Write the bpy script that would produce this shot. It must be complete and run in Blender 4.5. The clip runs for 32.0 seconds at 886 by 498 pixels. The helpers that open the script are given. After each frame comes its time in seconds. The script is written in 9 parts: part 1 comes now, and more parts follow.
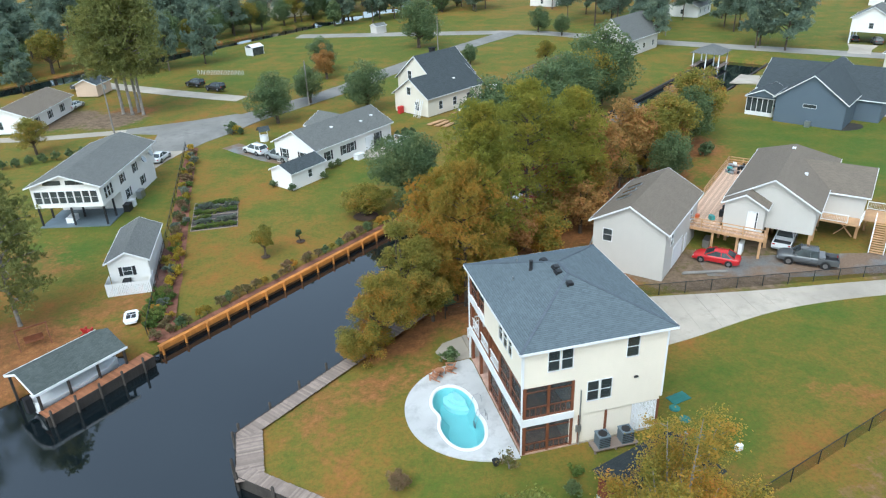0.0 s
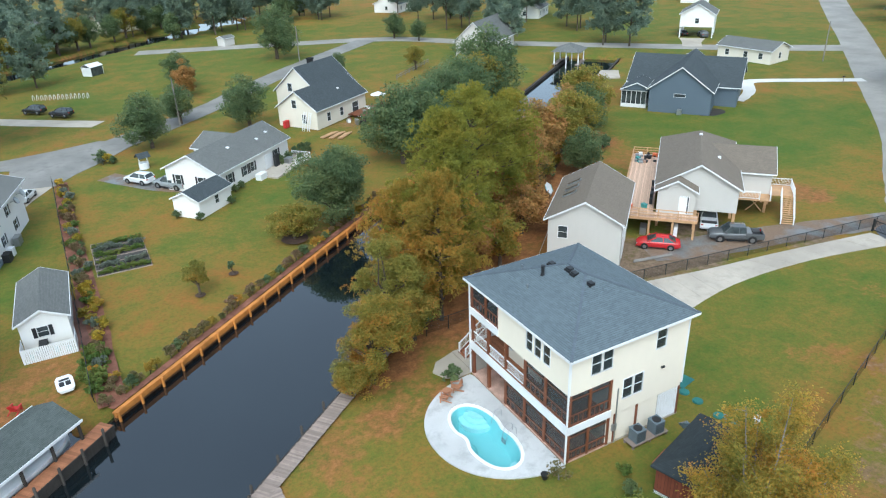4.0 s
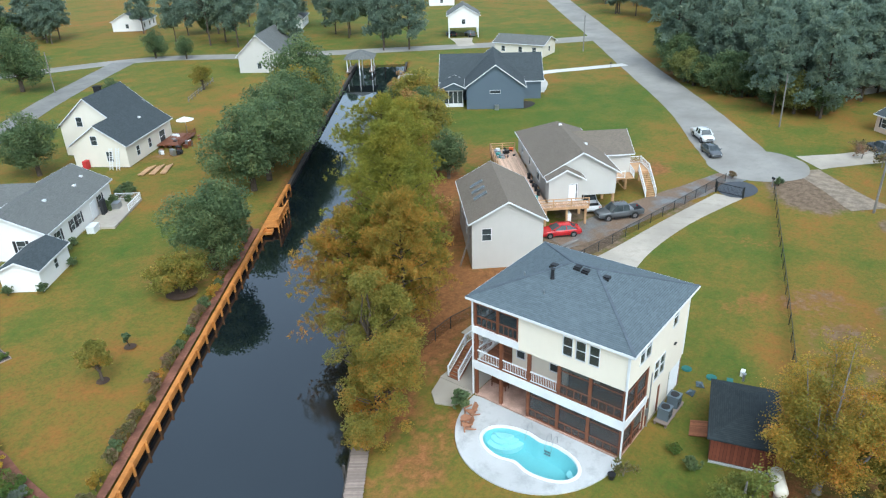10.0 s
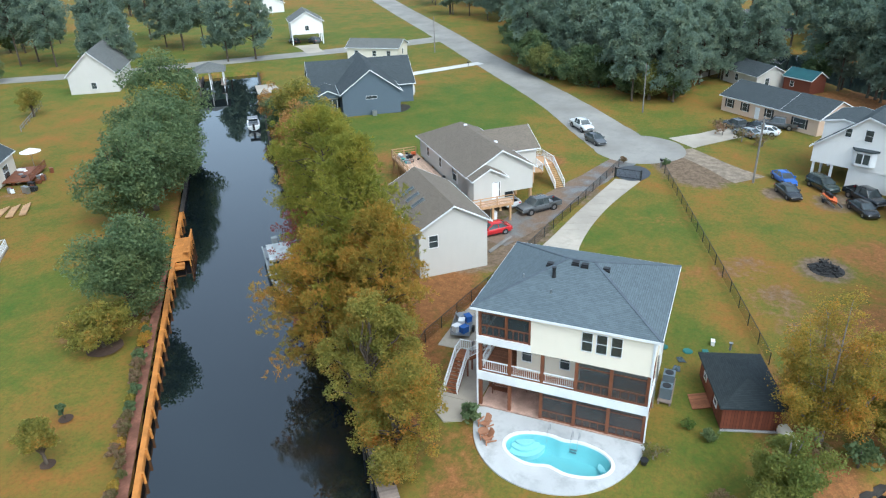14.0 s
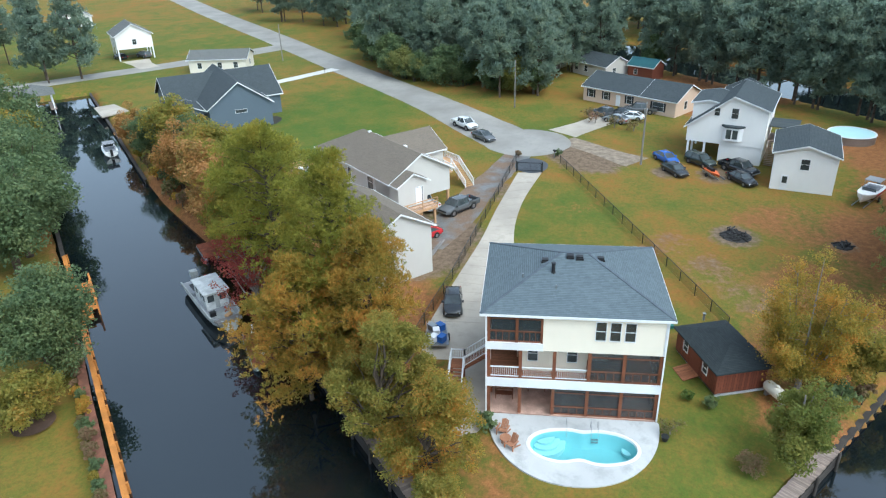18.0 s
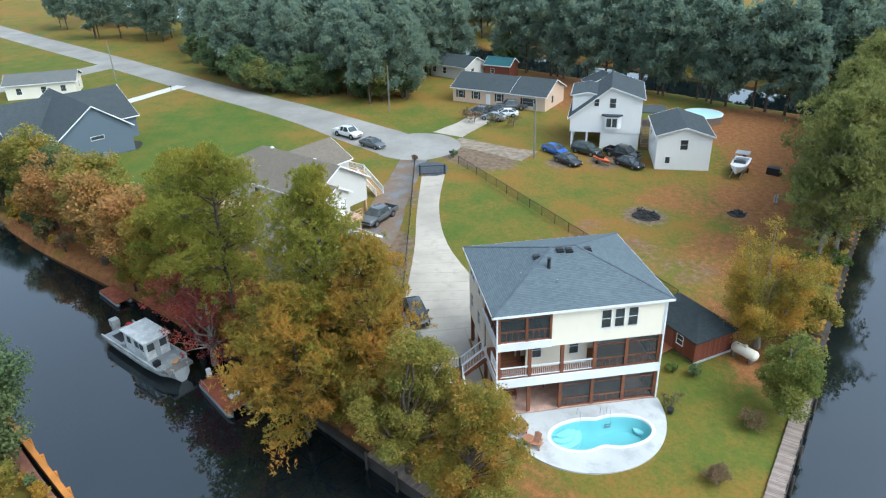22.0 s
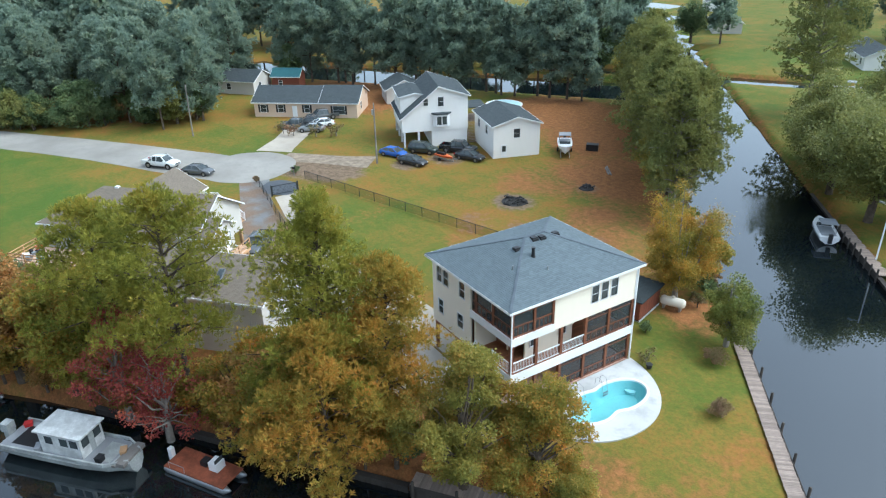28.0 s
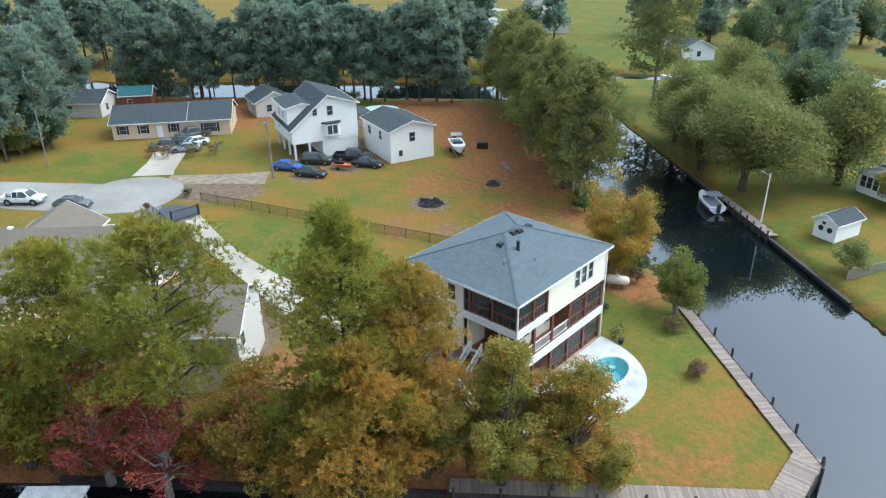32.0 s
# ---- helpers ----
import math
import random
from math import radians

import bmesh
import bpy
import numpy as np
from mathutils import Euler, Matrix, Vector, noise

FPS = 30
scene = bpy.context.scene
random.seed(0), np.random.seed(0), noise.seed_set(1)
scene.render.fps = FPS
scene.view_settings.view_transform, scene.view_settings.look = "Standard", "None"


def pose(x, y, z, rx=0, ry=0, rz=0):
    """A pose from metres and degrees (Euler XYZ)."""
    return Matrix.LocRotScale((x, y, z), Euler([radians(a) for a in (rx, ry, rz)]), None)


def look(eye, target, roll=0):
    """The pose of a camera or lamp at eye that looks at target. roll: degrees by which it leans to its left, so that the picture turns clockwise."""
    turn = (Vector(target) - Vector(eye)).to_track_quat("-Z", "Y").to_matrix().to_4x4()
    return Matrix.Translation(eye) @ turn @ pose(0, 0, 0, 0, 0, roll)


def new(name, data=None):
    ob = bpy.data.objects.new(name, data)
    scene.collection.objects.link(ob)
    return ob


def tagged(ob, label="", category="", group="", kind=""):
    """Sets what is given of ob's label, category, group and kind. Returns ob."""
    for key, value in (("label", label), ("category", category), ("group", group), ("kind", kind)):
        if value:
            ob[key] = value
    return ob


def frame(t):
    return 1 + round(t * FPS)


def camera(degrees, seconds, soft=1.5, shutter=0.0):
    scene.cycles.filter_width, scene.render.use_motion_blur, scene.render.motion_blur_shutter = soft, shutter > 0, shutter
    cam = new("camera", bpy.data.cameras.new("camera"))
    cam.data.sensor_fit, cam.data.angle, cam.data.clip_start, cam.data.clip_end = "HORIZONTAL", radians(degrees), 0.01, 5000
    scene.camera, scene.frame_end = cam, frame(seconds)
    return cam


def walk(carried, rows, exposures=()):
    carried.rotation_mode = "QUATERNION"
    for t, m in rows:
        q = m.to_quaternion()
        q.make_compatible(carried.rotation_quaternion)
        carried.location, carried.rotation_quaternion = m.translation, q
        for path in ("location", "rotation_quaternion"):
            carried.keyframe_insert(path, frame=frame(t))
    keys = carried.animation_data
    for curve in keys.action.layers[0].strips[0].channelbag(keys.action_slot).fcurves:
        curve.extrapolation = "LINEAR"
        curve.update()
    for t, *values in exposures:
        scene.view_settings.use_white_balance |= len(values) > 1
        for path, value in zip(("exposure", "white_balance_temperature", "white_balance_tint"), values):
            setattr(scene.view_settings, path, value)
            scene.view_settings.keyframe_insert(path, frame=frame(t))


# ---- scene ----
cam = camera(64.8, 32.0, soft=1.2)
ROWS = [
    (0.0, 0.710, -0.825, 35.259, -14.491, -26.181, 1.987),
    (0.5, -0.729, -0.102, 35.253, -16.321, -26.166, 1.989),
    (1.0, -2.171, 0.663, 35.229, -18.142, -26.153, 1.934),
    (1.5, -3.555, 1.475, 35.225, -19.972, -26.152, 1.911),
    (2.0, -4.934, 2.319, 35.213, -21.802, -26.132, 1.900),
    (2.5, -6.273, 3.224, 35.193, -23.651, -26.115, 1.872),
    (3.0, -7.591, 4.145, 35.164, -25.491, -26.089, 1.836),
    (3.5, -8.853, 5.114, 35.156, -27.330, -26.094, 1.832),
    (5.5, -13.536, 9.385, 35.133, -34.763, -26.093, 1.764),
    (6.0, -14.618, 10.526, 35.129, -36.641, -26.086, 1.769),
    (6.5, -15.656, 11.708, 35.117, -38.508, -26.071, 1.755),
    (7.0, -16.711, 12.924, 35.164, -40.414, -26.087, 1.703),
    (7.5, -17.676, 14.160, 35.144, -42.320, -26.094, 1.712),
    (8.0, -18.610, 15.429, 35.145, -44.236, -26.102, 1.693),
    (8.5, -19.508, 16.700, 35.117, -46.101, -26.092, 1.644),
    (9.0, -20.364, 18.011, 35.109, -48.005, -26.113, 1.637),
    (9.5, -21.128, 19.350, 35.102, -49.909, -26.124, 1.671),
    (10.0, -21.899, 20.732, 35.095, -51.863, -26.147, 1.656),
    (10.5, -22.566, 22.118, 35.099, -53.775, -26.180, 1.672),
    (11.0, -23.253, 23.530, 35.085, -55.697, -26.185, 1.629),
    (11.5, -23.883, 24.959, 35.080, -57.629, -26.190, 1.616),
    (12.0, -24.459, 26.394, 35.086, -59.579, -26.206, 1.604),
    (12.5, -24.980, 27.837, 35.073, -61.519, -26.223, 1.643),
    (13.0, -25.476, 29.293, 35.061, -63.458, -26.230, 1.632),
    (13.5, -25.923, 30.777, 35.049, -65.396, -26.238, 1.621),
    (14.0, -26.309, 32.297, 35.037, -67.364, -26.256, 1.611),
    (14.5, -26.630, 33.830, 34.997, -69.331, -26.265, 1.591),
    (16.5, -27.554, 40.024, 34.947, -77.188, -26.285, 1.542),
    (17.0, -27.655, 41.572, 34.947, -79.160, -26.306, 1.542),
    (17.5, -27.715, 43.120, 34.908, -81.121, -26.317, 1.531),
    (18.0, -27.731, 44.647, 34.870, -83.081, -26.327, 1.531),
    (18.5, -27.706, 46.213, 34.813, -85.050, -26.308, 1.500),
    (19.0, -27.652, 47.771, 34.795, -87.028, -26.289, 1.498),
    (19.5, -27.526, 49.301, 34.786, -89.005, -26.290, 1.496),
    (20.0, -27.348, 50.837, 34.758, -90.961, -26.261, 1.473),
    (20.5, -27.122, 52.371, 34.759, -92.945, -26.242, 1.479),
    (21.0, -26.872, 53.878, 34.751, -94.918, -26.232, 1.485),
    (21.5, -26.572, 55.391, 34.742, -96.891, -26.223, 1.459),
    (22.0, -26.228, 56.883, 34.724, -98.851, -26.213, 1.453),
    (22.5, -25.830, 58.350, 34.667, -100.831, -26.202, 1.445),
    (23.0, -25.395, 59.817, 34.629, -102.789, -26.211, 1.416),
    (23.5, -24.899, 61.288, 34.581, -104.766, -26.190, 1.396),
    (24.0, -24.382, 62.733, 34.553, -106.772, -26.178, 1.385),
    (24.5, -23.851, 64.162, 34.505, -108.736, -26.145, 1.372),
    (25.0, -23.253, 65.544, 34.486, -110.689, -26.122, 1.368),
    (25.5, -22.598, 66.920, 34.466, -112.650, -26.109, 1.352),
    (27.5, -19.587, 72.382, 34.491, -120.582, -26.065, 1.171),
    (28.0, -18.735, 73.681, 34.480, -122.566, -26.047, 1.146),
    (28.5, -17.844, 74.949, 34.458, -124.548, -25.998, 1.109),
    (29.0, -16.943, 76.192, 34.445, -126.499, -25.948, 1.080),
    (29.5, -16.031, 77.410, 34.442, -128.438, -25.907, 1.028),
    (30.0, -15.048, 78.569, 34.418, -130.375, -25.874, 0.994),
    (30.5, -14.024, 79.705, 34.394, -132.311, -25.831, 0.958),
    (31.0, -12.981, 80.814, 34.369, -134.245, -25.776, 0.909),
    (31.5, -11.912, 81.885, 34.315, -136.168, -25.720, 0.868),
    (32.0, -10.815, 82.926, 34.269, -138.078, -25.702, 0.834),
]
walk(cam, [(t, pose(x, y, z, 90 + pitch, roll, yaw)) for t, x, y, z, yaw, pitch, roll in ROWS], [(0, 0.37, 5630, -1), (16, 0.44, 5570, -1), (32, 0.64, 5600, -1)])

# ---- world, sun, air ----
world = bpy.data.worlds.new("overcast_sky")
scene.world = world
world.use_nodes = True
wn, wl = world.node_tree.nodes, world.node_tree.links
sky = wn.new("ShaderNodeTexSky")
sky.sky_type, sky.sun_disc = "NISHITA", False
sky.sun_elevation, sky.sun_rotation = radians(52), radians(215)
sky.air_density, sky.dust_density, sky.ozone_density = 1.0, 3.0, 1.5
grey = wn.new("ShaderNodeHueSaturation")
grey.inputs["Saturation"].default_value = 0.5
wl.new(sky.outputs[0], grey.inputs["Color"])
wl.new(grey.outputs[0], wn["Background"].inputs["Color"])
wn["Background"].inputs["Strength"].default_value = 0.25
sun_data = bpy.data.lights.new("sun", "SUN")
sun_data.energy, sun_data.angle, sun_data.color = 0.8, radians(60), (1.0, 0.98, 0.95)
sun = new("sun", sun_data)
sun.matrix_world = look((0, 0, 80), (34, 46, 0))

# ---- materials ----


class Nodes:
    """A small helper to chain shader nodes."""

    def __init__(self, name):
        self.mat = bpy.data.materials.new(name)
        self.mat.use_nodes = True
        self.t = self.mat.node_tree
        self.b = self.t.nodes["Principled BSDF"]
        self.out = self.t.nodes["Material Output"]

    def node(self, kind, **kw):
        n = self.t.nodes.new(kind)
        for k, v in kw.items():
            n.inputs[k.replace("_", " ")].default_value = v
        return n

    def link(self, a, b):
        self.t.links.new(a, b)

    def math(self, op, a, b=None):
        n = self.t.nodes.new("ShaderNodeMath")
        n.operation = op
        for i, v in enumerate((a, b)):
            if v is None:
                continue
            if isinstance(v, (int, float)):
                n.inputs[i].default_value = v
            else:
                self.link(v, n.inputs[i])
        return n.outputs[0]

    def mix(self, fac, a, b, blend="MIX"):
        n = self.t.nodes.new("ShaderNodeMix")
        n.data_type, n.blend_type = "RGBA", blend
        for sock, v in ((n.inputs[0], fac), (n.inputs[6], a), (n.inputs[7], b)):
            if isinstance(v, (int, float)):
                sock.default_value = v
            elif isinstance(v, tuple):
                sock.default_value = (*v, 1)
            else:
                self.link(v, sock)
        return n.outputs[2]

    def noise(self, scale, detail=3.0, vector=None, rough=0.55):
        n = self.node("ShaderNodeTexNoise", Scale=scale, Detail=detail, Roughness=rough)
        self.link(vector if vector is not None else self.place(), n.inputs["Vector"])
        return n.outputs["Fac"]

    def place(self):
        return self.node("ShaderNodeNewGeometry").outputs["Position"]

    def local(self):
        return self.node("ShaderNodeTexCoord").outputs["Object"]

    def span(self, v, a, b, c=0.0, d=1.0):
        n = self.node("ShaderNodeMapRange")
        self.link(v, n.inputs[0])
        for i, x in enumerate((a, b, c, d)):
            n.inputs[i + 1].default_value = x
        return n.outputs[0]

    def ramp(self, v, stops):
        n = self.t.nodes.new("ShaderNodeValToRGB")
        while len(n.color_ramp.elements) < len(stops):
            n.color_ramp.elements.new(0.5)
        for e, (p, c) in zip(n.color_ramp.elements, stops):
            e.position, e.color = p, (*c, 1)
        self.link(v, n.inputs[0])
        return n.outputs[0]

    def bump(self, height, strength=0.3, distance=0.05):
        n = self.node("ShaderNodeBump", Strength=strength, Distance=distance)
        self.link(height, n.inputs["Height"])
        self.link(n.outputs[0], self.b.inputs["Normal"])

    def finish(self, color, rough=0.7, metal=0.0, spec=0.4):
        if isinstance(color, tuple):
            self.b.inputs["Base Color"].default_value = (*color, 1)
        else:
            self.link(color, self.b.inputs["Base Color"])
        if isinstance(rough, (int, float)):
            self.b.inputs["Roughness"].default_value = rough
        else:
            self.link(rough, self.b.inputs["Roughness"])
        self.b.inputs["Metallic"].default_value = metal
        self.b.inputs["Specular IOR Level"].default_value = spec
        return self.mat


def plain(name, color, rough=0.65, metal=0.0, vary=0.18, big=0.6, small=9.0, bump=0.15, spec=0.4):
    """A surface with stains at a large scale and grain at a small one."""
    n = Nodes(name)
    dark = tuple(c * (1 - vary) for c in color)
    light = tuple(min(1, c * (1 + vary * 0.6)) for c in color)
    a = n.mix(n.span(n.noise(big, 4), 0.35, 0.65), dark, light)
    g = n.noise(small, 4)
    c = n.mix(n.span(g, 0.3, 0.7, 0.0, 0.55), a, tuple(c * (1 - vary * 1.3) for c in color))
    if bump:
        n.bump(g, bump, 0.03)
    return n.finish(c, rough, metal, spec)


def siding(name, color, lap=0.17):
    """Lapped boards: a slope and a shadow line every lap, with faint streaks of dirt."""
    n = Nodes(name)
    sep = n.node("ShaderNodeSeparateXYZ")
    n.link(n.local(), sep.inputs[0])
    f = n.math("FRACT", n.math("DIVIDE", sep.outputs[2], lap))
    mp = n.node("ShaderNodeMapping")
    mp.inputs["Scale"].default_value = (1.2, 1.2, 0.5)
    n.link(n.local(), mp.inputs["Vector"])
    st = n.noise(1.5, 5, mp.outputs[0])
    c = n.mix(n.span(st, 0.4, 0.75, 0.0, 0.14), color, tuple(v * 0.82 for v in color))
    c = n.mix(n.span(n.noise(0.35, 2), 0.4, 0.7, 0.0, 0.3), c, tuple(v * 0.9 for v in color))
    n.bump(n.math("SUBTRACT", 1.0, f), 0.7, 0.025)
    return n.finish(c, 0.6, 0.0, 0.3)


def shingles(name, dark, light, course=0.055, stain=0.15):
    """Shingle courses laid along each slope, tab by tab of a slightly different tone."""
    n = Nodes(name)
    tc = n.node("ShaderNodeTexCoord")
    p, q = n.node("ShaderNodeSeparateXYZ"), n.node("ShaderNodeSeparateXYZ")
    n.link(tc.outputs["Object"], p.inputs[0])
    n.link(tc.outputs["Normal"], q.inputs[0])
    side = n.math("GREATER_THAN", n.math("ABSOLUTE", q.outputs[0]), n.math("ABSOLUTE", q.outputs[1]))
    along = n.math("ADD", n.math("MULTIPLY", side, p.outputs[1]), n.math("MULTIPLY", n.math("SUBTRACT", 1.0, side), p.outputs[0]))
    z = n.math("DIVIDE", p.outputs[2], course)
    row = n.math("FLOOR", z)
    tab = n.math("FLOOR", n.math("ADD", n.math("DIVIDE", along, 0.32), n.math("MULTIPLY", row, 0.37)))
    cv = n.node("ShaderNodeCombineXYZ")
    n.link(tab, cv.inputs[0])
    n.link(row, cv.inputs[1])
    wnz = n.node("ShaderNodeTexWhiteNoise")
    n.link(cv.outputs[0], wnz.inputs["Vector"])
    tone = n.math("ADD", n.math("MULTIPLY", wnz.outputs["Value"], 0.7), n.math("ADD", n.math("MULTIPLY", n.noise(0.35, 3), 0.3), n.math("MULTIPLY", n.noise(7.0, 3), 0.25)))
    c = n.mix(n.span(tone, -0.35, 1.6), dark, light)
    edge = n.math("LESS_THAN", n.math("FRACT", z), 0.16)
    c = n.mix(n.math("MULTIPLY", edge, 0.6), c, tuple(v * 0.55 for v in dark))
    mp = n.node("ShaderNodeMapping")
    mp.inputs["Scale"].default_value = (1.0, 1.0, 0.2)
    n.link(tc.outputs["Object"], mp.inputs["Vector"])
    c = n.mix(n.span(n.noise(0.8, 5, mp.outputs[0]), 0.5, 0.8, 0.0, stain), c, tuple(v * 1.2 for v in light))
    n.bump(n.math("SUBTRACT", 1.0, n.math("FRACT", z)), 0.8, 0.03)
    return n.finish(c, 0.85, 0.0, 0.25)


def planks(name, color, width=0.14, axis=0, rough=0.7):
    """Boards with a tone of their own, gaps and grain, laid across the given local axis."""
    n = Nodes(name)
    sep = n.node("ShaderNodeSeparateXYZ")
    n.link(n.local(), sep.inputs[0])
    k = n.math("DIVIDE", n.math("ADD", sep.outputs[0], sep.outputs[1]) if axis is None else sep.outputs[axis], width)
    cv = n.node("ShaderNodeTexWhiteNoise")
    cv.noise_dimensions = "1D"
    n.link(n.math("FLOOR", k), cv.inputs["W"])
    c = n.mix(cv.outputs["Value"], tuple(v * 0.72 for v in color), tuple(v * 1.15 for v in color))
    c = n.mix(n.span(n.noise(3.0, 5), 0.4, 0.7, 0, 0.5), c, tuple(v * 0.7 for v in color))
    gap = n.math("LESS_THAN", n.math("FRACT", k), 0.07)
    c = n.mix(gap, c, tuple(v * 0.25 for v in color))
    return n.finish(c, rough, 0.0, 0.3)


def leaf(name, tones, rough=0.55, patch=0.35, thin=0.45):
    """Leaves: a tone for each one, drifting over the crown in patches; thin enough to let light through."""
    n = Nodes(name)
    r = n.node("ShaderNodeNewGeometry").outputs["Random Per Island"]
    d = n.noise(patch, 3)
    k = n.math("ADD", n.math("MULTIPLY", r, 0.42), n.math("MULTIPLY", n.span(d, 0.3, 0.7), 0.58))
    c = n.ramp(k, [(i / (len(tones) - 1), t) for i, t in enumerate(tones)])
    n.finish(c, rough, 0.0, 0.25)
    tr = n.node("ShaderNodeBsdfTranslucent")
    n.link(c, tr.inputs["Color"])
    m = n.node("ShaderNodeMixShader", Fac=thin)
    n.link(n.b.outputs[0], m.inputs[1])
    n.link(tr.outputs[0], m.inputs[2])
    n.link(m.outputs[0], n.out.inputs["Surface"])
    return n.mat


def glassy(name, tint=(0.04, 0.048, 0.05), rough=0.06):
    n = Nodes(name)
    return n.finish(n.mix(n.span(n.noise(0.8, 2), 0.4, 0.6), tint, tuple(v * 1.6 for v in tint)), rough, 0.0, 0.6)


def clear_pane(name, share=0.55):
    """Thin window glass: part of the view goes through, the rest mirrors."""
    n = Nodes(name)
    n.finish((0.05, 0.06, 0.06), 0.06, 0.0, 0.8)
    tr = n.node("ShaderNodeBsdfTransparent", Color=(0.8, 0.86, 0.86, 1))
    m = n.node("ShaderNodeMixShader", Fac=share)
    n.link(n.b.outputs[0], m.inputs[1])
    n.link(tr.outputs[0], m.inputs[2])
    n.link(m.outputs[0], n.out.inputs["Surface"])
    return n.mat


def screen_mesh(name):
    """Dark insect screening, half open."""
    n = Nodes(name)
    n.finish((0.06, 0.075, 0.08), 0.45, 0.0, 0.4)
    tr = n.node("ShaderNodeBsdfTransparent", Color=(1, 1, 1, 1))
    m = n.node("ShaderNodeMixShader", Fac=0.58)
    n.link(n.b.outputs[0], m.inputs[1])
    n.link(tr.outputs[0], m.inputs[2])
    n.link(m.outputs[0], n.out.inputs["Surface"])
    return n.mat


def water_surface():
    """Still, tannin-dark water: a clear mirror with faint ruffled stretches."""
    n = Nodes("canal_water")
    mp = n.node("ShaderNodeMapping")
    mp.inputs["Rotation"].default_value = (0, 0, radians(40))
    mp.inputs["Scale"].default_value = (1.0, 2.2, 1.0)
    n.link(n.place(), mp.inputs["Vector"])
    ruffled = n.span(n.noise(0.05, 2), 0.5, 0.68)
    h = n.math("MULTIPLY", n.noise(2.6, 4, mp.outputs[0]), ruffled)
    n.bump(n.math("ADD", n.math("MULTIPLY", h, 1.4), n.math("MULTIPLY", n.noise(0.5, 2), 0.25)), 0.10, 0.05)
    c = n.mix(n.span(n.noise(0.12, 3), 0.35, 0.7), (0.004, 0.007, 0.009), (0.007, 0.011, 0.013))
    n.b.inputs["IOR"].default_value = 1.6
    return n.finish(c, 0.02, 0.0, 1.0)


def ground_surface():
    """Autumn lawn: green and ochre turf, leaf litter, worn earth, after the cover painted on the sheet."""
    n = Nodes("autumn_turf")
    cov = n.node("ShaderNodeVertexColor")
    cov.layer_name = "cover"
    rgb = n.node("ShaderNodeSeparateColor")
    n.link(cov.outputs["Color"], rgb.inputs[0])
    big, mid, fine, blade = n.noise(0.05, 4), n.noise(0.22, 5), n.noise(1.3, 6, rough=0.65), n.noise(7.0, 4, rough=0.65)
    g = n.math("ADD", n.math("MULTIPLY", big, 0.9), n.math("ADD", n.math("MULTIPLY", mid, 1.0), n.math("ADD", n.math("MULTIPLY", fine, 0.8), n.math("MULTIPLY", blade, 0.5))))
    g = n.math("SUBTRACT", g, n.math("MULTIPLY", rgb.outputs[1], 0.42))
    turf = n.ramp(n.span(g, 1.1, 1.95), [(0.0, (0.074, 0.118, 0.018)), (0.3, (0.115, 0.126, 0.021)), (0.58, (0.185, 0.134, 0.026)), (1.0, (0.285, 0.118, 0.03))])
    litter = n.ramp(n.span(n.math("ADD", n.math("MULTIPLY", fine, 0.6), n.math("MULTIPLY", blade, 0.5)), 0.35, 0.8), [(0.0, (0.12, 0.052, 0.024)), (0.5, (0.27, 0.115, 0.042)), (1.0, (0.40, 0.19, 0.075))])
    earth = n.ramp(n.span(fine, 0.3, 0.75), [(0.0, (0.11, 0.075, 0.05)), (1.0, (0.27, 0.19, 0.13))])
    rag = n.math("SUBTRACT", n.math("ADD", mid, fine), 1.0)
    lf = n.span(n.math("ADD", rgb.outputs[0], rag), 0.3, 0.75)
    ef = n.span(n.math("ADD", rgb.outputs[2], rag), 0.35, 0.7)
    c = n.mix(ef, n.mix(lf, turf, litter), earth)
    c = n.mix(n.span(n.noise(3.2, 5, rough=0.7), 0.45, 0.75, 0.0, 0.5), c, (0.06, 0.062, 0.016))
    n.bump(n.math("ADD", blade, fine), 0.5, 0.08)
    return n.finish(c, 0.9, 0.0, 0.15)


def road_surface(name, color, crack=0.35):
    n = Nodes(name)
    c = n.mix(n.span(n.noise(0.12, 4), 0.35, 0.68), tuple(v * 0.78 for v in color), tuple(v * 1.12 for v in color))
    c = n.mix(n.span(n.noise(0.7, 7, rough=0.7), 0.5, 0.7, 0, crack), c, tuple(v * 0.6 for v in color))
    g = n.noise(22, 3)
    c = n.mix(n.span(g, 0.4, 0.7, 0, 0.25), c, tuple(v * 0.7 for v in color))
    n.bump(g, 0.25, 0.02)
    return n.finish(c, 0.8, 0.0, 0.3)


M_TURF = ground_surface()
M_WATER = water_surface()
M_ROAD = road_surface("worn_asphalt", (0.30, 0.28, 0.25))


def muddy_gravel():
    """Brown mud and grey gravel with wet, glossy puddled stretches."""
    n = Nodes("wet_gravel")
    w = n.span(n.noise(0.28, 4), 0.42, 0.6)
    g = n.noise(9.0, 5)
    mud = n.mix(n.span(g, 0.3, 0.7), (0.13, 0.085, 0.055), (0.25, 0.17, 0.115))
    grit = n.mix(n.span(g, 0.3, 0.7), (0.10, 0.10, 0.098), (0.2, 0.195, 0.185))
    n.bump(g, 0.3, 0.03)
    return n.finish(n.mix(w, mud, grit), n.span(w, 0.0, 1.0, 0.85, 0.35), 0.0, 0.4)


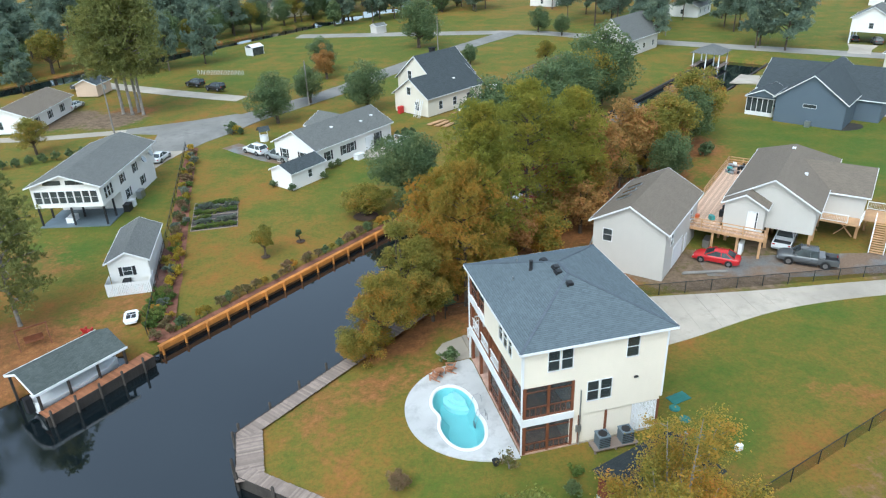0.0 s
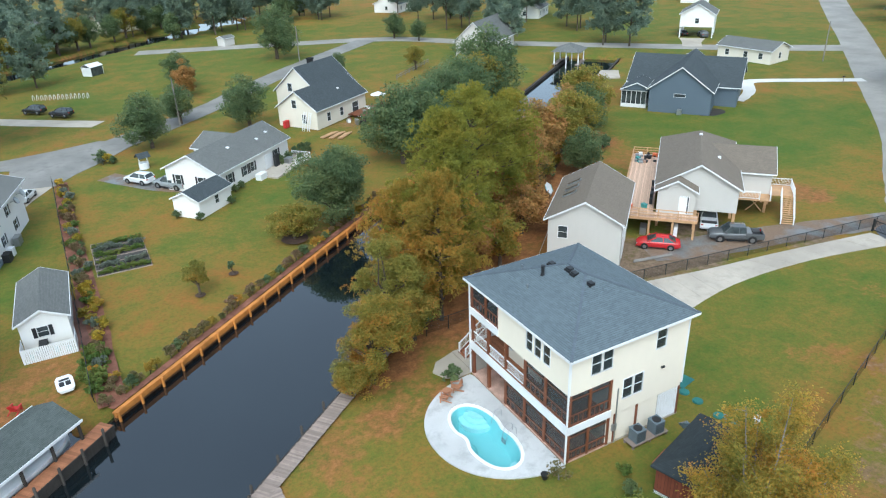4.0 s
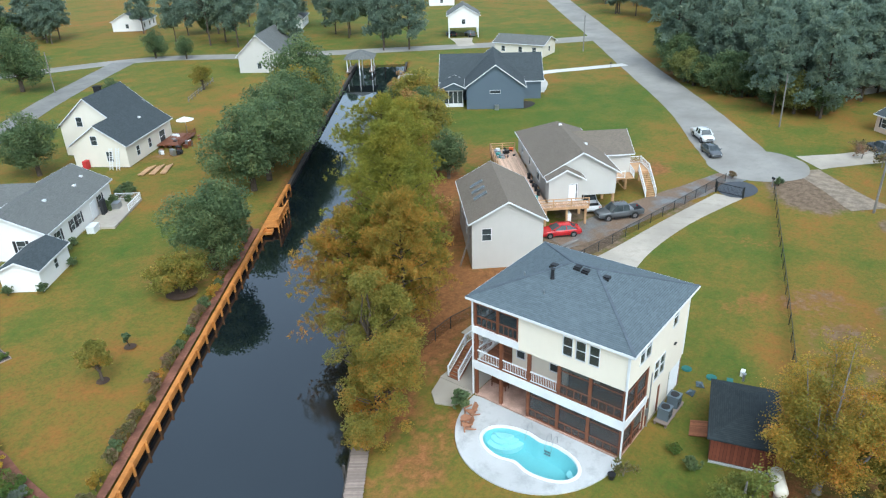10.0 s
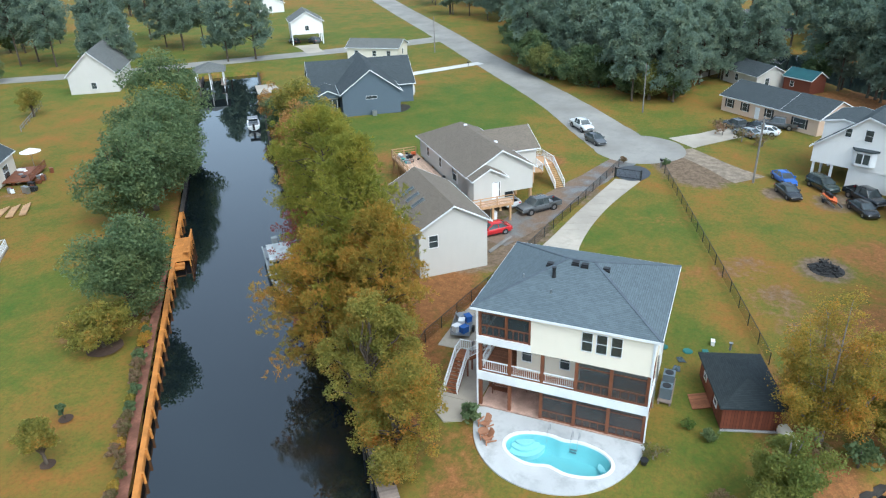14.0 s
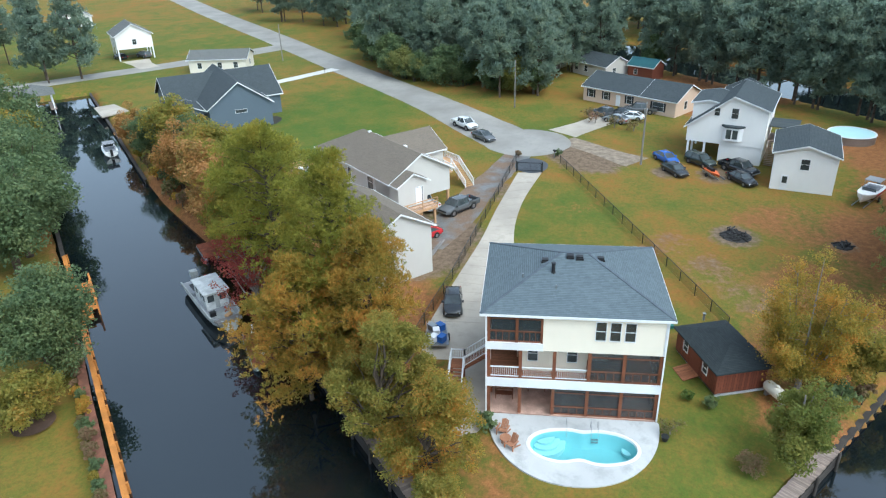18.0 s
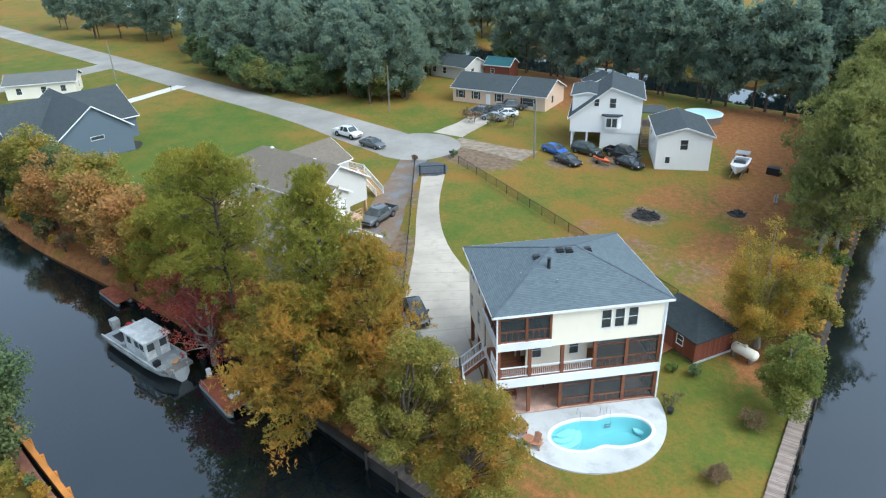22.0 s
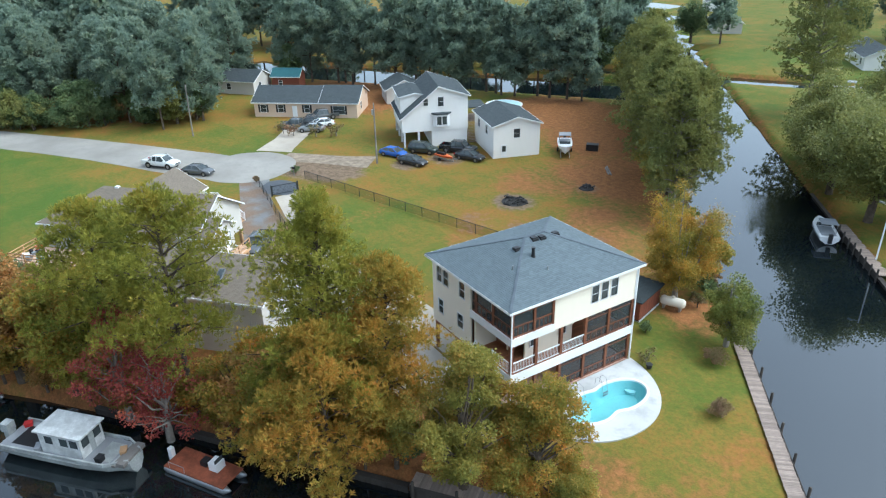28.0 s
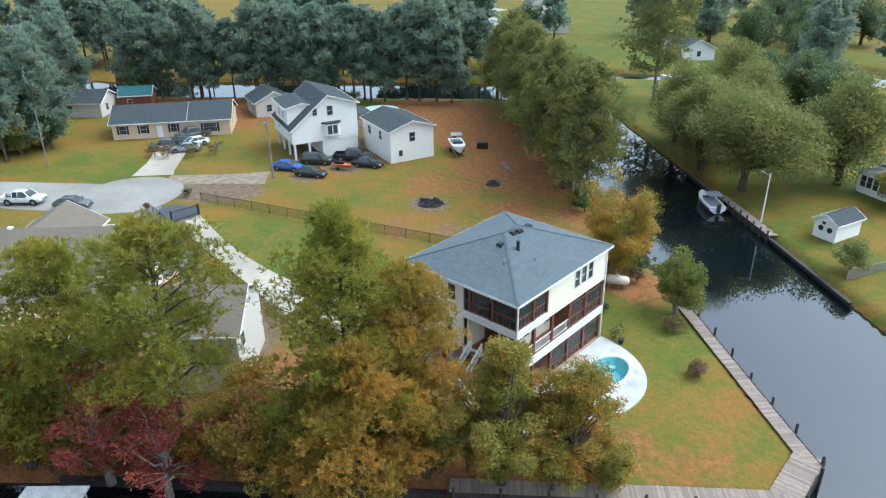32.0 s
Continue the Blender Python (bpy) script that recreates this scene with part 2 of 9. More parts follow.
M_GRAVEL = muddy_gravel()
M_LANE = road_surface("dark_worn_asphalt", (0.24, 0.228, 0.208), 0.7)
M_CONCRETE = road_surface("driveway_concrete", (0.45, 0.395, 0.325), 0.5)
M_POOLDECK = road_surface("pool_deck_concrete", (0.55, 0.545, 0.535), 0.85)
M_CREAM = siding("cream_vinyl_siding", (0.79, 0.715, 0.59))
M_WHITE = plain("white_paint", (0.8, 0.8, 0.8), 0.5, vary=0.08, bump=0.05)
M_WSIDE = siding("white_vinyl_siding", (0.80, 0.775, 0.735))
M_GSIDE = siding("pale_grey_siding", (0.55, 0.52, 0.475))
M_BSIDE = siding("slate_blue_siding", (0.105, 0.135, 0.165))
M_PSIDE = siding("peach_brick_siding", (0.62, 0.46, 0.34))
M_CSIDE = siding("ivory_siding", (0.74, 0.68, 0.57))
M_ROOF = shingles("slate_grey_shingles", (0.075, 0.095, 0.107), (0.15, 0.18, 0.196))
M_ROOFD = shingles("charcoal_shingles", (0.034, 0.042, 0.046), (0.085, 0.098, 0.102))
M_ROOFB = shingles("weathered_brown_shingles", (0.135, 0.112, 0.086), (0.225, 0.185, 0.145))
M_ROOFK = shingles("black_shingles", (0.016, 0.021, 0.023), (0.045, 0.054, 0.057))
M_ROOFG = shingles("mid_grey_shingles", (0.10, 0.102, 0.095), (0.185, 0.186, 0.174))
M_CEDAR = plain("red_stained_timber", (0.20, 0.07, 0.032), 0.55, vary=0.3, big=1.2, small=14)
M_PINE = plain("new_yellow_pine", (0.55, 0.33, 0.17), 0.65, vary=0.2, big=1.0, small=10)
M_OCHRE = plain("orange_treated_timber", (0.56, 0.22, 0.045), 0.7, vary=0.28, big=0.9, small=8)


def loose_boards(name, color):
    """Single boards, each with a tone of its own, and grain along them."""
    n = Nodes(name)
    r = n.node("ShaderNodeObjectInfo").outputs["Random"]
    c = n.mix(r, tuple(v * 0.7 for v in color), tuple(v * 1.2 for v in color))
    g = n.noise(3.0, 5)
    c = n.mix(n.span(g, 0.4, 0.7, 0, 0.5), c, tuple(v * 0.65 for v in color))
    n.bump(g, 0.3, 0.02)
    return n.finish(c, 0.8, 0.0, 0.25)


M_GREYWOOD = loose_boards("weathered_grey_boards", (0.30, 0.235, 0.195))
M_REDDECK = planks("rust_red_deck_boards", (0.33, 0.13, 0.06), 0.15, 0)
M_REDBOARD = loose_boards("rust_red_walk_boards", (0.33, 0.14, 0.07))
M_DECKBOARD = planks("new_deck_boards", (0.66, 0.45, 0.32), 0.15, 1)
# bulkhead boards darkened in colour for the shade below the cap
M_SHADEWOOD = plain("shaded_brown_timber", (0.17, 0.08, 0.03), 0.75, vary=0.35, big=1.2)
M_PILE = plain("dark_piles", (0.06, 0.05, 0.042), 0.85, vary=0.35)
M_BARN = siding("barn_red_boards", (0.16, 0.05, 0.03), 0.2)
M_BARNV = planks("rust_red_upright_boards", (0.185, 0.055, 0.03), 0.22, None, 0.75)
M_GLASS = glassy("window_glass")
M_PANE = clear_pane("house_glass", 0.25)
M_SCREEN = screen_mesh("insect_screen")
# near-black: painted shade on interior floors, plain colour on boxes and posts
M_DARK = plain("interior_shade_and_near_black", (0.03, 0.03, 0.032), 0.9, vary=0.2)
M_BLACK = plain("black_plastic", (0.02, 0.02, 0.022), 0.5, vary=0.2)
M_STEEL = plain("galvanised_steel", (0.42, 0.43, 0.44), 0.4, 0.8, vary=0.15)
M_IRON = plain("dark_chain_link_steel", (0.045, 0.05, 0.05), 0.55, 0.5, vary=0.2)
M_BRICK = plain("pinkish_patio_paving", (0.55, 0.36, 0.28), 0.85, vary=0.3, big=1.0)
M_AC = plain("blue_grey_cabinet", (0.17, 0.215, 0.25), 0.5, 0.3, vary=0.15)
M_BARK = plain("rough_bark", (0.12, 0.09, 0.065), 0.9, vary=0.45, big=2.0, small=12, bump=0.6)
M_PALEBARK = plain("pale_grey_bark", (0.27, 0.24, 0.21), 0.9, vary=0.35, big=2.0, small=12, bump=0.5)
M_POLE = plain("grey_pole_timber", (0.24, 0.22, 0.2), 0.85, vary=0.25)
M_RED = plain("red_cloth", (0.5, 0.03, 0.03), 0.6, vary=0.15)
M_ORANGE = plain("orange_plastic", (0.75, 0.16, 0.05), 0.45, vary=0.1)
M_TEAL = plain("teal_plastic", (0.08, 0.32, 0.30), 0.5, vary=0.15)
M_DEEPTEAL = plain("faded_teal_plastic", (0.035, 0.17, 0.15), 0.6, vary=0.25)
M_CYAN = plain("turquoise_pool_shell", (0.30, 0.56, 0.56), 0.4, vary=0.06, bump=0.0)
M_CYANL = plain("pale_pool_steps", (0.50, 0.72, 0.72), 0.4, vary=0.05, bump=0.0)
M_TYRE = plain("tyre_rubber", (0.02, 0.02, 0.02), 0.8, vary=0.2)
M_RIM = plain("alloy_rim", (0.35, 0.35, 0.36), 0.3, 0.8, vary=0.1)
M_STONE = plain("ash_and_stone", (0.05, 0.047, 0.045), 0.95, vary=0.4, big=2.0)
M_CANVAS = plain("grey_canvas", (0.3, 0.31, 0.33), 0.8, vary=0.15)
M_ADIRON = plain("tan_adirondack_timber", (0.42, 0.2, 0.11), 0.6, vary=0.2)


def paint(name, color, rough=0.25):
    n = Nodes(name)
    n.b.inputs["Coat Weight"].default_value = 0.6
    n.b.inputs["Coat Roughness"].default_value = 0.08
    return n.finish(n.mix(n.span(n.noise(1.4, 4), 0.4, 0.7, 0, 0.35), color, tuple(v * 0.75 + 0.01 for v in color)), rough, 0.0, 0.5)


M_CARS = {k: paint(k + "_car_paint", c) for k, c in {
    "red": (0.50, 0.02, 0.025), "grey": (0.10, 0.105, 0.11), "white": (0.75, 0.76, 0.76), "black": (0.018, 0.02, 0.023),
    "blue": (0.02, 0.10, 0.40), "silver": (0.30, 0.32, 0.33), "green": (0.03, 0.045, 0.04)}.items()}

L_OAK = leaf("olive_oak_leaves", [(0.140, 0.164, 0.038), (0.245, 0.240, 0.052), (0.370, 0.300, 0.066), (0.580, 0.300, 0.068)], thin=0.55, patch=0.5)
L_OAKORANGE = leaf("turning_oak_leaves", [(0.160, 0.182, 0.038), (0.275, 0.250, 0.048), (0.430, 0.275, 0.054), (0.680, 0.250, 0.050)], thin=0.55, patch=0.55)
L_MAPLE = leaf("golden_maple_leaves", [(0.140, 0.155, 0.030), (0.270, 0.230, 0.040), (0.460, 0.285, 0.046), (0.640, 0.235, 0.052)])
L_RUST = leaf("rust_orange_leaves", [(0.200, 0.160, 0.050), (0.340, 0.215, 0.065), (0.480, 0.250, 0.085), (0.560, 0.310, 0.140)])
L_RED = leaf("crimson_leaves", [(0.170, 0.045, 0.040), (0.290, 0.055, 0.052), (0.380, 0.095, 0.062), (0.340, 0.185, 0.066)])
L_PINE = leaf("pine_needles", [(0.130, 0.160, 0.030), (0.225, 0.235, 0.040), (0.335, 0.305, 0.050), (0.450, 0.310, 0.055)], thin=0.52)
L_PEAR = leaf("yellow_green_leaves", [(0.105, 0.140, 0.034), (0.165, 0.195, 0.044), (0.235, 0.240, 0.054), (0.340, 0.275, 0.064)])
L_PINERUST = leaf("browning_pine_needles", [(0.170, 0.180, 0.038), (0.310, 0.255, 0.048), (0.475, 0.280, 0.054), (0.640, 0.262, 0.056)], thin=0.52)
# distant haze is put into these needles: paler and bluer than the near pines
L_HAZEFOREST = leaf("hazed_pine_needles", [(0.165, 0.225, 0.185), (0.220, 0.290, 0.225), (0.280, 0.345, 0.250), (0.380, 0.395, 0.250)], thin=0.58)
L_BANK = leaf("olive_bank_needles", [(0.120, 0.145, 0.050), (0.190, 0.210, 0.068), (0.270, 0.270, 0.085), (0.370, 0.320, 0.095)])
L_DARK = leaf("deep_green_leaves", [(0.080, 0.125, 0.062), (0.122, 0.175, 0.080), (0.170, 0.218, 0.092), (0.240, 0.265, 0.104)])
L_SHRUB = leaf("mixed_shrub_leaves", [(0.088, 0.111, 0.032), (0.175, 0.158, 0.060), (0.263, 0.167, 0.101), (0.350, 0.186, 0.121)])
L_GOLD = leaf("golden_flowering_leaves", [(0.150, 0.180, 0.034), (0.300, 0.260, 0.040), (0.560, 0.400, 0.045), (0.640, 0.330, 0.050)])
L_SILVER = leaf("silvery_green_leaves", [(0.120, 0.150, 0.110), (0.170, 0.200, 0.150), (0.225, 0.250, 0.190), (0.290, 0.300, 0.220)])
L_GARDEN = leaf("garden_greens", [(0.072, 0.127, 0.034), (0.120, 0.191, 0.041), (0.192, 0.229, 0.055), (0.288, 0.254, 0.055)])

# ---- building blocks ----


class Geo:
    def __init__(self):
        self.v, self.f = [], []

    def add(self, verts, faces, m=None):
        k = len(self.v)
        self.v += [tuple(m @ Vector(p)) for p in verts] if m else [tuple(p) for p in verts]
        self.f += [tuple(i + k for i in f) for f in faces]
        return self

    def box(self, x0, y0, z0, x1, y1, z1, m=None):
        x0, x1, y0, y1, z0, z1 = min(x0, x1), max(x0, x1), min(y0, y1), max(y0, y1), min(z0, z1), max(z0, z1)
        v = [(x0, y0, z0), (x1, y0, z0), (x1, y1, z0), (x0, y1, z0), (x0, y0, z1), (x1, y0, z1), (x1, y1, z1), (x0, y1, z1)]
        return self.add(v, [(3, 2, 1, 0), (4, 5, 6, 7), (0, 1, 5, 4), (1, 2, 6, 5), (2, 3, 7, 6), (3, 0, 4, 7)], m)

    def beam(self, a, b, w, h=None):
        """A squared timber from a to b."""
        a, b = Vector(a), Vector(b)
        d = b - a
        q = d.to_track_quat("X", "Z").to_matrix().to_4x4()
        h = h or w
        return self.box(0, -w / 2, -h / 2, d.length, w / 2, h / 2, Matrix.Translation(a) @ q)

    def prism(self, poly, z0, z1, m=None):
        n = len(poly)
        v = [(x, y, z0) for x, y in poly] + [(x, y, z1) for x, y in poly]
        f = [tuple(range(n - 1, -1, -1)), tuple(range(n, 2 * n))] + [(i, (i + 1) % n, n + (i + 1) % n, n + i) for i in range(n)]
        return self.add(v, f, m)

    def slab(self, pts, thick):
        """A flat panel through the points, thickened straight down."""
        n = len(pts)
        v = [tuple(p) for p in pts] + [(p[0], p[1], p[2] - thick) for p in pts]
        f = [tuple(range(n)), tuple(range(2 * n - 1, n - 1, -1))] + [((i + 1) % n, i, n + i, n + (i + 1) % n) for i in range(n)]
        return self.add(v, f)

    def tube(self, pts, radii, n=6):
        pts = [Vector(p) for p in pts]
        rings = []
        for i, p in enumerate(pts):
            d = (pts[min(i + 1, len(pts) - 1)] - pts[max(i - 1, 0)]).normalized()
            side = d.cross(Vector((0, 0, 1)) if abs(d.z) < 0.9 else Vector((1, 0, 0))).normalized()
            up = side.cross(d)
            r = radii[i] if isinstance(radii, (list, tuple)) else radii
            rings.append([tuple(p + r * (math.cos(2 * math.pi * k / n) * side + math.sin(2 * math.pi * k / n) * up)) for k in range(n)])
        v = [q for ring in rings for q in ring]
        f = []
        for i in range(len(rings) - 1):
            for k in range(n):
                f.append((i * n + k, i * n + (k + 1) % n, (i + 1) * n + (k + 1) % n, (i + 1) * n + k))
        f += [tuple(range(n - 1, -1, -1)), tuple(range((len(rings) - 1) * n, len(rings) * n))]
        return self.add(v, f)

    def loft(self, rings):
        n = len(rings[0])
        v = [q for ring in rings for q in ring]
        f = [(i * n + k, i * n + (k + 1) % n, (i + 1) * n + (k + 1) % n, (i + 1) * n + k) for i in range(len(rings) - 1) for k in range(n)]
        f += [tuple(range(n - 1, -1, -1)), tuple(range((len(rings) - 1) * n, len(rings) * n))]
        return self.add(v, f)

    def mesh(self, name):
        me = bpy.data.meshes.new(name)
        me.from_pydata(self.v, [], self.f)
        return me


def tidy(me, material, smooth=False):
    bm = bmesh.new()
    bm.from_mesh(me)
    bmesh.ops.recalc_face_normals(bm, faces=bm.faces)
    bm.to_mesh(me)
    bm.free()
    me.materials.append(material)
    if smooth:
        me.polygons.foreach_set("use_smooth", [True] * len(me.polygons))
        me.set_sharp_from_angle(angle=radians(40))
    return me


def part(name, geo, material, parent=None, label="", smooth=False):
    me = geo if isinstance(geo, bpy.types.Mesh) else tidy(geo.mesh(name), material, smooth)
    ob = new(name, me)
    ob.parent = parent
    return tagged(ob, label) if label else ob


def thing(name, m, label, category, group="", kind=""):
    ob = new(name)
    ob.empty_display_size = 0.3
    ob.matrix_world = m
    return tagged(ob, label, category, group, kind)


def at(x, y, z=0.0, rz=0.0):
    return pose(x, y, z, 0, 0, rz)

# ---- ground, canals, roads ----
UX, UY = 0.788, 0.616   # along the main canal
SX, SY = 0.739, -0.674   # along the south canal
WATER_Z = -1.15


def un(x, y):
    return UX * x + UY * y, -UY * x + UX * y


def from_un(u, n):
    return UX * u - UY * n, UY * u + UX * n


def south_m(x, y):
    return 0.674 * x + 0.739 * y


def from_ms(m, s):
    return 0.674 * m + 0.739 * s, 0.739 * m - 0.674 * s


def wet(x, y):
    """How far a place lies inside the water; negative on land."""
    u, n = un(x, y)
    m = south_m(x, y)
    v = -0.6 * x + 0.8 * y
    main = min(n - 37.4 - 3.2 * smooth01(70, 110, u), 53.6 - n, 178 - u)
    south = min(m - 8.9, 25.1 - m, 53.6 - n)
    corner = min(-5.4 - x, 53.6 - n, m - 8.9, 30 - x)
    east = min(v + 88, -71 - v, m - 12)
    slip = min(u - 11.5, 23 - u, n - 50, 57.2 - n)
    far = min(0.66 * x - 0.75 * y + 184, -(0.66 * x - 0.75 * y + 174), 60 - x)
    cross = min(4 - abs(-0.52 * x + 0.85 * y + 93), 120 - x, x + 60)
    return max(main, south, corner, east, slip, far, cross)


def ground_z(x, y):
    u, n = un(x, y)
    base = -0.4 * min(1, max(0, (n - 44) / 6)) if u < 110 else -0.4 * min(1, max(0, (n - 44) / 6)) * max(0, 1 - (u - 110) / 20)
    return base


def smooth01(a, b, v):
    k = min(1, max(0, (v - a) / (b - a)))
    return k * k * (3 - 2 * k)


def lattice(lo, hi, step, far):
    inner = [lo + step * i for i in range(int((hi - lo) / step) + 1)]
    out, d = [], step
    p = inner[-1]
    while p < hi + far:
        d *= 1.35
        p += d
        out.append(p)
    back, d, p = [], step, lo
    while p > lo - far:
        d *= 1.35
        p -= d
        back.append(p)
    return back[::-1] + inner + out


# patches of cover: x, y, radius, leaf litter, lush green, bare earth
PATCHES = [(8, 55, 6, 1.0, 0, 0), (18, 58, 8, 0.9, 0, 0), (26, 62, 8, 1.0, 0, 0), (36, 72, 9, 1.0, 0, 0), (48, 82, 9, 1.0, 0, 0), (60, 94, 9, 1.0, 0, 0),
           (30, 56, 6, 0.8, 0, 0), (43, 70, 8, 0.7, 0, 0), (52, 84, 8, 0.7, 0, 0), (24, 24, 8, 0.55, 0, 0), (16, 24, 4, 0.8, 0, 0), (34, 16, 9, 0.65, 0, 0), (46, 4, 11, 0.9, 0, 0),
           (60, -8, 12, 1.0, 0, 0), (78, -12, 14, 1.0, 0, 0), (52, 14, 7, 0.6, 0, 0), (-24, 60, 8, 0.8, 0, 0), (-18, 66, 6, 0.5, 0, 0), (-30, 80, 8, 0.5, 0, 0),
           (40, 56, 6, 0.3, 0, 0.8), (46, 54, 5, 0.2, 0, 0.9), (52, 57, 5, 0.2, 0, 0.7), (60, 50, 4, 0.2, 0, 0.6), (73, 35.5, 6, 0, 0, 0.9), (77, 38, 4, 0, 0, 0.8), (68.5, 25.5, 2.6, 0, 0, 0.8), (76, 38, 5, 0, 0, 0.9),
           (67.5, 18.5, 3.4, 0.1, 0, 0.7), (47.6, 21.2, 3.2, 0.3, 0, 0.9), (45.8, 10.4, 2.2, 0.4, 0, 0.6), (66, 66, 5, 0.4, 0, 0.3), (72, 58, 4, 0.7, 0, 0.2), (62, 80, 7, 0.5, 0, 0),
           (48, 40, 8, 0, 0.55, 0), (40, 39, 7, 0, 0.5, 0), (58, 43, 6, 0, 0.4, 0), (32, 38, 5, 0, 0.6, 0), (82, 78, 15, 0, 0.9, 0), (95, 80, 15, 0, 0.9, 0), (76, 92, 14, 0, 0.8, 0),
           (110, 84, 11, 0, 0.8, 0), (-24, 84, 9, 0, 0.6, 0), (-20, 100, 7, 0, 0.7, 0), (14, 100, 9, 0, 0.6, 0), (6, 92, 8, 0, 0.4, 0), (12, 30, 6, 0, 0.5, 0), (1, 40, 4, 0.35, 0, 0), (2, 33, 4, 0.3, 0, 0), (9, 47, 4, 0.5, 0, 0), (40, 33, 5, 0.3, 0, 0), (56, 38, 5, 0.3, 0, 0),
           (-40, 150, 9, 0.2, 0, 0.9), (-30, 146, 7, 0.2, 0, 0.9), (-27, 151, 6, 0.8, 0, 0), (90, 40, 9, 0, 0.5, 0), (100, 45, 9, 0, 0.4, 0), (104, 12, 9, 0.8, 0, 0.2),
           (128, 52, 14, 0.7, 0, 0), (140, 68, 16, 0.8, 0, 0), (118, 6, 16, 0.9, 0, 0), (10, -6, 12, 0, 0.4, 0), (12, 85, 4, 0.4, 0, 0.3), (0, 120, 10, 0.1, 0.4, 0),
           (36, 128, 8, 0.4, 0, 0.3), (-6, 155, 14, 0.1, 0, 0.2), (14, 165, 12, 0.2, 0, 0.1), (60, -70, 60, 0, 0.6, 0), (20, -40, 40, 0, 0.5, 0), (120, -120, 80, 0, 0.5, 0), (150, 170, 70, 0, 0.5, 0), (20, 215, 70, 0, 0.5, 0), (90, 190, 40, 0, 0.4, 0), (-60, 120, 40, 0, 0.3, 0), (1, 46, 4, 0.5, 0, 0), (6, 46, 3, 0.6, 0, 0),
           (33.5, 23, 4, 0.4, 0, 0.5), (39, 26, 4, 0.4, 0, 0.45), (45, 29, 4, 0.35, 0, 0.4), (30.5, 33.5, 3.5, 0, 0.6, 0), (36, 36, 4, 0, 0.5, 0)]

gx_, gy_ = sorted(lattice(-60, 150, 0.95, 1600) + [9.0 + 0.36 * k for k in range(13)]), sorted(lattice(-70, 245, 0.95, 1600) + [35.3 + 0.4 * k for k in range(25)])
NX, NY = len(gx_), len(gy_)
gverts, gcols = [], []
for yy in gy_:
    for xx in gx_:
        w = wet(xx, yy)
        h = ground_z(xx, yy)
        near_bank = smooth01(-9, -1, w) * 0.3
        z = h - near_bank - 2.3 * smooth01(-0.75, 0.5, w)
        along = abs(yy - 40.3) / 3.85
        if along < 1 and abs(xx - 11.25) < 1.62 * math.sqrt(1 - along ** 3) + 0.12:
            z = -2.2
        z += 0.014 * noise.noise((xx * 0.15, yy * 0.15, 0)) if abs(xx) < 150 else 0
        gverts.append((xx, yy, z))
        r = gr = b = 0.0
        if -120 < xx < 260 and -220 < yy < 330:
            for px_, py_, rad, pr, pg, pb in PATCHES:
                d = math.hypot(xx - px_, yy - py_) / rad
                if d < 1.4:
                    k = 1 - smooth01(0.45, 1.4, d)
                    r, gr, b = max(r, pr * k), max(gr, pg * k), max(b, pb * k)
        r = max(r, 0.5 * smooth01(-2.5, -0.2, w))
        gcols.append((r, gr, b, 1.0))
gfaces = [(j * NX + i, j * NX + i + 1, (j + 1) * NX + i + 1, (j + 1) * NX + i) for j in range(NY - 1) for i in range(NX - 1)]
gme = bpy.data.meshes.new("ground")
gme.from_pydata(gverts, [], gfaces)
gme.polygons.foreach_set("use_smooth", [True] * len(gme.polygons))
att = gme.color_attributes.new("cover", "FLOAT_COLOR", "POINT")
att.data.foreach_set("color", [c for q in gcols for c in q])
gme.materials.append(M_TURF)
ground = tagged(new("ground", gme), "autumn lawn of green and ochre turf with brown leaf litter", "ground", kind="structure")

wg = Geo()
wg.add([(-1500, -1500, WATER_Z), (1500, -1500, WATER_Z), (1500, 1500, WATER_Z), (-1500, 1500, WATER_Z)], [(0, 1, 2, 3)])
tagged(part("water", wg, M_WATER), "dark still canal water mirroring the pale sky", "water", kind="structure")


def spline(pts, n=8):
    out = []
    for i in range(len(pts) - 1):
        p0, p1, p2, p3 = (np.array(pts[max(0, min(len(pts) - 1, i + k))], float) for k in (-1, 0, 1, 2))
        for j in range(n):
            t = j / n
            out.append(0.5 * (2 * p1 + (p2 - p0) * t + (2 * p0 - 5 * p1 + 4 * p2 - p3) * t * t + (3 * p1 - p0 - 3 * p2 + p3) * t ** 3))
    out.append(np.array(pts[-1], float))
    return out


def strip(name, pts, material, label, category="road", lift=0.04, kind="structure"):
    """A road or path along points (x, y, width) with a slightly ragged edge."""
    g, line = Geo(), spline(pts)
    left, right = [], []
    for i, p in enumerate(line):
        d = line[min(i + 1, len(line) - 1)] - line[max(i - 1, 0)]
        d = d[:2] / (np.linalg.norm(d[:2]) + 1e-9)
        w = p[2] / 2
        for side, out in ((1, left), (-1, right)):
            k = w + 0.18 * noise.noise((p[0] * 0.4, p[1] * 0.4, side * 7))
            x, y = p[0] - d[1] * k * side, p[1] + d[0] * k * side
            out.append((x, y, ground_z(x, y) + lift))
    n = len(line)
    g.add(left + right, [(i, n + i, n + i + 1, i + 1) for i in range(n - 1)])
    return tagged(part(name, g, material), label, category, kind=kind)


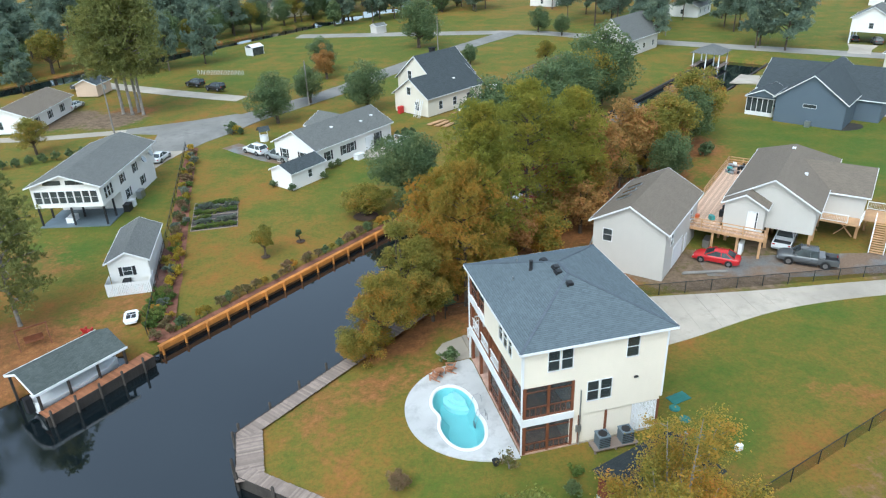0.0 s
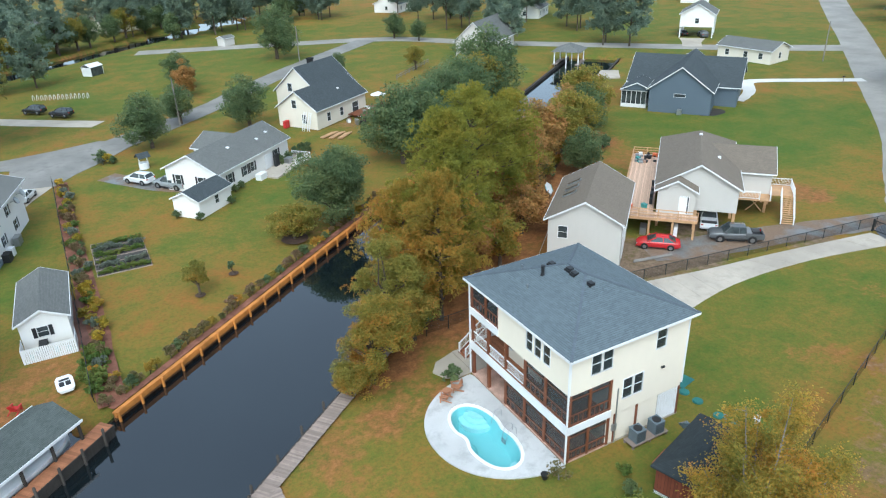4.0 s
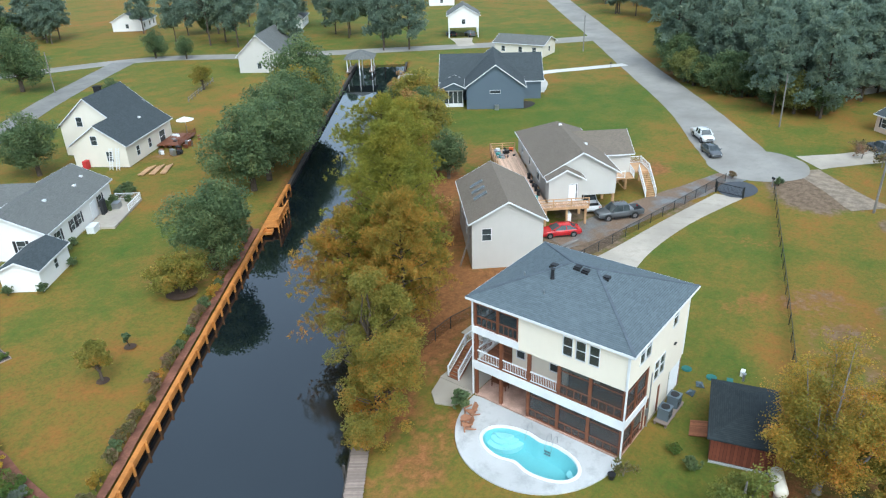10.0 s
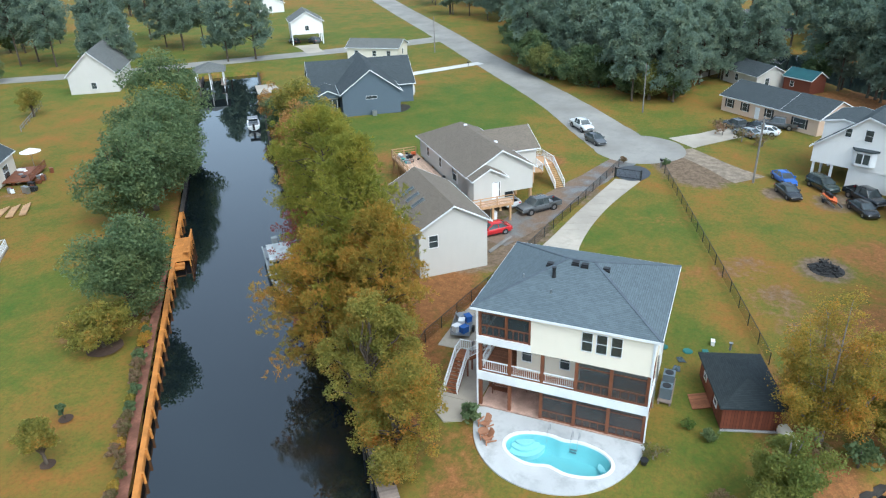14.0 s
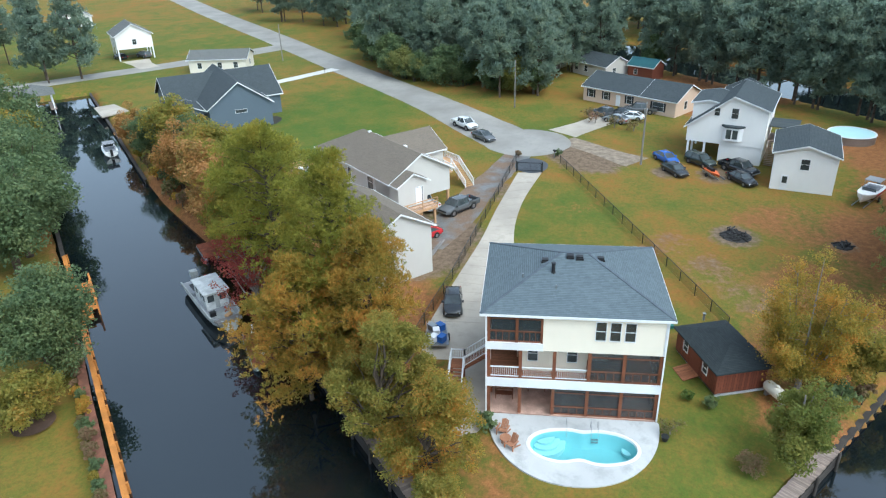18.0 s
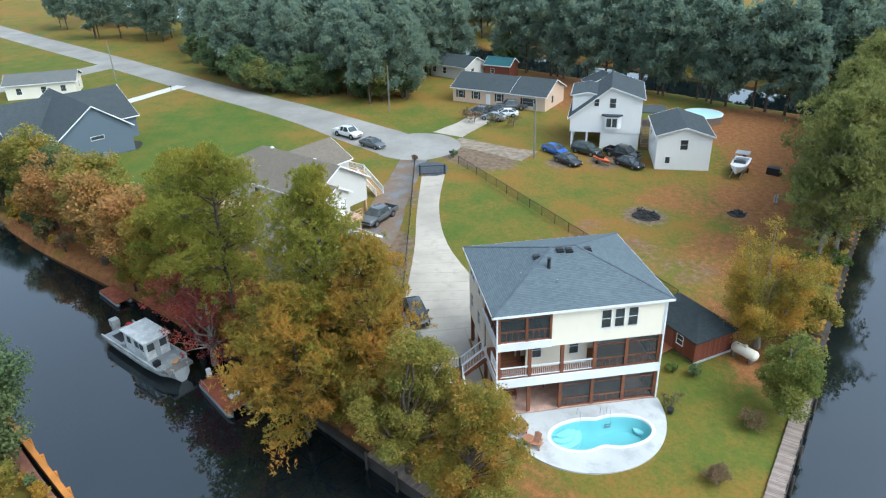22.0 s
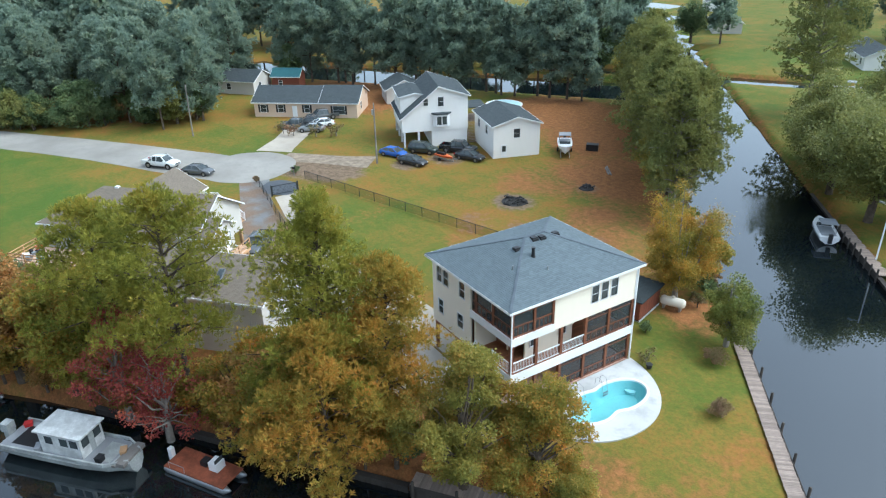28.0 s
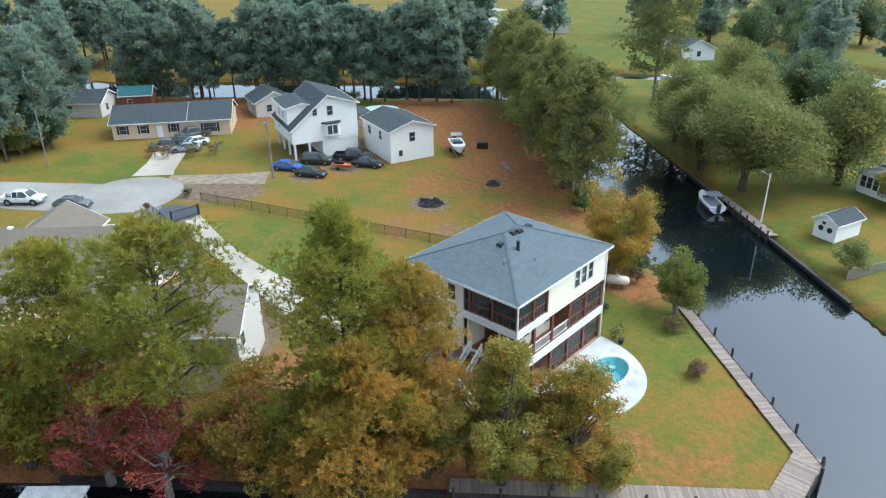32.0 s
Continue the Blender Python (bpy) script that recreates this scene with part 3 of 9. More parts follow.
def blob(name, x, y, r, material, label, lift=0.05, ry=None, category="road"):
    g = Geo()
    ring = []
    for i in range(40):
        a = 2 * math.pi * i / 40
        k = 1 + 0.05 * noise.noise((math.cos(a) * 2 + x, math.sin(a) * 2 + y, 0))
        px_, py_ = x + r * k * math.cos(a), y + (ry or r) * k * math.sin(a)
        ring.append((px_, py_, ground_z(px_, py_) + lift))
    g.add(ring, [tuple(range(40))])
    return tagged(part(name, g, material), label, category, kind="structure")


strip("road", [(79.5, 45.8, 10), (89, 52.3, 10), (108, 65.5, 8.5), (139.5, 90.5, 8), (180.5, 122, 8.5), (241, 169.5, 9), (330, 236, 10)], M_ROAD, "worn pale grey asphalt street with patched edges")
blob("road_turning_circle", 81.6, 45.2, 7.0, M_ROAD, "pale asphalt turning circle at the street's end", 0.052)
strip("road_cross", [(168, 113, 8), (150, 128, 8), (135.5, 142, 7), (101, 178, 7), (80.5, 203, 7), (51, 216, 7), (12, 230, 7)], M_ROAD, "grey asphalt cross street in the mist", lift=0.03)
strip("road_canal", [(74, 206, 6.5), (47, 183.5, 6), (28, 165.5, 6), (13, 151, 6), (-3, 138, 7)], M_LANE, "grey asphalt lane behind the canal lots", lift=0.06)
end = Geo().prism([(-20.5, 121.5), (-14, 120), (-11, 124), (-7.4, 127.6), (-0.5, 136), (-6, 141.5), (-14, 139.5), (-26, 138), (-26, 134.8), (-20, 132)], -0.5, -0.33)
tagged(part("road_canal_end", end, M_LANE), "broad worn asphalt turning place of the lane", "road", kind="structure")
strip("driveway_ranch", [(-7, 120, 3.5), (-1, 112, 4), (3.5, 107, 3.5)], M_GRAVEL, "short grey driveway beside the ranch house", "driveway", 0.045)
strip("driveway_gravel", [(42.5, 56, 4), (50.5, 53.6, 5), (58.5, 51.6, 4.5), (66.5, 49.2, 4.2), (76, 46.2, 4)], M_GRAVEL, "wet grey gravel driveway with puddles", "driveway", 0.035)
strip("driveway_bluehouse", [(137, 91.5, 3), (127, 98.6, 3), (121, 102.8, 3), (116.5, 104, 3), (110.5, 98.5, 2.4), (103, 94.5, 1.6)], road_surface("new_white_concrete", (0.62, 0.60, 0.56), 0.25), "white concrete driveway curving to the blue house", "driveway", 0.045)
strip("driveway_pink", [(86.5, 39.5, 6), (91.3, 35, 5), (96.3, 30.8, 5.5)], M_CONCRETE, "flared concrete driveway off the turning circle", "driveway", 0.06)
strip("driveway_northwest", [(-40, 184, 4.5), (-20, 166, 4.5), (-5, 154, 4.5)], M_CONCRETE, "pale concrete drive across the lawn", "driveway", 0.05)
strip("path_northwest", [(-60, 142, 3), (-42, 137.5, 3), (-24, 136, 3)], M_CONCRETE, "narrow pale concrete path", "path", 0.05)
strip("driveway_carport", [(-16, 121, 4), (-19.5, 114, 3.6), (-21.5, 108, 3.4)], M_CONCRETE, "bluish concrete driveway beside the carport house", "driveway", 0.06)
strip("driveway_farwhite", [(138.5, 139.5, 5), (143, 144, 5), (148, 148.5, 7)], M_CONCRETE, "far concrete driveway in the mist", "driveway", 0.05)
strip("track_sandy", [(83, 39, 4), (78.5, 34.8, 4), (75, 31.5, 4.5), (72.5, 29, 5.5)], plain("sandy_track", (0.30, 0.235, 0.17), 0.9, vary=0.4, big=0.9, small=5), "sandy rutted track to the parked cars", "track", 0.04)

# the long concrete driveway, slab by slab
drive = thing("driveway", at(0, 0), "long curved concrete driveway poured in slabs", "driveway", kind="structure")
dl = spline([(27.0, 53.4), (34.6, 52.0), (44.6, 50.0), (54.2, 48.6), (67.3, 46.3)], 5)
dr = spline([(27.0, 43.8), (33.5, 44.4), (44.6, 46.2), (55.9, 45.5), (67.5, 42.9)], 5)
for i in range(len(dl) - 1):
    a, b, c, d = dl[i], dl[i + 1], dr[i + 1], dr[i]
    sh = 0.012
    g = Geo().prism([tuple(a + (b - a) * sh), tuple(b), tuple(c), tuple(d + (c - d) * sh)], -0.1, 0.05)
    part("slab", g, M_CONCRETE, drive)
for x0, x1, y0, y1 in ((21.0, 27.0, 47.5, 53.6), (25.2, 27.0, 43.8, 47.5), (14.6, 21.0, 47.45, 51.0)):
    part("slab", Geo().box(x0, y0, -0.1, x1 - 0.03, y1 - 0.03, 0.05 + 0.004 * (y0 > 47.46)), M_CONCRETE, drive)
part("slab", Geo().prism([(14.55, 47.45), (14.55, 50.9), (12.6, 50.3), (11.7, 49.2), (12.2, 47.9), (13.2, 47.42)], -0.1, 0.048), M_CONCRETE, drive)
blob("driveway_gate_apron", 70.3, 44.4, 3.2, plain("dark_wet_asphalt", (0.07, 0.075, 0.085), 0.5, vary=0.25), "dark asphalt apron at the gate", 0.062, 2.4, "driveway")

# ---- bulkheads and boardwalk ----


def bulkhead(u0, u1, n0, label, step=2.4):
    a, b = from_un(u0, n0), from_un(u1, n0)
    L = math.dist(a, b)
    ang = math.degrees(math.atan2(b[1] - a[1], b[0] - a[0]))
    th = thing("bulkhead", at(a[0], a[1], 0, ang), label, "bulkhead", kind="structure")
    part("cap", Geo().box(0, -0.26, -0.36, L, 0.14, -0.24), M_OCHRE, th)
    part("wale", Geo().box(0, -0.3, -0.72, L, -0.04, -0.362), M_OCHRE, th)
    n = int(L / 0.3)
    bo = Geo()
    for i in range(n):
        bo.box(i * L / n, -0.03 + 0.012 * (i % 2), -1.9, (i + 0.93) * L / n, 0.06, -0.37)
    # dark brown paints in the shade under the orange wale
    part("sheet_boards", bo, M_SHADEWOOD, th)
    k = int(L / step)
    pile = Geo()
    pile.tube([(0, -0.36, -2.2), (0, -0.36, -0.18)], [0.13, 0.12], 7)
    pm = tidy(pile.mesh("pile"), M_OCHRE, True)
    for i in range(k + 1):
        ob = part("pile", pm, M_OCHRE, th)
        ob.location = (0.2 + i * (L - 0.4) / k, 0, 0.06 * math.sin(i * 2.1))
    return th


bulkhead(26.0, 75.0, 53.5, "long orange treated-timber bulkhead along the lawn")
bulkhead(81.6, 90.0, 53.5, "short orange timber bulkhead past the landing")


def boardwalk(ax, ay, bx, by, w, label, piles=3.1, z=-0.12, mat=None):
    L = math.dist((ax, ay), (bx, by))
    ang = math.degrees(math.atan2(by - ay, bx - ax))
    th = thing("boardwalk", at(ax, ay, z, ang), label, "boardwalk", kind="structure")
    n = int(L / 0.155)
    rng = random.Random(int(ax * 10))
    boards = [tidy(Geo().box(0, 0.02 * k, -0.045, 0.93 * L / n, w - 0.015 * (3 - k), 0.0).mesh("plank"), mat or M_GREYWOOD) for k in range(4)]
    for i in range(n):
        part("plank", rng.choice(boards), None, th).location = (i * L / n, 0, 0.012 * rng.random())
    part("fascia", Geo().box(0, -0.06, -0.3, L, -0.005, 0.03), M_PILE, th)
    face = Geo()
    for i in range(int(L / 0.3)):
        face.box(i * 0.3, -0.01, -1.9, i * 0.3 + 0.28, 0.05 + 0.01 * (i % 2), -0.05)
    part("sheet_boards", face, M_PILE, th)
    pm = tidy(Geo().tube([(0, -0.2, -2.2), (0, -0.2, 0.55), (0, -0.2, 0.62)], [0.12, 0.11, 0.06], 8).mesh("pile"), M_PILE, True)
    for i in range(int(L / piles) + 1):
        ob = part("pile", pm, M_PILE, th)
        ob.location = (0.3 + i * piles, 0, 0.12 * math.sin(i * 1.7))
    return th


boardwalk(*from_un(45, 37.6), *from_un(22.5, 37.6), 1.35, "weathered grey boardwalk with piles on the canal's edge")
boardwalk(-5.35, 43.3, -5.35, 38.2, 2.0, "weathered boardwalk on the point of the lot")
boardwalk(-5.35, 38.9, 12.6, 22.5, 1.15, "weathered grey boardwalk along the south canal", 3.3)
boardwalk(20.6, -6.2, 10.8, 2.5, 1.25, "narrow grey-green dock along the far bank", 1.6, -0.35)
# rough timber facing of the other banks
for (ax, ay), (bx, by) in ((from_ms(8.9, -9), from_ms(8.9, 30)), (from_un(90, 53.4), from_un(178, 53.4)), (from_un(178, 40.7), from_un(112, 40.7)), (from_un(72, 37.3), from_un(45.2, 37.3)), (from_ms(25.5, -5.6), from_ms(25.5, 78))):
    th = thing("bank_wall", at(ax, ay, 0, math.degrees(math.atan2(by - ay, bx - ax))), "dark mossy timber wall holding the canal bank", "bulkhead", kind="structure")
    L = math.dist((ax, ay), (bx, by))
    g = Geo()
    for i in range(int(L / 0.4)):
        g.box(i * 0.4, -0.05 + 0.02 * (i % 2), -1.9, i * 0.4 + 0.37, 0.06, -0.62 + 0.05 * math.sin(i * 1.3))
    part("boards", g, M_PILE, th)
    part("cap", Geo().box(0, -0.12, -0.62, L, 0.35, -0.54), M_PILE, th)

# orange landing stage on the canal
lu, ln_ = 75.0, 51.6
px0, py0 = from_un(lu, ln_)
th = thing("landing_stage", at(px0, py0, -0.3, 38.0), "orange timber landing stage with bench and rail", "dock")
plank_mesh = tidy(Geo().box(0, 0, -0.04, 0.138, 2.1, 0).mesh("plank"), M_OCHRE)
for i in range(44):
    part("plank", plank_mesh, None, th).location = (i * 0.15, 0, 0)
for i in range(5):
    part("post", Geo().box(0.1 + i * 1.55, -0.06, -1.8, 0.22 + i * 1.55, 0.06, 1.0), M_OCHRE, th)
part("rail", Geo().box(0, -0.1, 0.95, 6.6, 0.1, 1.02), M_OCHRE, th)
part("rail", Geo().box(0, -0.04, 0.45, 6.6, 0.04, 0.55), M_OCHRE, th)
part("bench_seat", Geo().box(1.2, 0.25, 0.42, 5.0, 0.75, 0.47), M_OCHRE, th)
part("bench_back", Geo().box(1.2, 0.12, 0.47, 5.0, 0.2, 0.95), M_OCHRE, th)
part("steps", Geo().box(-1.2, 0.6, -0.5, 0, 2.0, -0.32).box(-0.6, 0.6, -0.32, 0, 2.0, -0.16), M_OCHRE, th)

ramp = Geo().prism([(100.8, 131.8), (94.2, 126.1), (99.0, 123.3), (103.7, 129.1)], -0.2, 0.06)
tagged(part("concrete_pad", ramp, M_CONCRETE), "pale concrete pad at the canal's head", "pavement", kind="structure")

# ---- the main house ----
HX0, HX1, HY0, HY1 = 14.4, 25.1, 34.85, 47.35


def holed(L, z0, z1, th, holes, m=None):
    """A wall along x from 0 to L, its outer face at y = 0, with real openings (x0, z0, x1, z1)."""
    xs = sorted({0, L, *[v for h in holes for v in (h[0], h[2])]})
    zs = sorted({z0, z1, *[v for h in holes for v in (h[1], h[3])]})
    nx, nz = len(xs), len(zs)

    def solid(i, j):
        if not (0 <= i < nx - 1 and 0 <= j < nz - 1):
            return False
        cx, cz = (xs[i] + xs[i + 1]) / 2, (zs[j] + zs[j + 1]) / 2
        return not any(h[0] < cx < h[2] and h[1] < cz < h[3] for h in holes)

    k = nx * nz
    v = [(x, y, z) for y in (0, th) for z in zs for x in xs]
    f = []
    for i in range(nx - 1):
        for j in range(nz - 1):
            if not solid(i, j):
                continue
            a, b, c, d = j * nx + i, j * nx + i + 1, (j + 1) * nx + i + 1, (j + 1) * nx + i
            f += [(a, b, c, d), (k + d, k + c, k + b, k + a)]
            for (p, q), (ni, nj) in (((a, b), (i, j - 1)), ((b, c), (i + 1, j)), ((c, d), (i, j + 1)), ((d, a), (i - 1, j))):
                if not solid(ni, nj):
                    f.append((q, p, k + p, k + q))
    used = sorted({n for q in f for n in q})
    to = {n: t for t, n in enumerate(used)}
    return Geo().add([v[n] for n in used], [tuple(to[n] for n in q) for q in f], m)


def window(parent, m, w, h, glass=None, sash=True, shutters=None, trim=None):
    """A white framed sash window, its outer face at y = 0, lower left corner at the origin of m."""
    t = 0.045
    g = Geo()
    g.box(-t, -0.045, -t, w + t, 0.03, 0, m).box(-t, -0.045, h, w + t, 0.03, h + t, m)
    g.box(-t, -0.045, 0, 0, 0.03, h, m).box(w, -0.045, 0, w + t, 0.03, h, m)
    if sash:
        g.box(0, -0.02, h / 2 - 0.012, w, 0.03, h / 2 + 0.012, m)
    win = part("window", g, trim or M_WHITE, parent)
    part("pane", Geo().box(0, 0.035, 0, w, 0.05, h, m), glass or M_GLASS, win)
    if shutters:
        for x in (-t - 0.36, w + t + 0.02):
            part("shutter", Geo().box(x, -0.05, -0.03, x + 0.34, -0.005, h + 0.03, m), shutters, win)
    return win


def facing(side, x0, x1, y0, y1):
    """The frame of a wall: its outer face runs along local x, seen from outside left to right."""
    return {"front": Matrix.Translation((x0, y1, 0)) @ pose(0, 0, 0, 0, 0, -90), "south": Matrix.Translation((x0, y0, 0)),
            "back": Matrix.Translation((x1, y0, 0)) @ pose(0, 0, 0, 0, 0, 90), "north": Matrix.Translation((x1, y1, 0)) @ pose(0, 0, 0, 0, 0, 180)}[side]


house = thing("house", at(0, 0), "three-storey cream house with slate hip roof and red timber screened porches", "house")
F, S, N_, B_ = (facing(s, HX0, HX1, HY0, HY1) for s in ("front", "south", "north", "back"))
FLOOR2, FLOOR3, EAVE = 3.05, 6.05, 8.95
# front wall, upper storey: openings counted from the north corner
up_win = [(7.66, 7.0, 8.36, 8.5), (8.66, 7.0, 9.36, 8.5), (9.68, 7.0, 10.38, 8.5)]
part("wall", holed(HY1 - HY0 - 4.0, 5.9, EAVE, 0.18, [(a - 4, b, c - 4, d) for a, b, c, d in up_win], F @ Matrix.Translation((4, 0, 0))), M_CREAM, house)
for a, b, c, d in up_win:
    window(house, F @ Matrix.Translation((a, 0, b)), c - a, d - b, M_PANE)
# south wall, all storeys
s_win = [(1.8, 6.95, 2.62, 8.55), (2.78, 6.95, 3.58, 8.55), (7.58, 6.95, 8.48, 8.55), (4.8, 3.8, 5.65, 5.45), (5.8, 3.8, 6.62, 5.45)]
part("wall", holed(HX1 - HX0 - 0.36, 2.75, EAVE, 0.18, [(max(0, a - 0.18), b, c - 0.18, d) for a, b, c, d in s_win + [(0.1, 2.7, 3.85, 5.85)]], S @ Matrix.Translation((0.18, 0, 0))), M_CREAM, house)
for a, b, c, d in s_win:
    window(house, S @ Matrix.Translation((a, 0, b)), c - a, d - b, M_PANE)
# back and north walls
b_win = [(1.5, 7.1, 2.4, 8.6), (5.5, 7.1, 6.4, 8.6), (9.5, 7.1, 10.4, 8.6), (3.0, 4.1, 3.9, 5.6), (8.5, 4.1, 9.4, 5.6)]
part("wall", holed(HY1 - HY0, 2.95, EAVE, 0.18, b_win, B_), M_CREAM, house)
for a, b, c, d in b_win:
    window(house, B_ @ Matrix.Translation((a, 0, b)), c - a, d - b, M_PANE)
n_win = [(0.75, 7.0, 1.45, 8.4), (1.65, 7.0, 2.4, 8.4), (4.0, 7.0, 4.75, 8.4), (0.9, 4.1, 1.6, 5.4), (3.7, 4.1, 4.5, 5.4)]
part("wall", holed(5.5 - 0.18, 2.95, EAVE, 0.18, [(a - 0.18, b, c - 0.18, d) for a, b, c, d in n_win], N_ @ Matrix.Translation((0.18, 0, 0))), M_CREAM, house)
for a, b, c, d in n_win:
    window(house, N_ @ Matrix.Translation((a, 0, b)), c - a, d - b, M_PANE)
# inner walls behind porches and decks
part("inner_wall", Geo().box(17.6, HY0 + 3.4, FLOOR2, 17.75, 45.2, 5.9), M_CREAM, house)
part("inner_wall", Geo().box(15.95, 40.0, FLOOR2, 16.1, 44.8, 5.74), M_CREAM, house)
part("inner_wall", Geo().box(16.9, 44.95, FLOOR2, 19.2, 45.1, 5.9), M_CEDAR, house)
part("inner_wall", Geo().box(19.2, 43.0, FLOOR2, 19.35, HY1 - 0.2, 5.9), M_CREAM, house)
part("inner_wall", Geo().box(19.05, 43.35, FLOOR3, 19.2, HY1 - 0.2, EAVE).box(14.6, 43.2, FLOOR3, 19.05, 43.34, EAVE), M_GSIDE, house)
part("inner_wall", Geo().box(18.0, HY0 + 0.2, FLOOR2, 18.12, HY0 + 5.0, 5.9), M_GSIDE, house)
part("inner_wall", Geo().box(18.0, HY0 + 0.12, 0.1, 22.85, HY0 + 0.26, 2.75).box(18.0, HY0 + 0.26, 0.1, 18.14, 42.4, 2.9), M_CREAM, house)
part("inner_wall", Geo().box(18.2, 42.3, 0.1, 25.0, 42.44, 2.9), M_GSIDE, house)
for y, x in ((43.65, 15.88), (40.75, 15.88)):
    window(house, Matrix.Translation((x, y + 0.7, 4.0)) @ pose(0, 0, 0, 0, 0, -90), 0.7, 1.3, M_GLASS)
part("floor", Geo().box(HX0 + 0.05, HY0 + 0.2, 2.75, HX1 - 0.2, HY1 - 0.05, FLOOR2), M_REDDECK, house)
# upper floor coloured near-black so the rooms look unlit
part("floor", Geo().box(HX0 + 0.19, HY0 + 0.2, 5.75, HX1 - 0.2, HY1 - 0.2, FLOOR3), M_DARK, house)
part("ceiling", Geo().box(HX0 + 0.19, HY0 + 0.19, 8.75, HX1 - 0.19, HY1 - 0.19, 8.85), M_WHITE, house)
part("patio", Geo().box(HX0 + 0.02, HY0 + 0.05, -0.1, 18.0, HY1 - 0.05, 0.14), M_BRICK, house)
part("slab", Geo().box(18.0, HY0 + 0.05, -0.1, HX1, HY1 - 0.05, 0.12), M_CONCRETE, house)
# white bands
for x0, y0, z0, x1, y1, z1, nm in ((HX0 - 0.06, HY0 - 0.06, 2.62, HX0 + 0.04, HY1 + 0.06, 3.36, "band"), (HX0 + 0.04, HY0 - 0.06, 2.62, 18.25, HY0 + 0.04, 3.2, "band"),
                                   (HX0 + 0.04, HY1 - 0.04, 2.62, 19.6, HY1 + 0.06, 3.3, "band"), (HX0 - 0.06, 43.3, 5.9, HX0 + 0.1, HY1 + 0.06, 6.5, "band"), (HX0 + 0.1, HY1 - 0.1, 5.9, 19.6, HY1 + 0.06, 6.5, "band")):
    part(nm, Geo().box(x0, y0, z0, x1, y1, z1), M_WHITE, house)
part("corner_trim", Geo().box(HX0 - 0.03, HY0 - 0.03, 5.9, HX0 + 0.1, HY0 + 0.1, EAVE), M_WHITE, house)
part("corner_trim", Geo().box(HX1 - 0.1, HY0 - 0.03, 2.95, HX1 + 0.03, HY0 + 0.1, EAVE), M_WHITE, house)
for y in (HY0 - 0.04, HY1 + 0.04):
    part("downspout", Geo().box(HX0 - 0.1, y - 0.05, 0.15, HX0 - 0.0, y + 0.05, EAVE), M_WHITE, house)
# timber posts
for y in (HY0 + 0.12, 37.5, 39.95, 42.45, 44.9, HY1 - 0.14):
    part("post", Geo().box(HX0 + 0.06, y - 0.12, 0.1, HX0 + 0.3, y + 0.12, 2.62), M_CEDAR, house)
    part("post", Geo().box(HX0 + 0.06, y - 0.12, 3.36, HX0 + 0.3, y + 0.12, 5.9), M_CEDAR, house)
for y in (43.42, 45.2, HY1 - 0.14):
    part("post", Geo().box(HX0 + 0.03, y - 0.1, 6.5, HX0 + 0.22, y + 0.1, EAVE), M_CEDAR, house)
for x in (16.8, 19.0):
    part("post", Geo().box(x - 0.1, HY1 - 0.25, 6.5, x + 0.1, HY1 - 0.06, EAVE), M_CEDAR, house)
for x in (16.35, 18.15):
    part("post", Geo().box(x - 0.1, HY0 + 0.04, 0.1, x + 0.1, HY0 + 0.24, 2.62), M_CEDAR, house)
    part("post", Geo().box(x - 0.1, HY0 + 0.04, 3.2, x + 0.1, HY0 + 0.24, 5.83), M_CEDAR, house)
for x in (16.9, 19.2, 21.8, 24.8):
    part("post", Geo().box(x - 0.12, HY1 - 0.3, 0.1, x + 0.12, HY1 - 0.06, 2.95 if x > 19.3 else 2.62), M_CEDAR, house)
for y in (42.6, 45.0, 47.1):
    part("post", Geo().box(HX1 - 0.3, y - 0.12, 0.1, HX1 - 0.06, y + 0.12, 2.95), M_CEDAR, house)
for x in (18.75, 20.8, 24.92):
    part("post", Geo().box(x - 0.08, HY0 + 0.02, 0.1, x + 0.08, HY0 + 0.118, 2.74), M_CEDAR, house)


def screen_bay(m, w, z0, z1, rail=0.95, sticks=4):
    """One porch bay: rails, pickets below the middle one, a head strip and a dark screen."""
    bay = part("screen", Geo().box(0, 0.105, z0, w, 0.108, z1, m), M_SCREEN, house)
    for b, d in ((z0, z0 + 0.12), (z1 - 0.1, z1), (z0 + rail - 0.05, z0 + rail + 0.05), (z1 - 0.5, z1 - 0.43)):
        part("screen_rail", Geo().box(0, 0.06, b, w, 0.16, d, m), M_CEDAR, bay)
    for k in range(1, sticks):
        x = k * w / sticks
        part("picket", Geo().box(x - 0.025, 0.08, z0 + 0.12, x + 0.025, 0.14, z0 + rail - 0.05, m), M_CEDAR, bay)


def bays(m, edges, z0, z1, rail=0.95, sticks=4):
    for a, b in zip(edges, edges[1:]):
        screen_bay(m @ Matrix.Translation((a + 0.1, 0, 0)), b - a - 0.2, z0, z1, rail, sticks)


bays(F @ Matrix.Translation((0, 0.03, 0)), (0.1, 2.15, 3.98), 6.5, EAVE - 0.05, 0.9)
bays(N_ @ Matrix.Translation((0, 0.03, 0)), (5.55, 8.1, 10.6), 6.5, EAVE - 0.05, 0.9)
bays(F @ Matrix.Translation((0, 0.06, 0)), (7.4, 9.85, 12.38), 3.36, 5.9, 0.85)
bays(S @ Matrix.Translation((0, 0.03, 0)), (0.1, 1.95, 3.8), 3.2, 5.83, 0.85)
bays(F @ Matrix.Translation((0, 0.06, 0)), (4.9, 7.4, 9.85, 12.38), 0.14, 2.62, 0.75)
bays(S @ Matrix.Translation((0, 0.03, 0)), (0.1, 1.95, 3.8), 0.14, 2.62, 0.75)


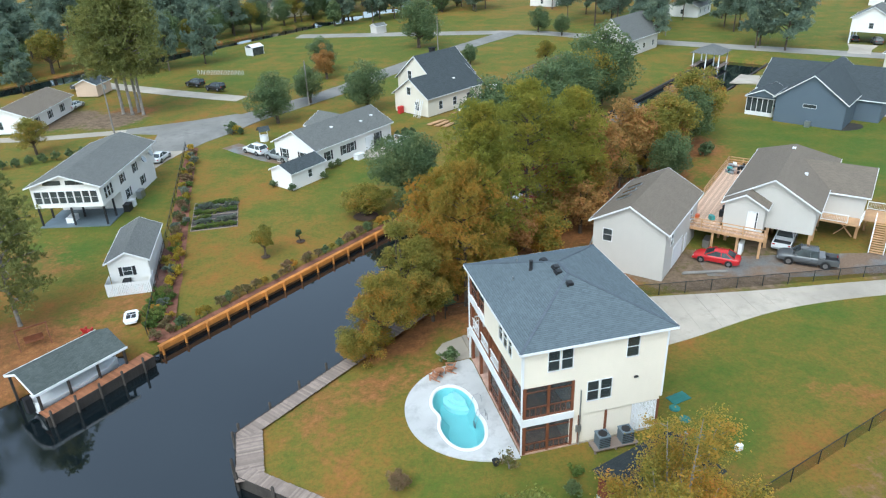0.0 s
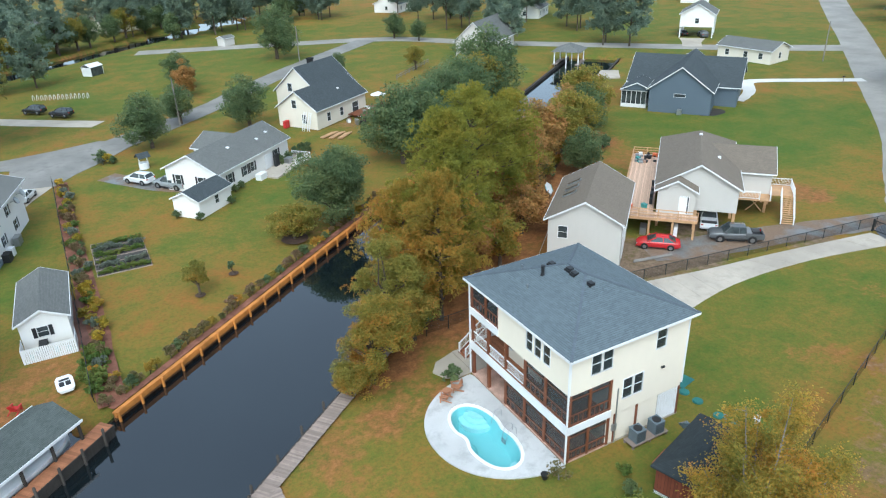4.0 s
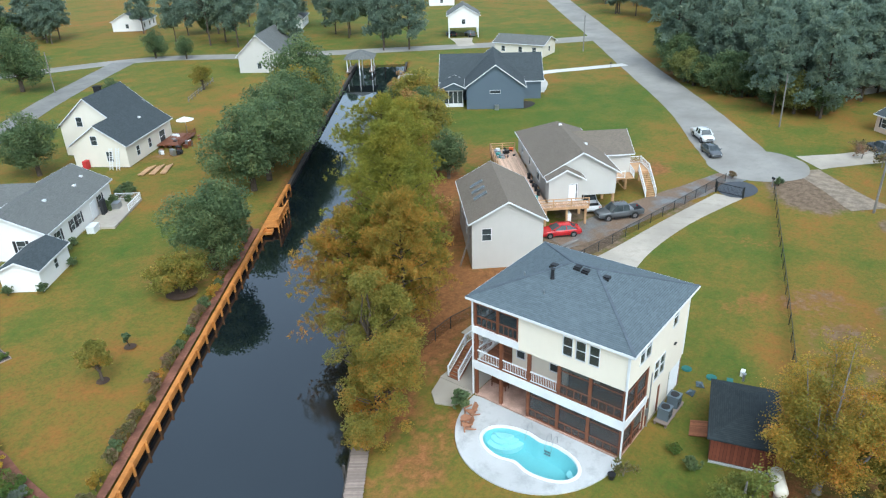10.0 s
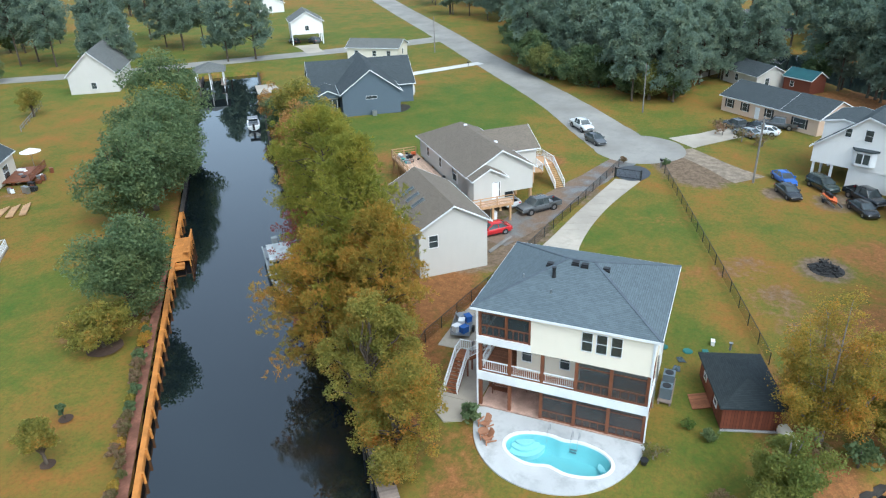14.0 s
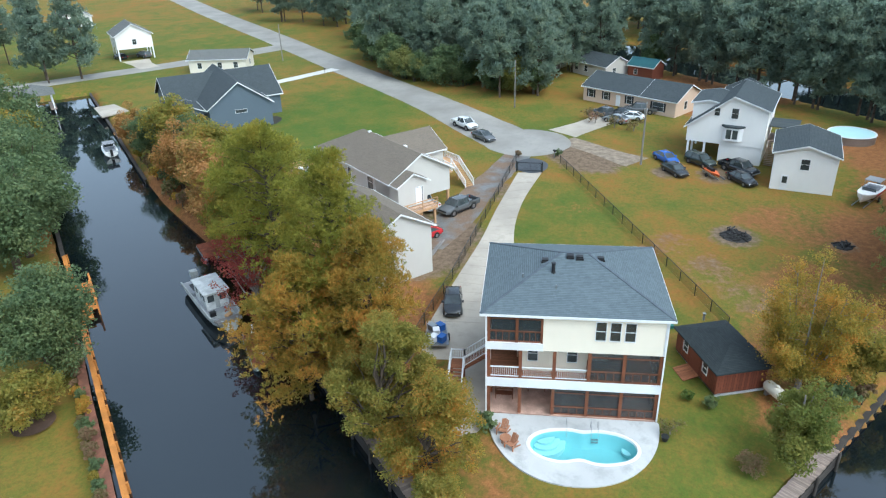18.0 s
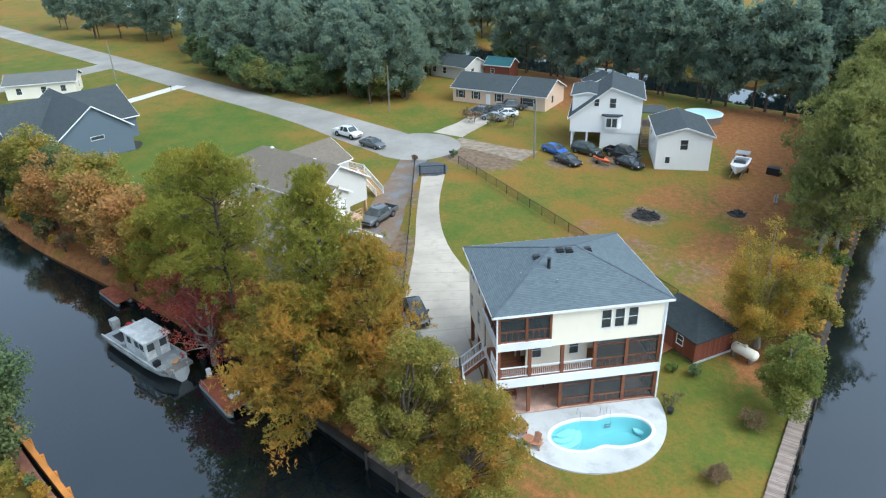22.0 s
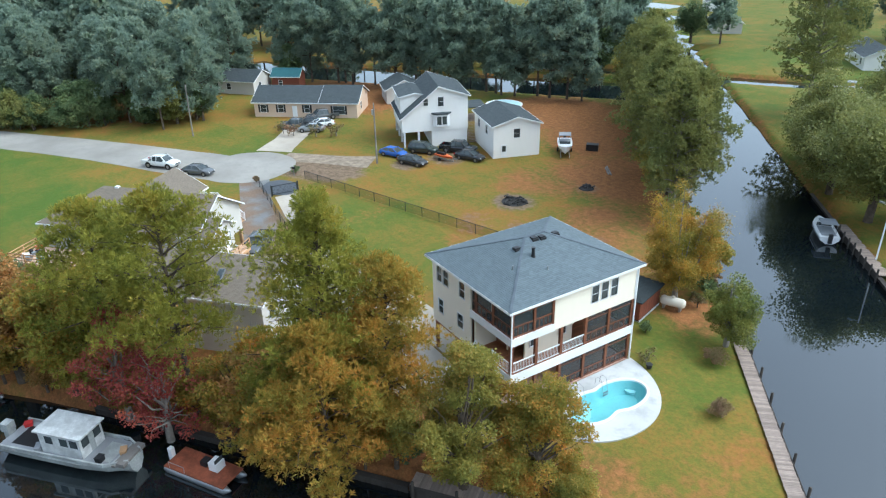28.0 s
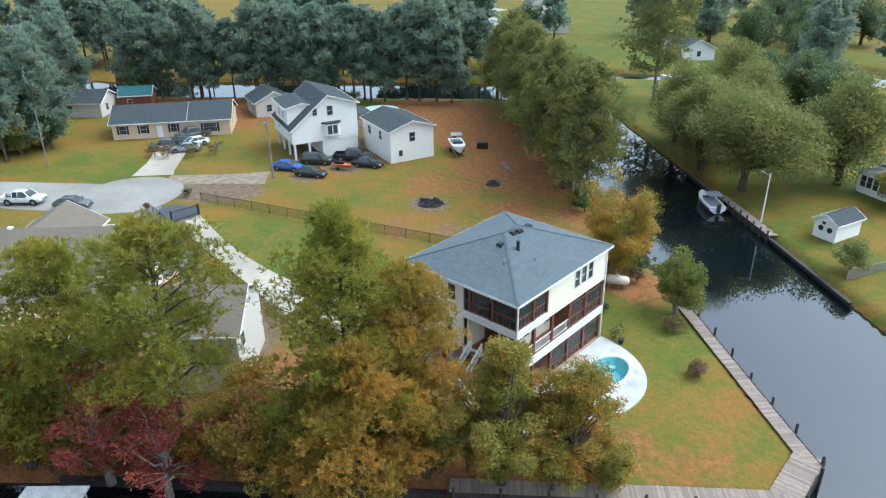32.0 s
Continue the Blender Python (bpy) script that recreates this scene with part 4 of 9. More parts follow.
def railing(parent, a, b, h=0.95, gap=0.155, mat=None, posts=True):
    """A white baluster rail from a to b (points at its foot)."""
    a, b = Vector(a), Vector(b)
    up = Vector((0, 0, 1))
    g = Geo()
    g.beam(a + up * h, b + up * h, 0.09, 0.06).beam(a + up * 0.12, b + up * 0.12, 0.06, 0.05)
    r = part("railing", g, mat or M_WHITE, parent)
    n = max(2, int((b - a).length / gap))
    stick = tidy(Geo().box(-0.012, -0.012, 0.12, 0.012, 0.012, h).mesh("baluster"), mat or M_WHITE)
    for i in range(1, n):
        part("baluster", stick, None, r).location = a + (b - a) * i / n
    for p in (a, b) if posts else ():
        part("rail_post", Geo().box(p.x - 0.05, p.y - 0.05, p.z - 0.05, p.x + 0.05, p.y + 0.05, p.z + h + 0.08), mat or M_WHITE, r)
    return r


for ya, yb in ((HY1 - 0.26, 45.02), (44.78, 42.57), (42.33, 40.07)):
    railing(house, (HX0 + 0.14, ya, 3.36), (HX0 + 0.14, yb, 3.36), 0.92, 0.14, posts=False)
railing(house, (HX0 + 0.35, HY1 - 0.12, 3.3), (16.9, HY1 - 0.12, 3.3), 0.95)
# lattice
lat = Geo()
for k in range(24):
    z = 0.22 + k * 0.105
    lat.box(22.85, HY0 + 0.03, z, 24.8, HY0 + 0.06, z + 0.055)
for k in range(8):
    lat.box(22.85 + k * 0.27, HY0 + 0.06, 0.2, 22.9 + k * 0.27, HY0 + 0.085, 2.74)
part("lattice", lat, M_WHITE, house)
# hip roof: a light trim board under a slab of shingles
RX0, RX1, RY0, RY1, RZ = 14.05, 25.5, 34.4, 47.8, 11.2
half = (RX1 - RX0) / 2
ra, rb = (RX0 + half, RY0 + half, RZ), (RX0 + half, RY1 - half, RZ)
c00, c10, c11, c01 = (RX0, RY0, 9.06), (RX1, RY0, 9.06), (RX1, RY1, 9.06), (RX0, RY1, 9.06)
roof = Geo()
roof.add([c00, c10, c11, c01, ra, rb, *[(x, y, z - 0.1) for x, y, z in (c00, c10, c11, c01)]],
         [(0, 4, 5, 3), (0, 1, 4), (1, 2, 5, 4), (2, 3, 5), (0, 6, 7, 1), (1, 7, 8, 2), (2, 8, 9, 3), (3, 9, 6, 0), (6, 9, 8, 7)])
roof_ob = part("roof", roof, M_ROOF, house)
cap = Geo()
for a, b in ((ra, rb), (c00, ra), (c10, ra), (c11, rb), (c01, rb)):
    cap.beam(Vector(a) + Vector((0, 0, 0.005)), Vector(b) + Vector((0, 0, 0.005)), 0.2, 0.03)
part("ridge_cap", cap, plain("slate_ridge_caps", (0.1, 0.12, 0.142), 0.85, vary=0.2, big=2.0), roof_ob)
fas = Geo()
fas.box(RX0 - 0.03, RY0 - 0.03, 8.86, RX0 + 0.04, RY1 + 0.03, 9.05).box(RX1 - 0.04, RY0 - 0.03, 8.86, RX1 + 0.03, RY1 + 0.03, 9.05)
fas.box(RX0 + 0.04, RY0 - 0.03, 8.86, RX1 - 0.04, RY0 + 0.04, 9.05).box(RX0 + 0.04, RY1 - 0.04, 8.86, RX1 - 0.04, RY1 + 0.03, 9.05)
part("fascia", fas, M_WHITE, roof_ob)
part("soffit", Geo().box(RX0 + 0.04, RY0 + 0.04, 8.88, RX1 - 0.04, RY1 - 0.04, 8.94), M_WHITE, roof_ob)


def roof_z(x, y):
    return 9.06 + (RZ - 9.06) / half * min(x - RX0, RX1 - x, y - RY0, RY1 - y)


for x, y in ((19.2, 43.3), (19.4, 41.45), (19.3, 40.75), (19.5, 39.2)):
    z = roof_z(x, y)
    part("vent", Geo().box(x - 0.2, y - 0.24, z - 0.05, x + 0.2, y + 0.24, z + 0.16).box(x - 0.3, y - 0.28, z - 0.1, x - 0.2, y + 0.28, z + 0.06), M_BLACK, roof_ob)
for x, y, h, r, mt in ((17.9, 42.7, 0.75, 0.13, M_BLACK), (17.6, 44.9, 0.3, 0.045, M_STEEL), (16.4, 42.5, 0.3, 0.045, M_STEEL)):
    z = roof_z(x, y)
    part("vent_pipe", Geo().tube([(x, y, z - 0.1), (x, y, z + 0.12), (x, y, z + h - 0.12), (x, y, z + h)], [r * 1.6, r, r, r * 1.35], 10), mt, roof_ob)
part("wall_light", Geo().box(22.7, HY0 - 0.12, 5.1, 23.0, HY0, 5.22), M_BLACK, house)
part("meter_box", Geo().box(18.5, HY0 - 0.05, 1.2, 18.9, HY0 + 0.1, 1.75), M_STEEL, house)
part("conduit", Geo().tube([(18.72, HY0 - 0.06, 0.1), (18.72, HY0 - 0.06, 4.9)], 0.05, 8), M_STEEL, house)

# outside stair to the deck
stair = thing("stairs", at(0, 0), "outdoor stair with red treads and white rails beside the house", "stairs")
n1 = 8
for i in range(n1):
    z, y = 3.3 - (i + 1) * 0.18, HY1 + 0.1 + i * 0.235
    part("tread", Geo().box(17.55, y, z - 0.05, 18.65, y + 0.29, z), M_REDDECK, stair)
LZ = 3.3 - n1 * 0.18
LY = HY1 + 0.1 + n1 * 0.235
part("landing", Geo().box(17.5, LY, LZ - 0.12, 18.65, LY + 1.15, LZ), M_REDDECK, stair)
n2 = 10
for i in range(n2):
    z, x = LZ - (i + 1) * LZ / (n2 + 0.6), 17.5 - i * 0.245
    part("tread", Geo().box(x - 0.29, LY + 0.05, z - 0.05, x, LY + 1.1, z), M_REDDECK, stair)
part("stringer", Geo().beam((17.59, HY1 + 0.1, 3.1), (17.59, LY, LZ - 0.1), 0.05, 0.3).beam((18.61, HY1 + 0.1, 3.1), (18.61, LY, LZ - 0.1), 0.05, 0.3), M_CEDAR, stair)
part("stringer", Geo().beam((17.5, LY + 0.08, LZ - 0.1), (15.0, LY + 0.08, 0.05), 0.05, 0.3).beam((17.5, LY + 1.1, LZ - 0.1), (15.0, LY + 1.1, 0.05), 0.05, 0.3), M_CEDAR, stair)
for x in (17.56, 18.6):
    for y in (LY + 0.1, LY + 1.1):
        part("leg", Geo().box(x - 0.06, y - 0.06, 0, x + 0.06, y + 0.06, LZ - 0.1), M_CEDAR, stair)
railing(stair, (17.59, HY1 + 0.15, 3.3), (17.59, LY, LZ), 0.92)
railing(stair, (18.63, HY1 + 0.15, 3.3), (18.63, LY + 0.05, LZ), 0.92)
railing(stair, (18.63, LY + 0.05, LZ), (18.63, LY + 1.12, LZ), 0.92)
railing(stair, (18.6, LY + 1.12, LZ), (17.5, LY + 1.12, LZ), 0.92)
railing(stair, (17.45, LY + 0.06, LZ), (15.05, LY + 0.06, 0.12), 0.92)
railing(stair, (17.45, LY + 1.12, LZ), (15.05, LY + 1.12, 0.12), 0.92)

# ---- pool and its deck ----
PC = (11.25, 40.3)


def pool_edge(a, grow=0.0):
    """Two-lobed pool along y, lightly pinched in the middle."""
    s = math.cos(a)
    w = 1.62 * math.sqrt(max(0.0, 1 - abs(s) ** 3.0))
    if math.sin(a) > 0:
        w *= 1 - 0.13 * math.exp(-((s + 0.02) / 0.18) ** 2)
    else:
        w *= -(1 - 0.24 * math.exp(-((s - 0.08) / 0.22) ** 2))
    n = Vector((math.copysign(abs(math.sin(a)), w if w else 1.0), s * 0.9)).normalized()
    return PC[0] + w + grow * n.x, PC[1] + 3.72 * s + grow * n.y


def deck_edge(a):
    dx, dy = math.sin(a), math.cos(a)
    lo, hi = 0.0, 12.0
    for _ in range(30):
        mid = (lo + hi) / 2
        x, y = PC[0] + mid * dx, PC[1] + mid * dy
        inside = x < 14.34 and (((14.4 - x) / 7.05) ** 2 + (abs(y - 40.95) / 6.3) ** 2.1) < 1
        lo, hi = (mid, hi) if inside else (lo, mid)
    return PC[0] + lo * dx, PC[1] + lo * dy


NA = 96
angs = [2 * math.pi * i / NA for i in range(NA)]
inner = [pool_edge(a, 0.3) for a in angs]
outer = [deck_edge(math.atan2(p[0] - PC[0], p[1] - PC[1])) for p in inner]
g = Geo()
g.add([(x, y, 0.1) for x, y in outer] + [(x, y, 0.11) for x, y in inner] + [(x, y, -0.15) for x, y in outer],
      [(i, (i + 1) % NA, NA + (i + 1) % NA, NA + i) for i in range(NA)] + [(i, 2 * NA + i, 2 * NA + (i + 1) % NA, (i + 1) % NA) for i in range(NA)])
deck = thing("pool_deck", at(0, 0), "white rounded concrete pool deck with grey stains", "pool deck", kind="structure")
part("slab", g, M_POOLDECK, deck)
pool = thing("swimming_pool", at(0, 0), "curved turquoise swimming pool with white coping and pale steps", "swimming pool")
rim_in = [pool_edge(a, 0.0) for a in angs]
g = Geo()
g.add([(x, y, 0.10) for x, y in inner] + [(x, y, 0.15) for x, y in [pool_edge(a, 0.24) for a in angs]] + [(x, y, 0.15) for x, y in [pool_edge(a, 0.05) for a in angs]] + [(x, y, 0.0) for x, y in rim_in],
      [(k * NA + i, k * NA + (i + 1) % NA, (k + 1) * NA + (i + 1) % NA, (k + 1) * NA + i) for k in range(3) for i in range(NA)])
part("coping", g, M_WHITE, pool, smooth=True)
g = Geo()
rings = [[(*pool_edge(a, 0.0), 0.02) for a in angs], [(*pool_edge(a, -0.25), -0.6) for a in angs], [(*pool_edge(a, -0.6), -0.95) for a in angs]]
g.add([p for r in rings for p in r] + [(PC[0], PC[1], -1.0)],
      [(k * NA + i, k * NA + (i + 1) % NA, (k + 1) * NA + (i + 1) % NA, (k + 1) * NA + i) for k in range(2) for i in range(NA)] + [(2 * NA + i, 2 * NA + (i + 1) % NA, 3 * NA) for i in range(NA)])
part("basin", g, M_CYAN, pool, smooth=True)
# curved steps in the house-side corner of the north lobe, a ledge in the south one


def in_pool(x, y, gap=0.12):
    """The nearest place inside the pool's wall on the same line across it."""
    y = min(max(y, PC[1] - 3.45), PC[1] + 3.45)
    s_ = (y - PC[1]) / 3.72
    w = 1.62 * math.sqrt(1 - abs(s_) ** 3.0) * 0.98 - gap
    return min(max(x, PC[0] - w), PC[0] + w), y


for k in range(3):
    ring = [in_pool(12.35 + (0.75 + 0.4 * k) * math.cos(a), 43.0 + (0.75 + 0.4 * k) * math.sin(a), 0.3) for a in angs[::3]]
    part("step", Geo().prism(ring, -0.95, -0.16 - 0.2 * k), M_CYANL, pool)
part("ledge", Geo().prism([in_pool(11.9 + 0.5 * math.cos(a), 37.1 + 0.42 * math.sin(a), 0.3) for a in angs[::4]], -0.8, -0.62), M_CYANL, pool)
pw = Nodes("pool_water")
pw.finish((0.02, 0.05, 0.06), 0.03, 0.0, 0.5)
pw.bump(pw.noise(3.0, 2), 0.08, 0.03)
_tr = pw.node("ShaderNodeBsdfTransparent", Color=(0.8, 0.97, 1.0, 1))
_mx = pw.node("ShaderNodeMixShader", Fac=0.93)
pw.link(pw.b.outputs[0], _mx.inputs[1])
pw.link(_tr.outputs[0], _mx.inputs[2])
pw.link(_mx.outputs[0], pw.out.inputs["Surface"])
g = Geo()
g.add([(x, y, 0.0) for x, y in [pool_edge(a, 0.01) for a in angs]], [tuple(range(NA))])
part("water_surface", g, pw.mat, pool)
for x, y, rz in ((12.95, 41.4, 90), (12.75, 39.4, 90)):
    lad = thing("pool_handrail" if y > 40.5 else "pool_ladder", at(x, y, 0.1, rz), "bent steel handrail at the pool's edge", "handrail")
    for s in ((0,) if y > 40.5 else (-0.25, 0.25)):
        part("rail", Geo().tube([(s, -0.55, -0.0), (s, -0.5, 0.6), (s, -0.25, 0.85), (s, 0.1, 0.75), (s, 0.45, -0.35)], 0.022, 8), M_STEEL, lad, smooth=True)
    if y < 40.5:
        for z in (-0.25, -0.5):
            part("rung", Geo().box(-0.25, 0.38, z - 0.05, 0.25, 0.5, z), M_STEEL, lad)


def adirondack(m, label, mat=M_ADIRON, group="chairs by the pool"):
    c = thing("adirondack_chair", m, label, "chair", group)
    for i in range(5):
        part("seat_slat", Geo().box(-0.28, -0.05 + i * 0.1, 0.36 - i * 0.035, 0.28, 0.04 + i * 0.1, 0.39 - i * 0.035), mat, c)
    for i in range(5):
        x = -0.26 + i * 0.108
        part("back_slat", Geo().beam((x + 0.05, 0.45, 0.2), (x + 0.05, 0.78, 0.98 - abs(i - 2) * 0.05), 0.095, 0.025), mat, c)
    for s in (-0.36, 0.36):
        part("armrest", Geo().box(s - 0.07, -0.15, 0.56, s + 0.07, 0.6, 0.59), mat, c)
        part("leg", Geo().box(s - 0.03, -0.1, 0, s + 0.03, 0.0, 0.56), mat, c)
        part("leg", Geo().beam((s, -0.05, 0.33), (s, 0.85, 0.03), 0.05, 0.1), mat, c)
    return c


adirondack(at(11.9, 46.1, 0.1, 250), "tan wooden adirondack chair on the pool deck")
adirondack(at(10.5, 45.5, 0.1, 235), "tan wooden adirondack chair beside a small table")
tb = thing("side_table", at(11.2, 45.8, 0.1), "small round tan wooden side table between chairs", "table")
part("tabletop", Geo().prism([(0.42 * math.cos(a), 0.42 * math.sin(a)) for a in angs[::8]], 0.42, 0.46), M_ADIRON, tb)
for a in (0.6, 2.2, 3.8, 5.3):
    part("leg", Geo().box(0.28 * math.cos(a) - 0.03, 0.28 * math.sin(a) - 0.03, 0, 0.28 * math.cos(a) + 0.03, 0.28 * math.sin(a) + 0.03, 0.42), M_ADIRON, tb)


def garden_bench(m, label):
    b = thing("garden_bench", m, label, "bench", "benches under the deck")
    for i in range(4):
        part("seat_slat", Geo().box(-0.7, -0.2 + i * 0.13, 0.42, 0.7, -0.09 + i * 0.13, 0.45), M_CEDAR, b)
    for i in range(3):
        part("back_slat", Geo().box(-0.7, 0.3, 0.55 + i * 0.14, 0.7, 0.33, 0.65 + i * 0.14), M_CEDAR, b)
    for x in (-0.68, 0.62):
        part("leg", Geo().box(x, 0.25, 0, x + 0.06, 0.33, 0.95), M_CEDAR, b)
        part("leg", Geo().box(x, -0.2, 0, x + 0.06, -0.13, 0.6), M_CEDAR, b)
        part("armrest", Geo().box(x - 0.02, -0.24, 0.6, x + 0.08, 0.33, 0.64), M_CEDAR, b)
    return b


garden_bench(at(16.2, 46.1, 0.14, 270), "red-brown slatted garden bench under the deck")
garden_bench(at(17.3, 43.6, 0.14, 270), "red-brown slatted bench against the patio wall")
# air conditioners on their platform
pf = thing("platform", at(21.1, 34.0, 0), "grey timber platform under the air conditioners", "platform")
part("deck", Geo().box(-1.7, -0.5, 0.25, 1.7, 0.55, 0.33), M_GREYWOOD, pf)
for x in (-1.6, 0, 1.6):
    part("leg", Geo().box(x - 0.06, -0.45, 0, x + 0.06, -0.33, 0.25).box(x - 0.06, 0.38, 0, x + 0.06, 0.5, 0.25), M_GREYWOOD, pf)
for x in (20.2, 22.0):
    ac = thing("air_conditioner", at(x, 34.02, 0.33), "blue-grey outdoor air conditioner with top fan grille", "air conditioner", "air conditioners by the wall")
    part("cabinet", Geo().box(-0.42, -0.42, 0, 0.42, 0.42, 0.95), M_AC, ac)
    part("lid", Geo().box(-0.45, -0.45, 0.95, 0.45, 0.45, 1.0), M_AC, ac)
    part("fan_grille", Geo().tube([(0, 0, 1.0), (0, 0, 1.04)], 0.33, 18), M_BLACK, ac)
    for k in range(5):
        part("louvre", Geo().box(-0.44, -0.44, 0.15 + k * 0.16, 0.44, -0.42, 0.19 + k * 0.16), M_BLACK, ac)

# ---- neighbouring houses ----


def block(h, x0, x1, y0, y1, z0, z1, rise, wm, rm, over=0.4, wins=None, ridge=None, zb=None, axis="x", trim=None, hip=False, hip_end=0.0):
    """A walled block under a pitched roof. The ridge runs along x (or y); wins: side -> (along, sill, width, height[, shutters])."""
    wins = wins or {}
    if axis == "y":
        turn = pose(0, 0, 0, 0, 0, 90)
        x0, x1, y0, y1 = y0, y1, -x1, -x0
        swap = {"front": "south", "south": "back", "back": "north", "north": "front"}
        wins = {{v: k for k, v in swap.items()}[s]: w for s, w in wins.items()}
    else:
        turn = Matrix()
    zb = z1 if zb is None else zb
    yr = (y0 + y1) / 2 if ridge is None else ridge
    zr = max(z1, zb) + rise
    for s in ("front", "south", "back", "north"):
        m = turn @ facing(s, x0, x1, y0, y1)
        L = (x1 - x0) if s in ("south", "north") else (y1 - y0)
        top = {"south": z1, "north": zb}.get(s, min(z1, zb))
        inset = 0.0 if s in ("front", "back") else 0.15
        ws = wins.get(s, ())
        g = holed(L - 2 * inset, z0, top, 0.15, [(w[0] - inset, w[1], w[0] + w[2] - inset, w[1] + w[3]) for w in ws if w[1] + w[3] < top - 0.05], m @ Matrix.Translation((inset, 0, 0)))
        if s in ("front", "back") and not hip and not (hip_end and s == "back"):
            ya, yb = (y1 - yr, 0) if s == "front" else (yr - y0, 0)
            za, zc = (zb, z1) if s == "front" else (z1, zb)
            base = min(z1, zb)
            poly = [(0, base), (L, base), (L, zc - 0.02), (ya, zr - 0.06), (0, za - 0.02)]
            poly = [p for i, p in enumerate(poly) if p != poly[i - 1]]
            v = [(x, 0, z) for x, z in poly] + [(x, 0.15, z) for x, z in poly]
            n = len(poly)
            part("gable", Geo().add(v, [tuple(range(n)), tuple(range(2 * n - 1, n - 1, -1))] + [((i + 1) % n, i, n + i, n + (i + 1) % n) for i in range(n)], m), wm, h)
        part("wall", g, wm, h)
        for w in ws:
            window(h, m @ Matrix.Translation((w[0], 0 if w[1] + w[3] < top - 0.05 else -0.06, w[1])), w[2], w[3], M_GLASS, w[3] > 0.8, w[4] if len(w) > 4 else None)
    g = Geo()
    X0, X1 = x0 - over, x1 + over
    if hip:
        k = (y1 - y0) / 2 + over
        ya, yb = y0 - over, y1 + over
        r0, r1 = (X0 + k, yr, zr), (X1 - k, yr, zr)
        c = [(X0, ya, z1 - 0.05), (X1, ya, z1 - 0.05), (X1, yb, z1 - 0.05), (X0, yb, z1 - 0.05)]
        g.add(c + [r0, r1] + [(p[0], p[1], p[2] - 0.12) for p in c], [(0, 1, 5, 4), (1, 2, 5), (2, 3, 4, 5), (3, 0, 4), (0, 6, 7, 1), (1, 7, 8, 2), (2, 8, 9, 3), (3, 9, 6, 0), (6, 9, 8, 7)], turn)
        roof_ = part("roof", g, rm, h)
    else:
        sa, sb = (zr - z1) / max(0.1, yr - y0), (zr - zb) / max(0.1, y1 - yr)
        a0, b0 = z1 - sa * over, zb - sb * over
        t = 0.14
        tri = [(y0 - over, a0 + t), (yr, zr + t), (y1 + over, b0 + t), (y1 + over, b0), (yr, zr), (y0 - over, a0)]
        v = [(X0, y, z) for y, z in tri] + [(X1 - (hip_end if i in (1, 4) else 0), y, z) for i, (y, z) in enumerate(tri)]
        end = [(6, 8, 7), (11, 10, 9), (6, 11, 9, 8)] if hip_end else [(6, 11, 10, 7), (7, 10, 9, 8)]
        g.add(v, [(0, 6, 7, 1), (1, 7, 8, 2), (2, 8, 9, 3), (3, 9, 10, 4), (4, 10, 11, 5), (5, 11, 6, 0), (0, 1, 4, 5), (1, 2, 3, 4)] + end, turn)
        roof_ = part("roof", g, rm, h)
        if hip_end:
            part("fascia", Geo().box(X1, y0 - over, a0 - 0.02, X1 + 0.05, y1 + over, a0 + t, turn), trim or M_WHITE, roof_)
        for X, s in ((X0, -1),) if hip_end else ((X0, -1), (X1, 1)):
            for (ya, za), (yb, zb_) in ((tri[0], tri[1]), (tri[1], tri[2])):
                f = Geo().add([(X, ya, za + 0.01), (X, yb, zb_ + 0.01), (X, yb, zb_ - 0.17), (X, ya, za - 0.17), (X + s * 0.04, ya, za + 0.01), (X + s * 0.04, yb, zb_ + 0.01), (X + s * 0.04, yb, zb_ - 0.17), (X + s * 0.04, ya, za - 0.17)],
                      [(0, 1, 2, 3), (7, 6, 5, 4), (0, 4, 5, 1), (1, 5, 6, 2), (2, 6, 7, 3), (3, 7, 4, 0)], turn)
                part("fascia", f, trim or M_WHITE, roof_)
        part("fascia", Geo().box(X0, y0 - over - 0.05, a0 - 0.02, X1, y0 - over, a0 + t, turn), trim or M_WHITE, roof_)
        part("fascia", Geo().box(X0, y1 + over, b0 - 0.02, X1, y1 + over + 0.05, b0 + t, turn), trim or M_WHITE, roof_)
    return roof_


def put_vents(h, roof_, spots, m=None):
    for x, y, z in spots:
        part("vent", Geo().box(x - 0.22, y - 0.18, z - 0.1, x + 0.22, y + 0.18, z + 0.12), M_WHITE, roof_)


# pale garage beside the main lot; its own axes
garage = thing("garage", at(38.7, 61.45, 0, 43), "tall pale grey garage with brown shingle roof and roof windows", "garage")
rf = block(garage, -6.1, 6.1, -3.8, 3.8, 0, 5.5, 2.1, M_GSIDE, M_ROOFB, 0.4,
           {"front": [(1.1, 3.3, 0.95, 1.35)], "south": [(2.0, 3.2, 0.8, 1.2), (9.2, 3.2, 0.8, 1.2)], "north": [(2.5, 2.2, 0.9, 1.2), (7.0, 2.2, 0.9, 1.2)]})
for x in (-1.6, 0.2, 2.0):
    sk = Geo()
    m = Matrix.Translation((x, 2.3, 6.62)) @ pose(0, 0, 0, -29, 0, 0)
    sk.box(-0.29, -0.82, -0.1, 0.29, 0.82, 0.05, m)
    s_ = part("skylight", sk, M_STEEL, rf)
    part("pane", Geo().box(-0.25, -0.78, 0.05, 0.25, 0.78, 0.062, m), M_GLASS, s_)
part("garage_door", Geo().box(-3.0, -3.86, 0.1, 0.5, -3.8, 2.5), M_WHITE, garage)
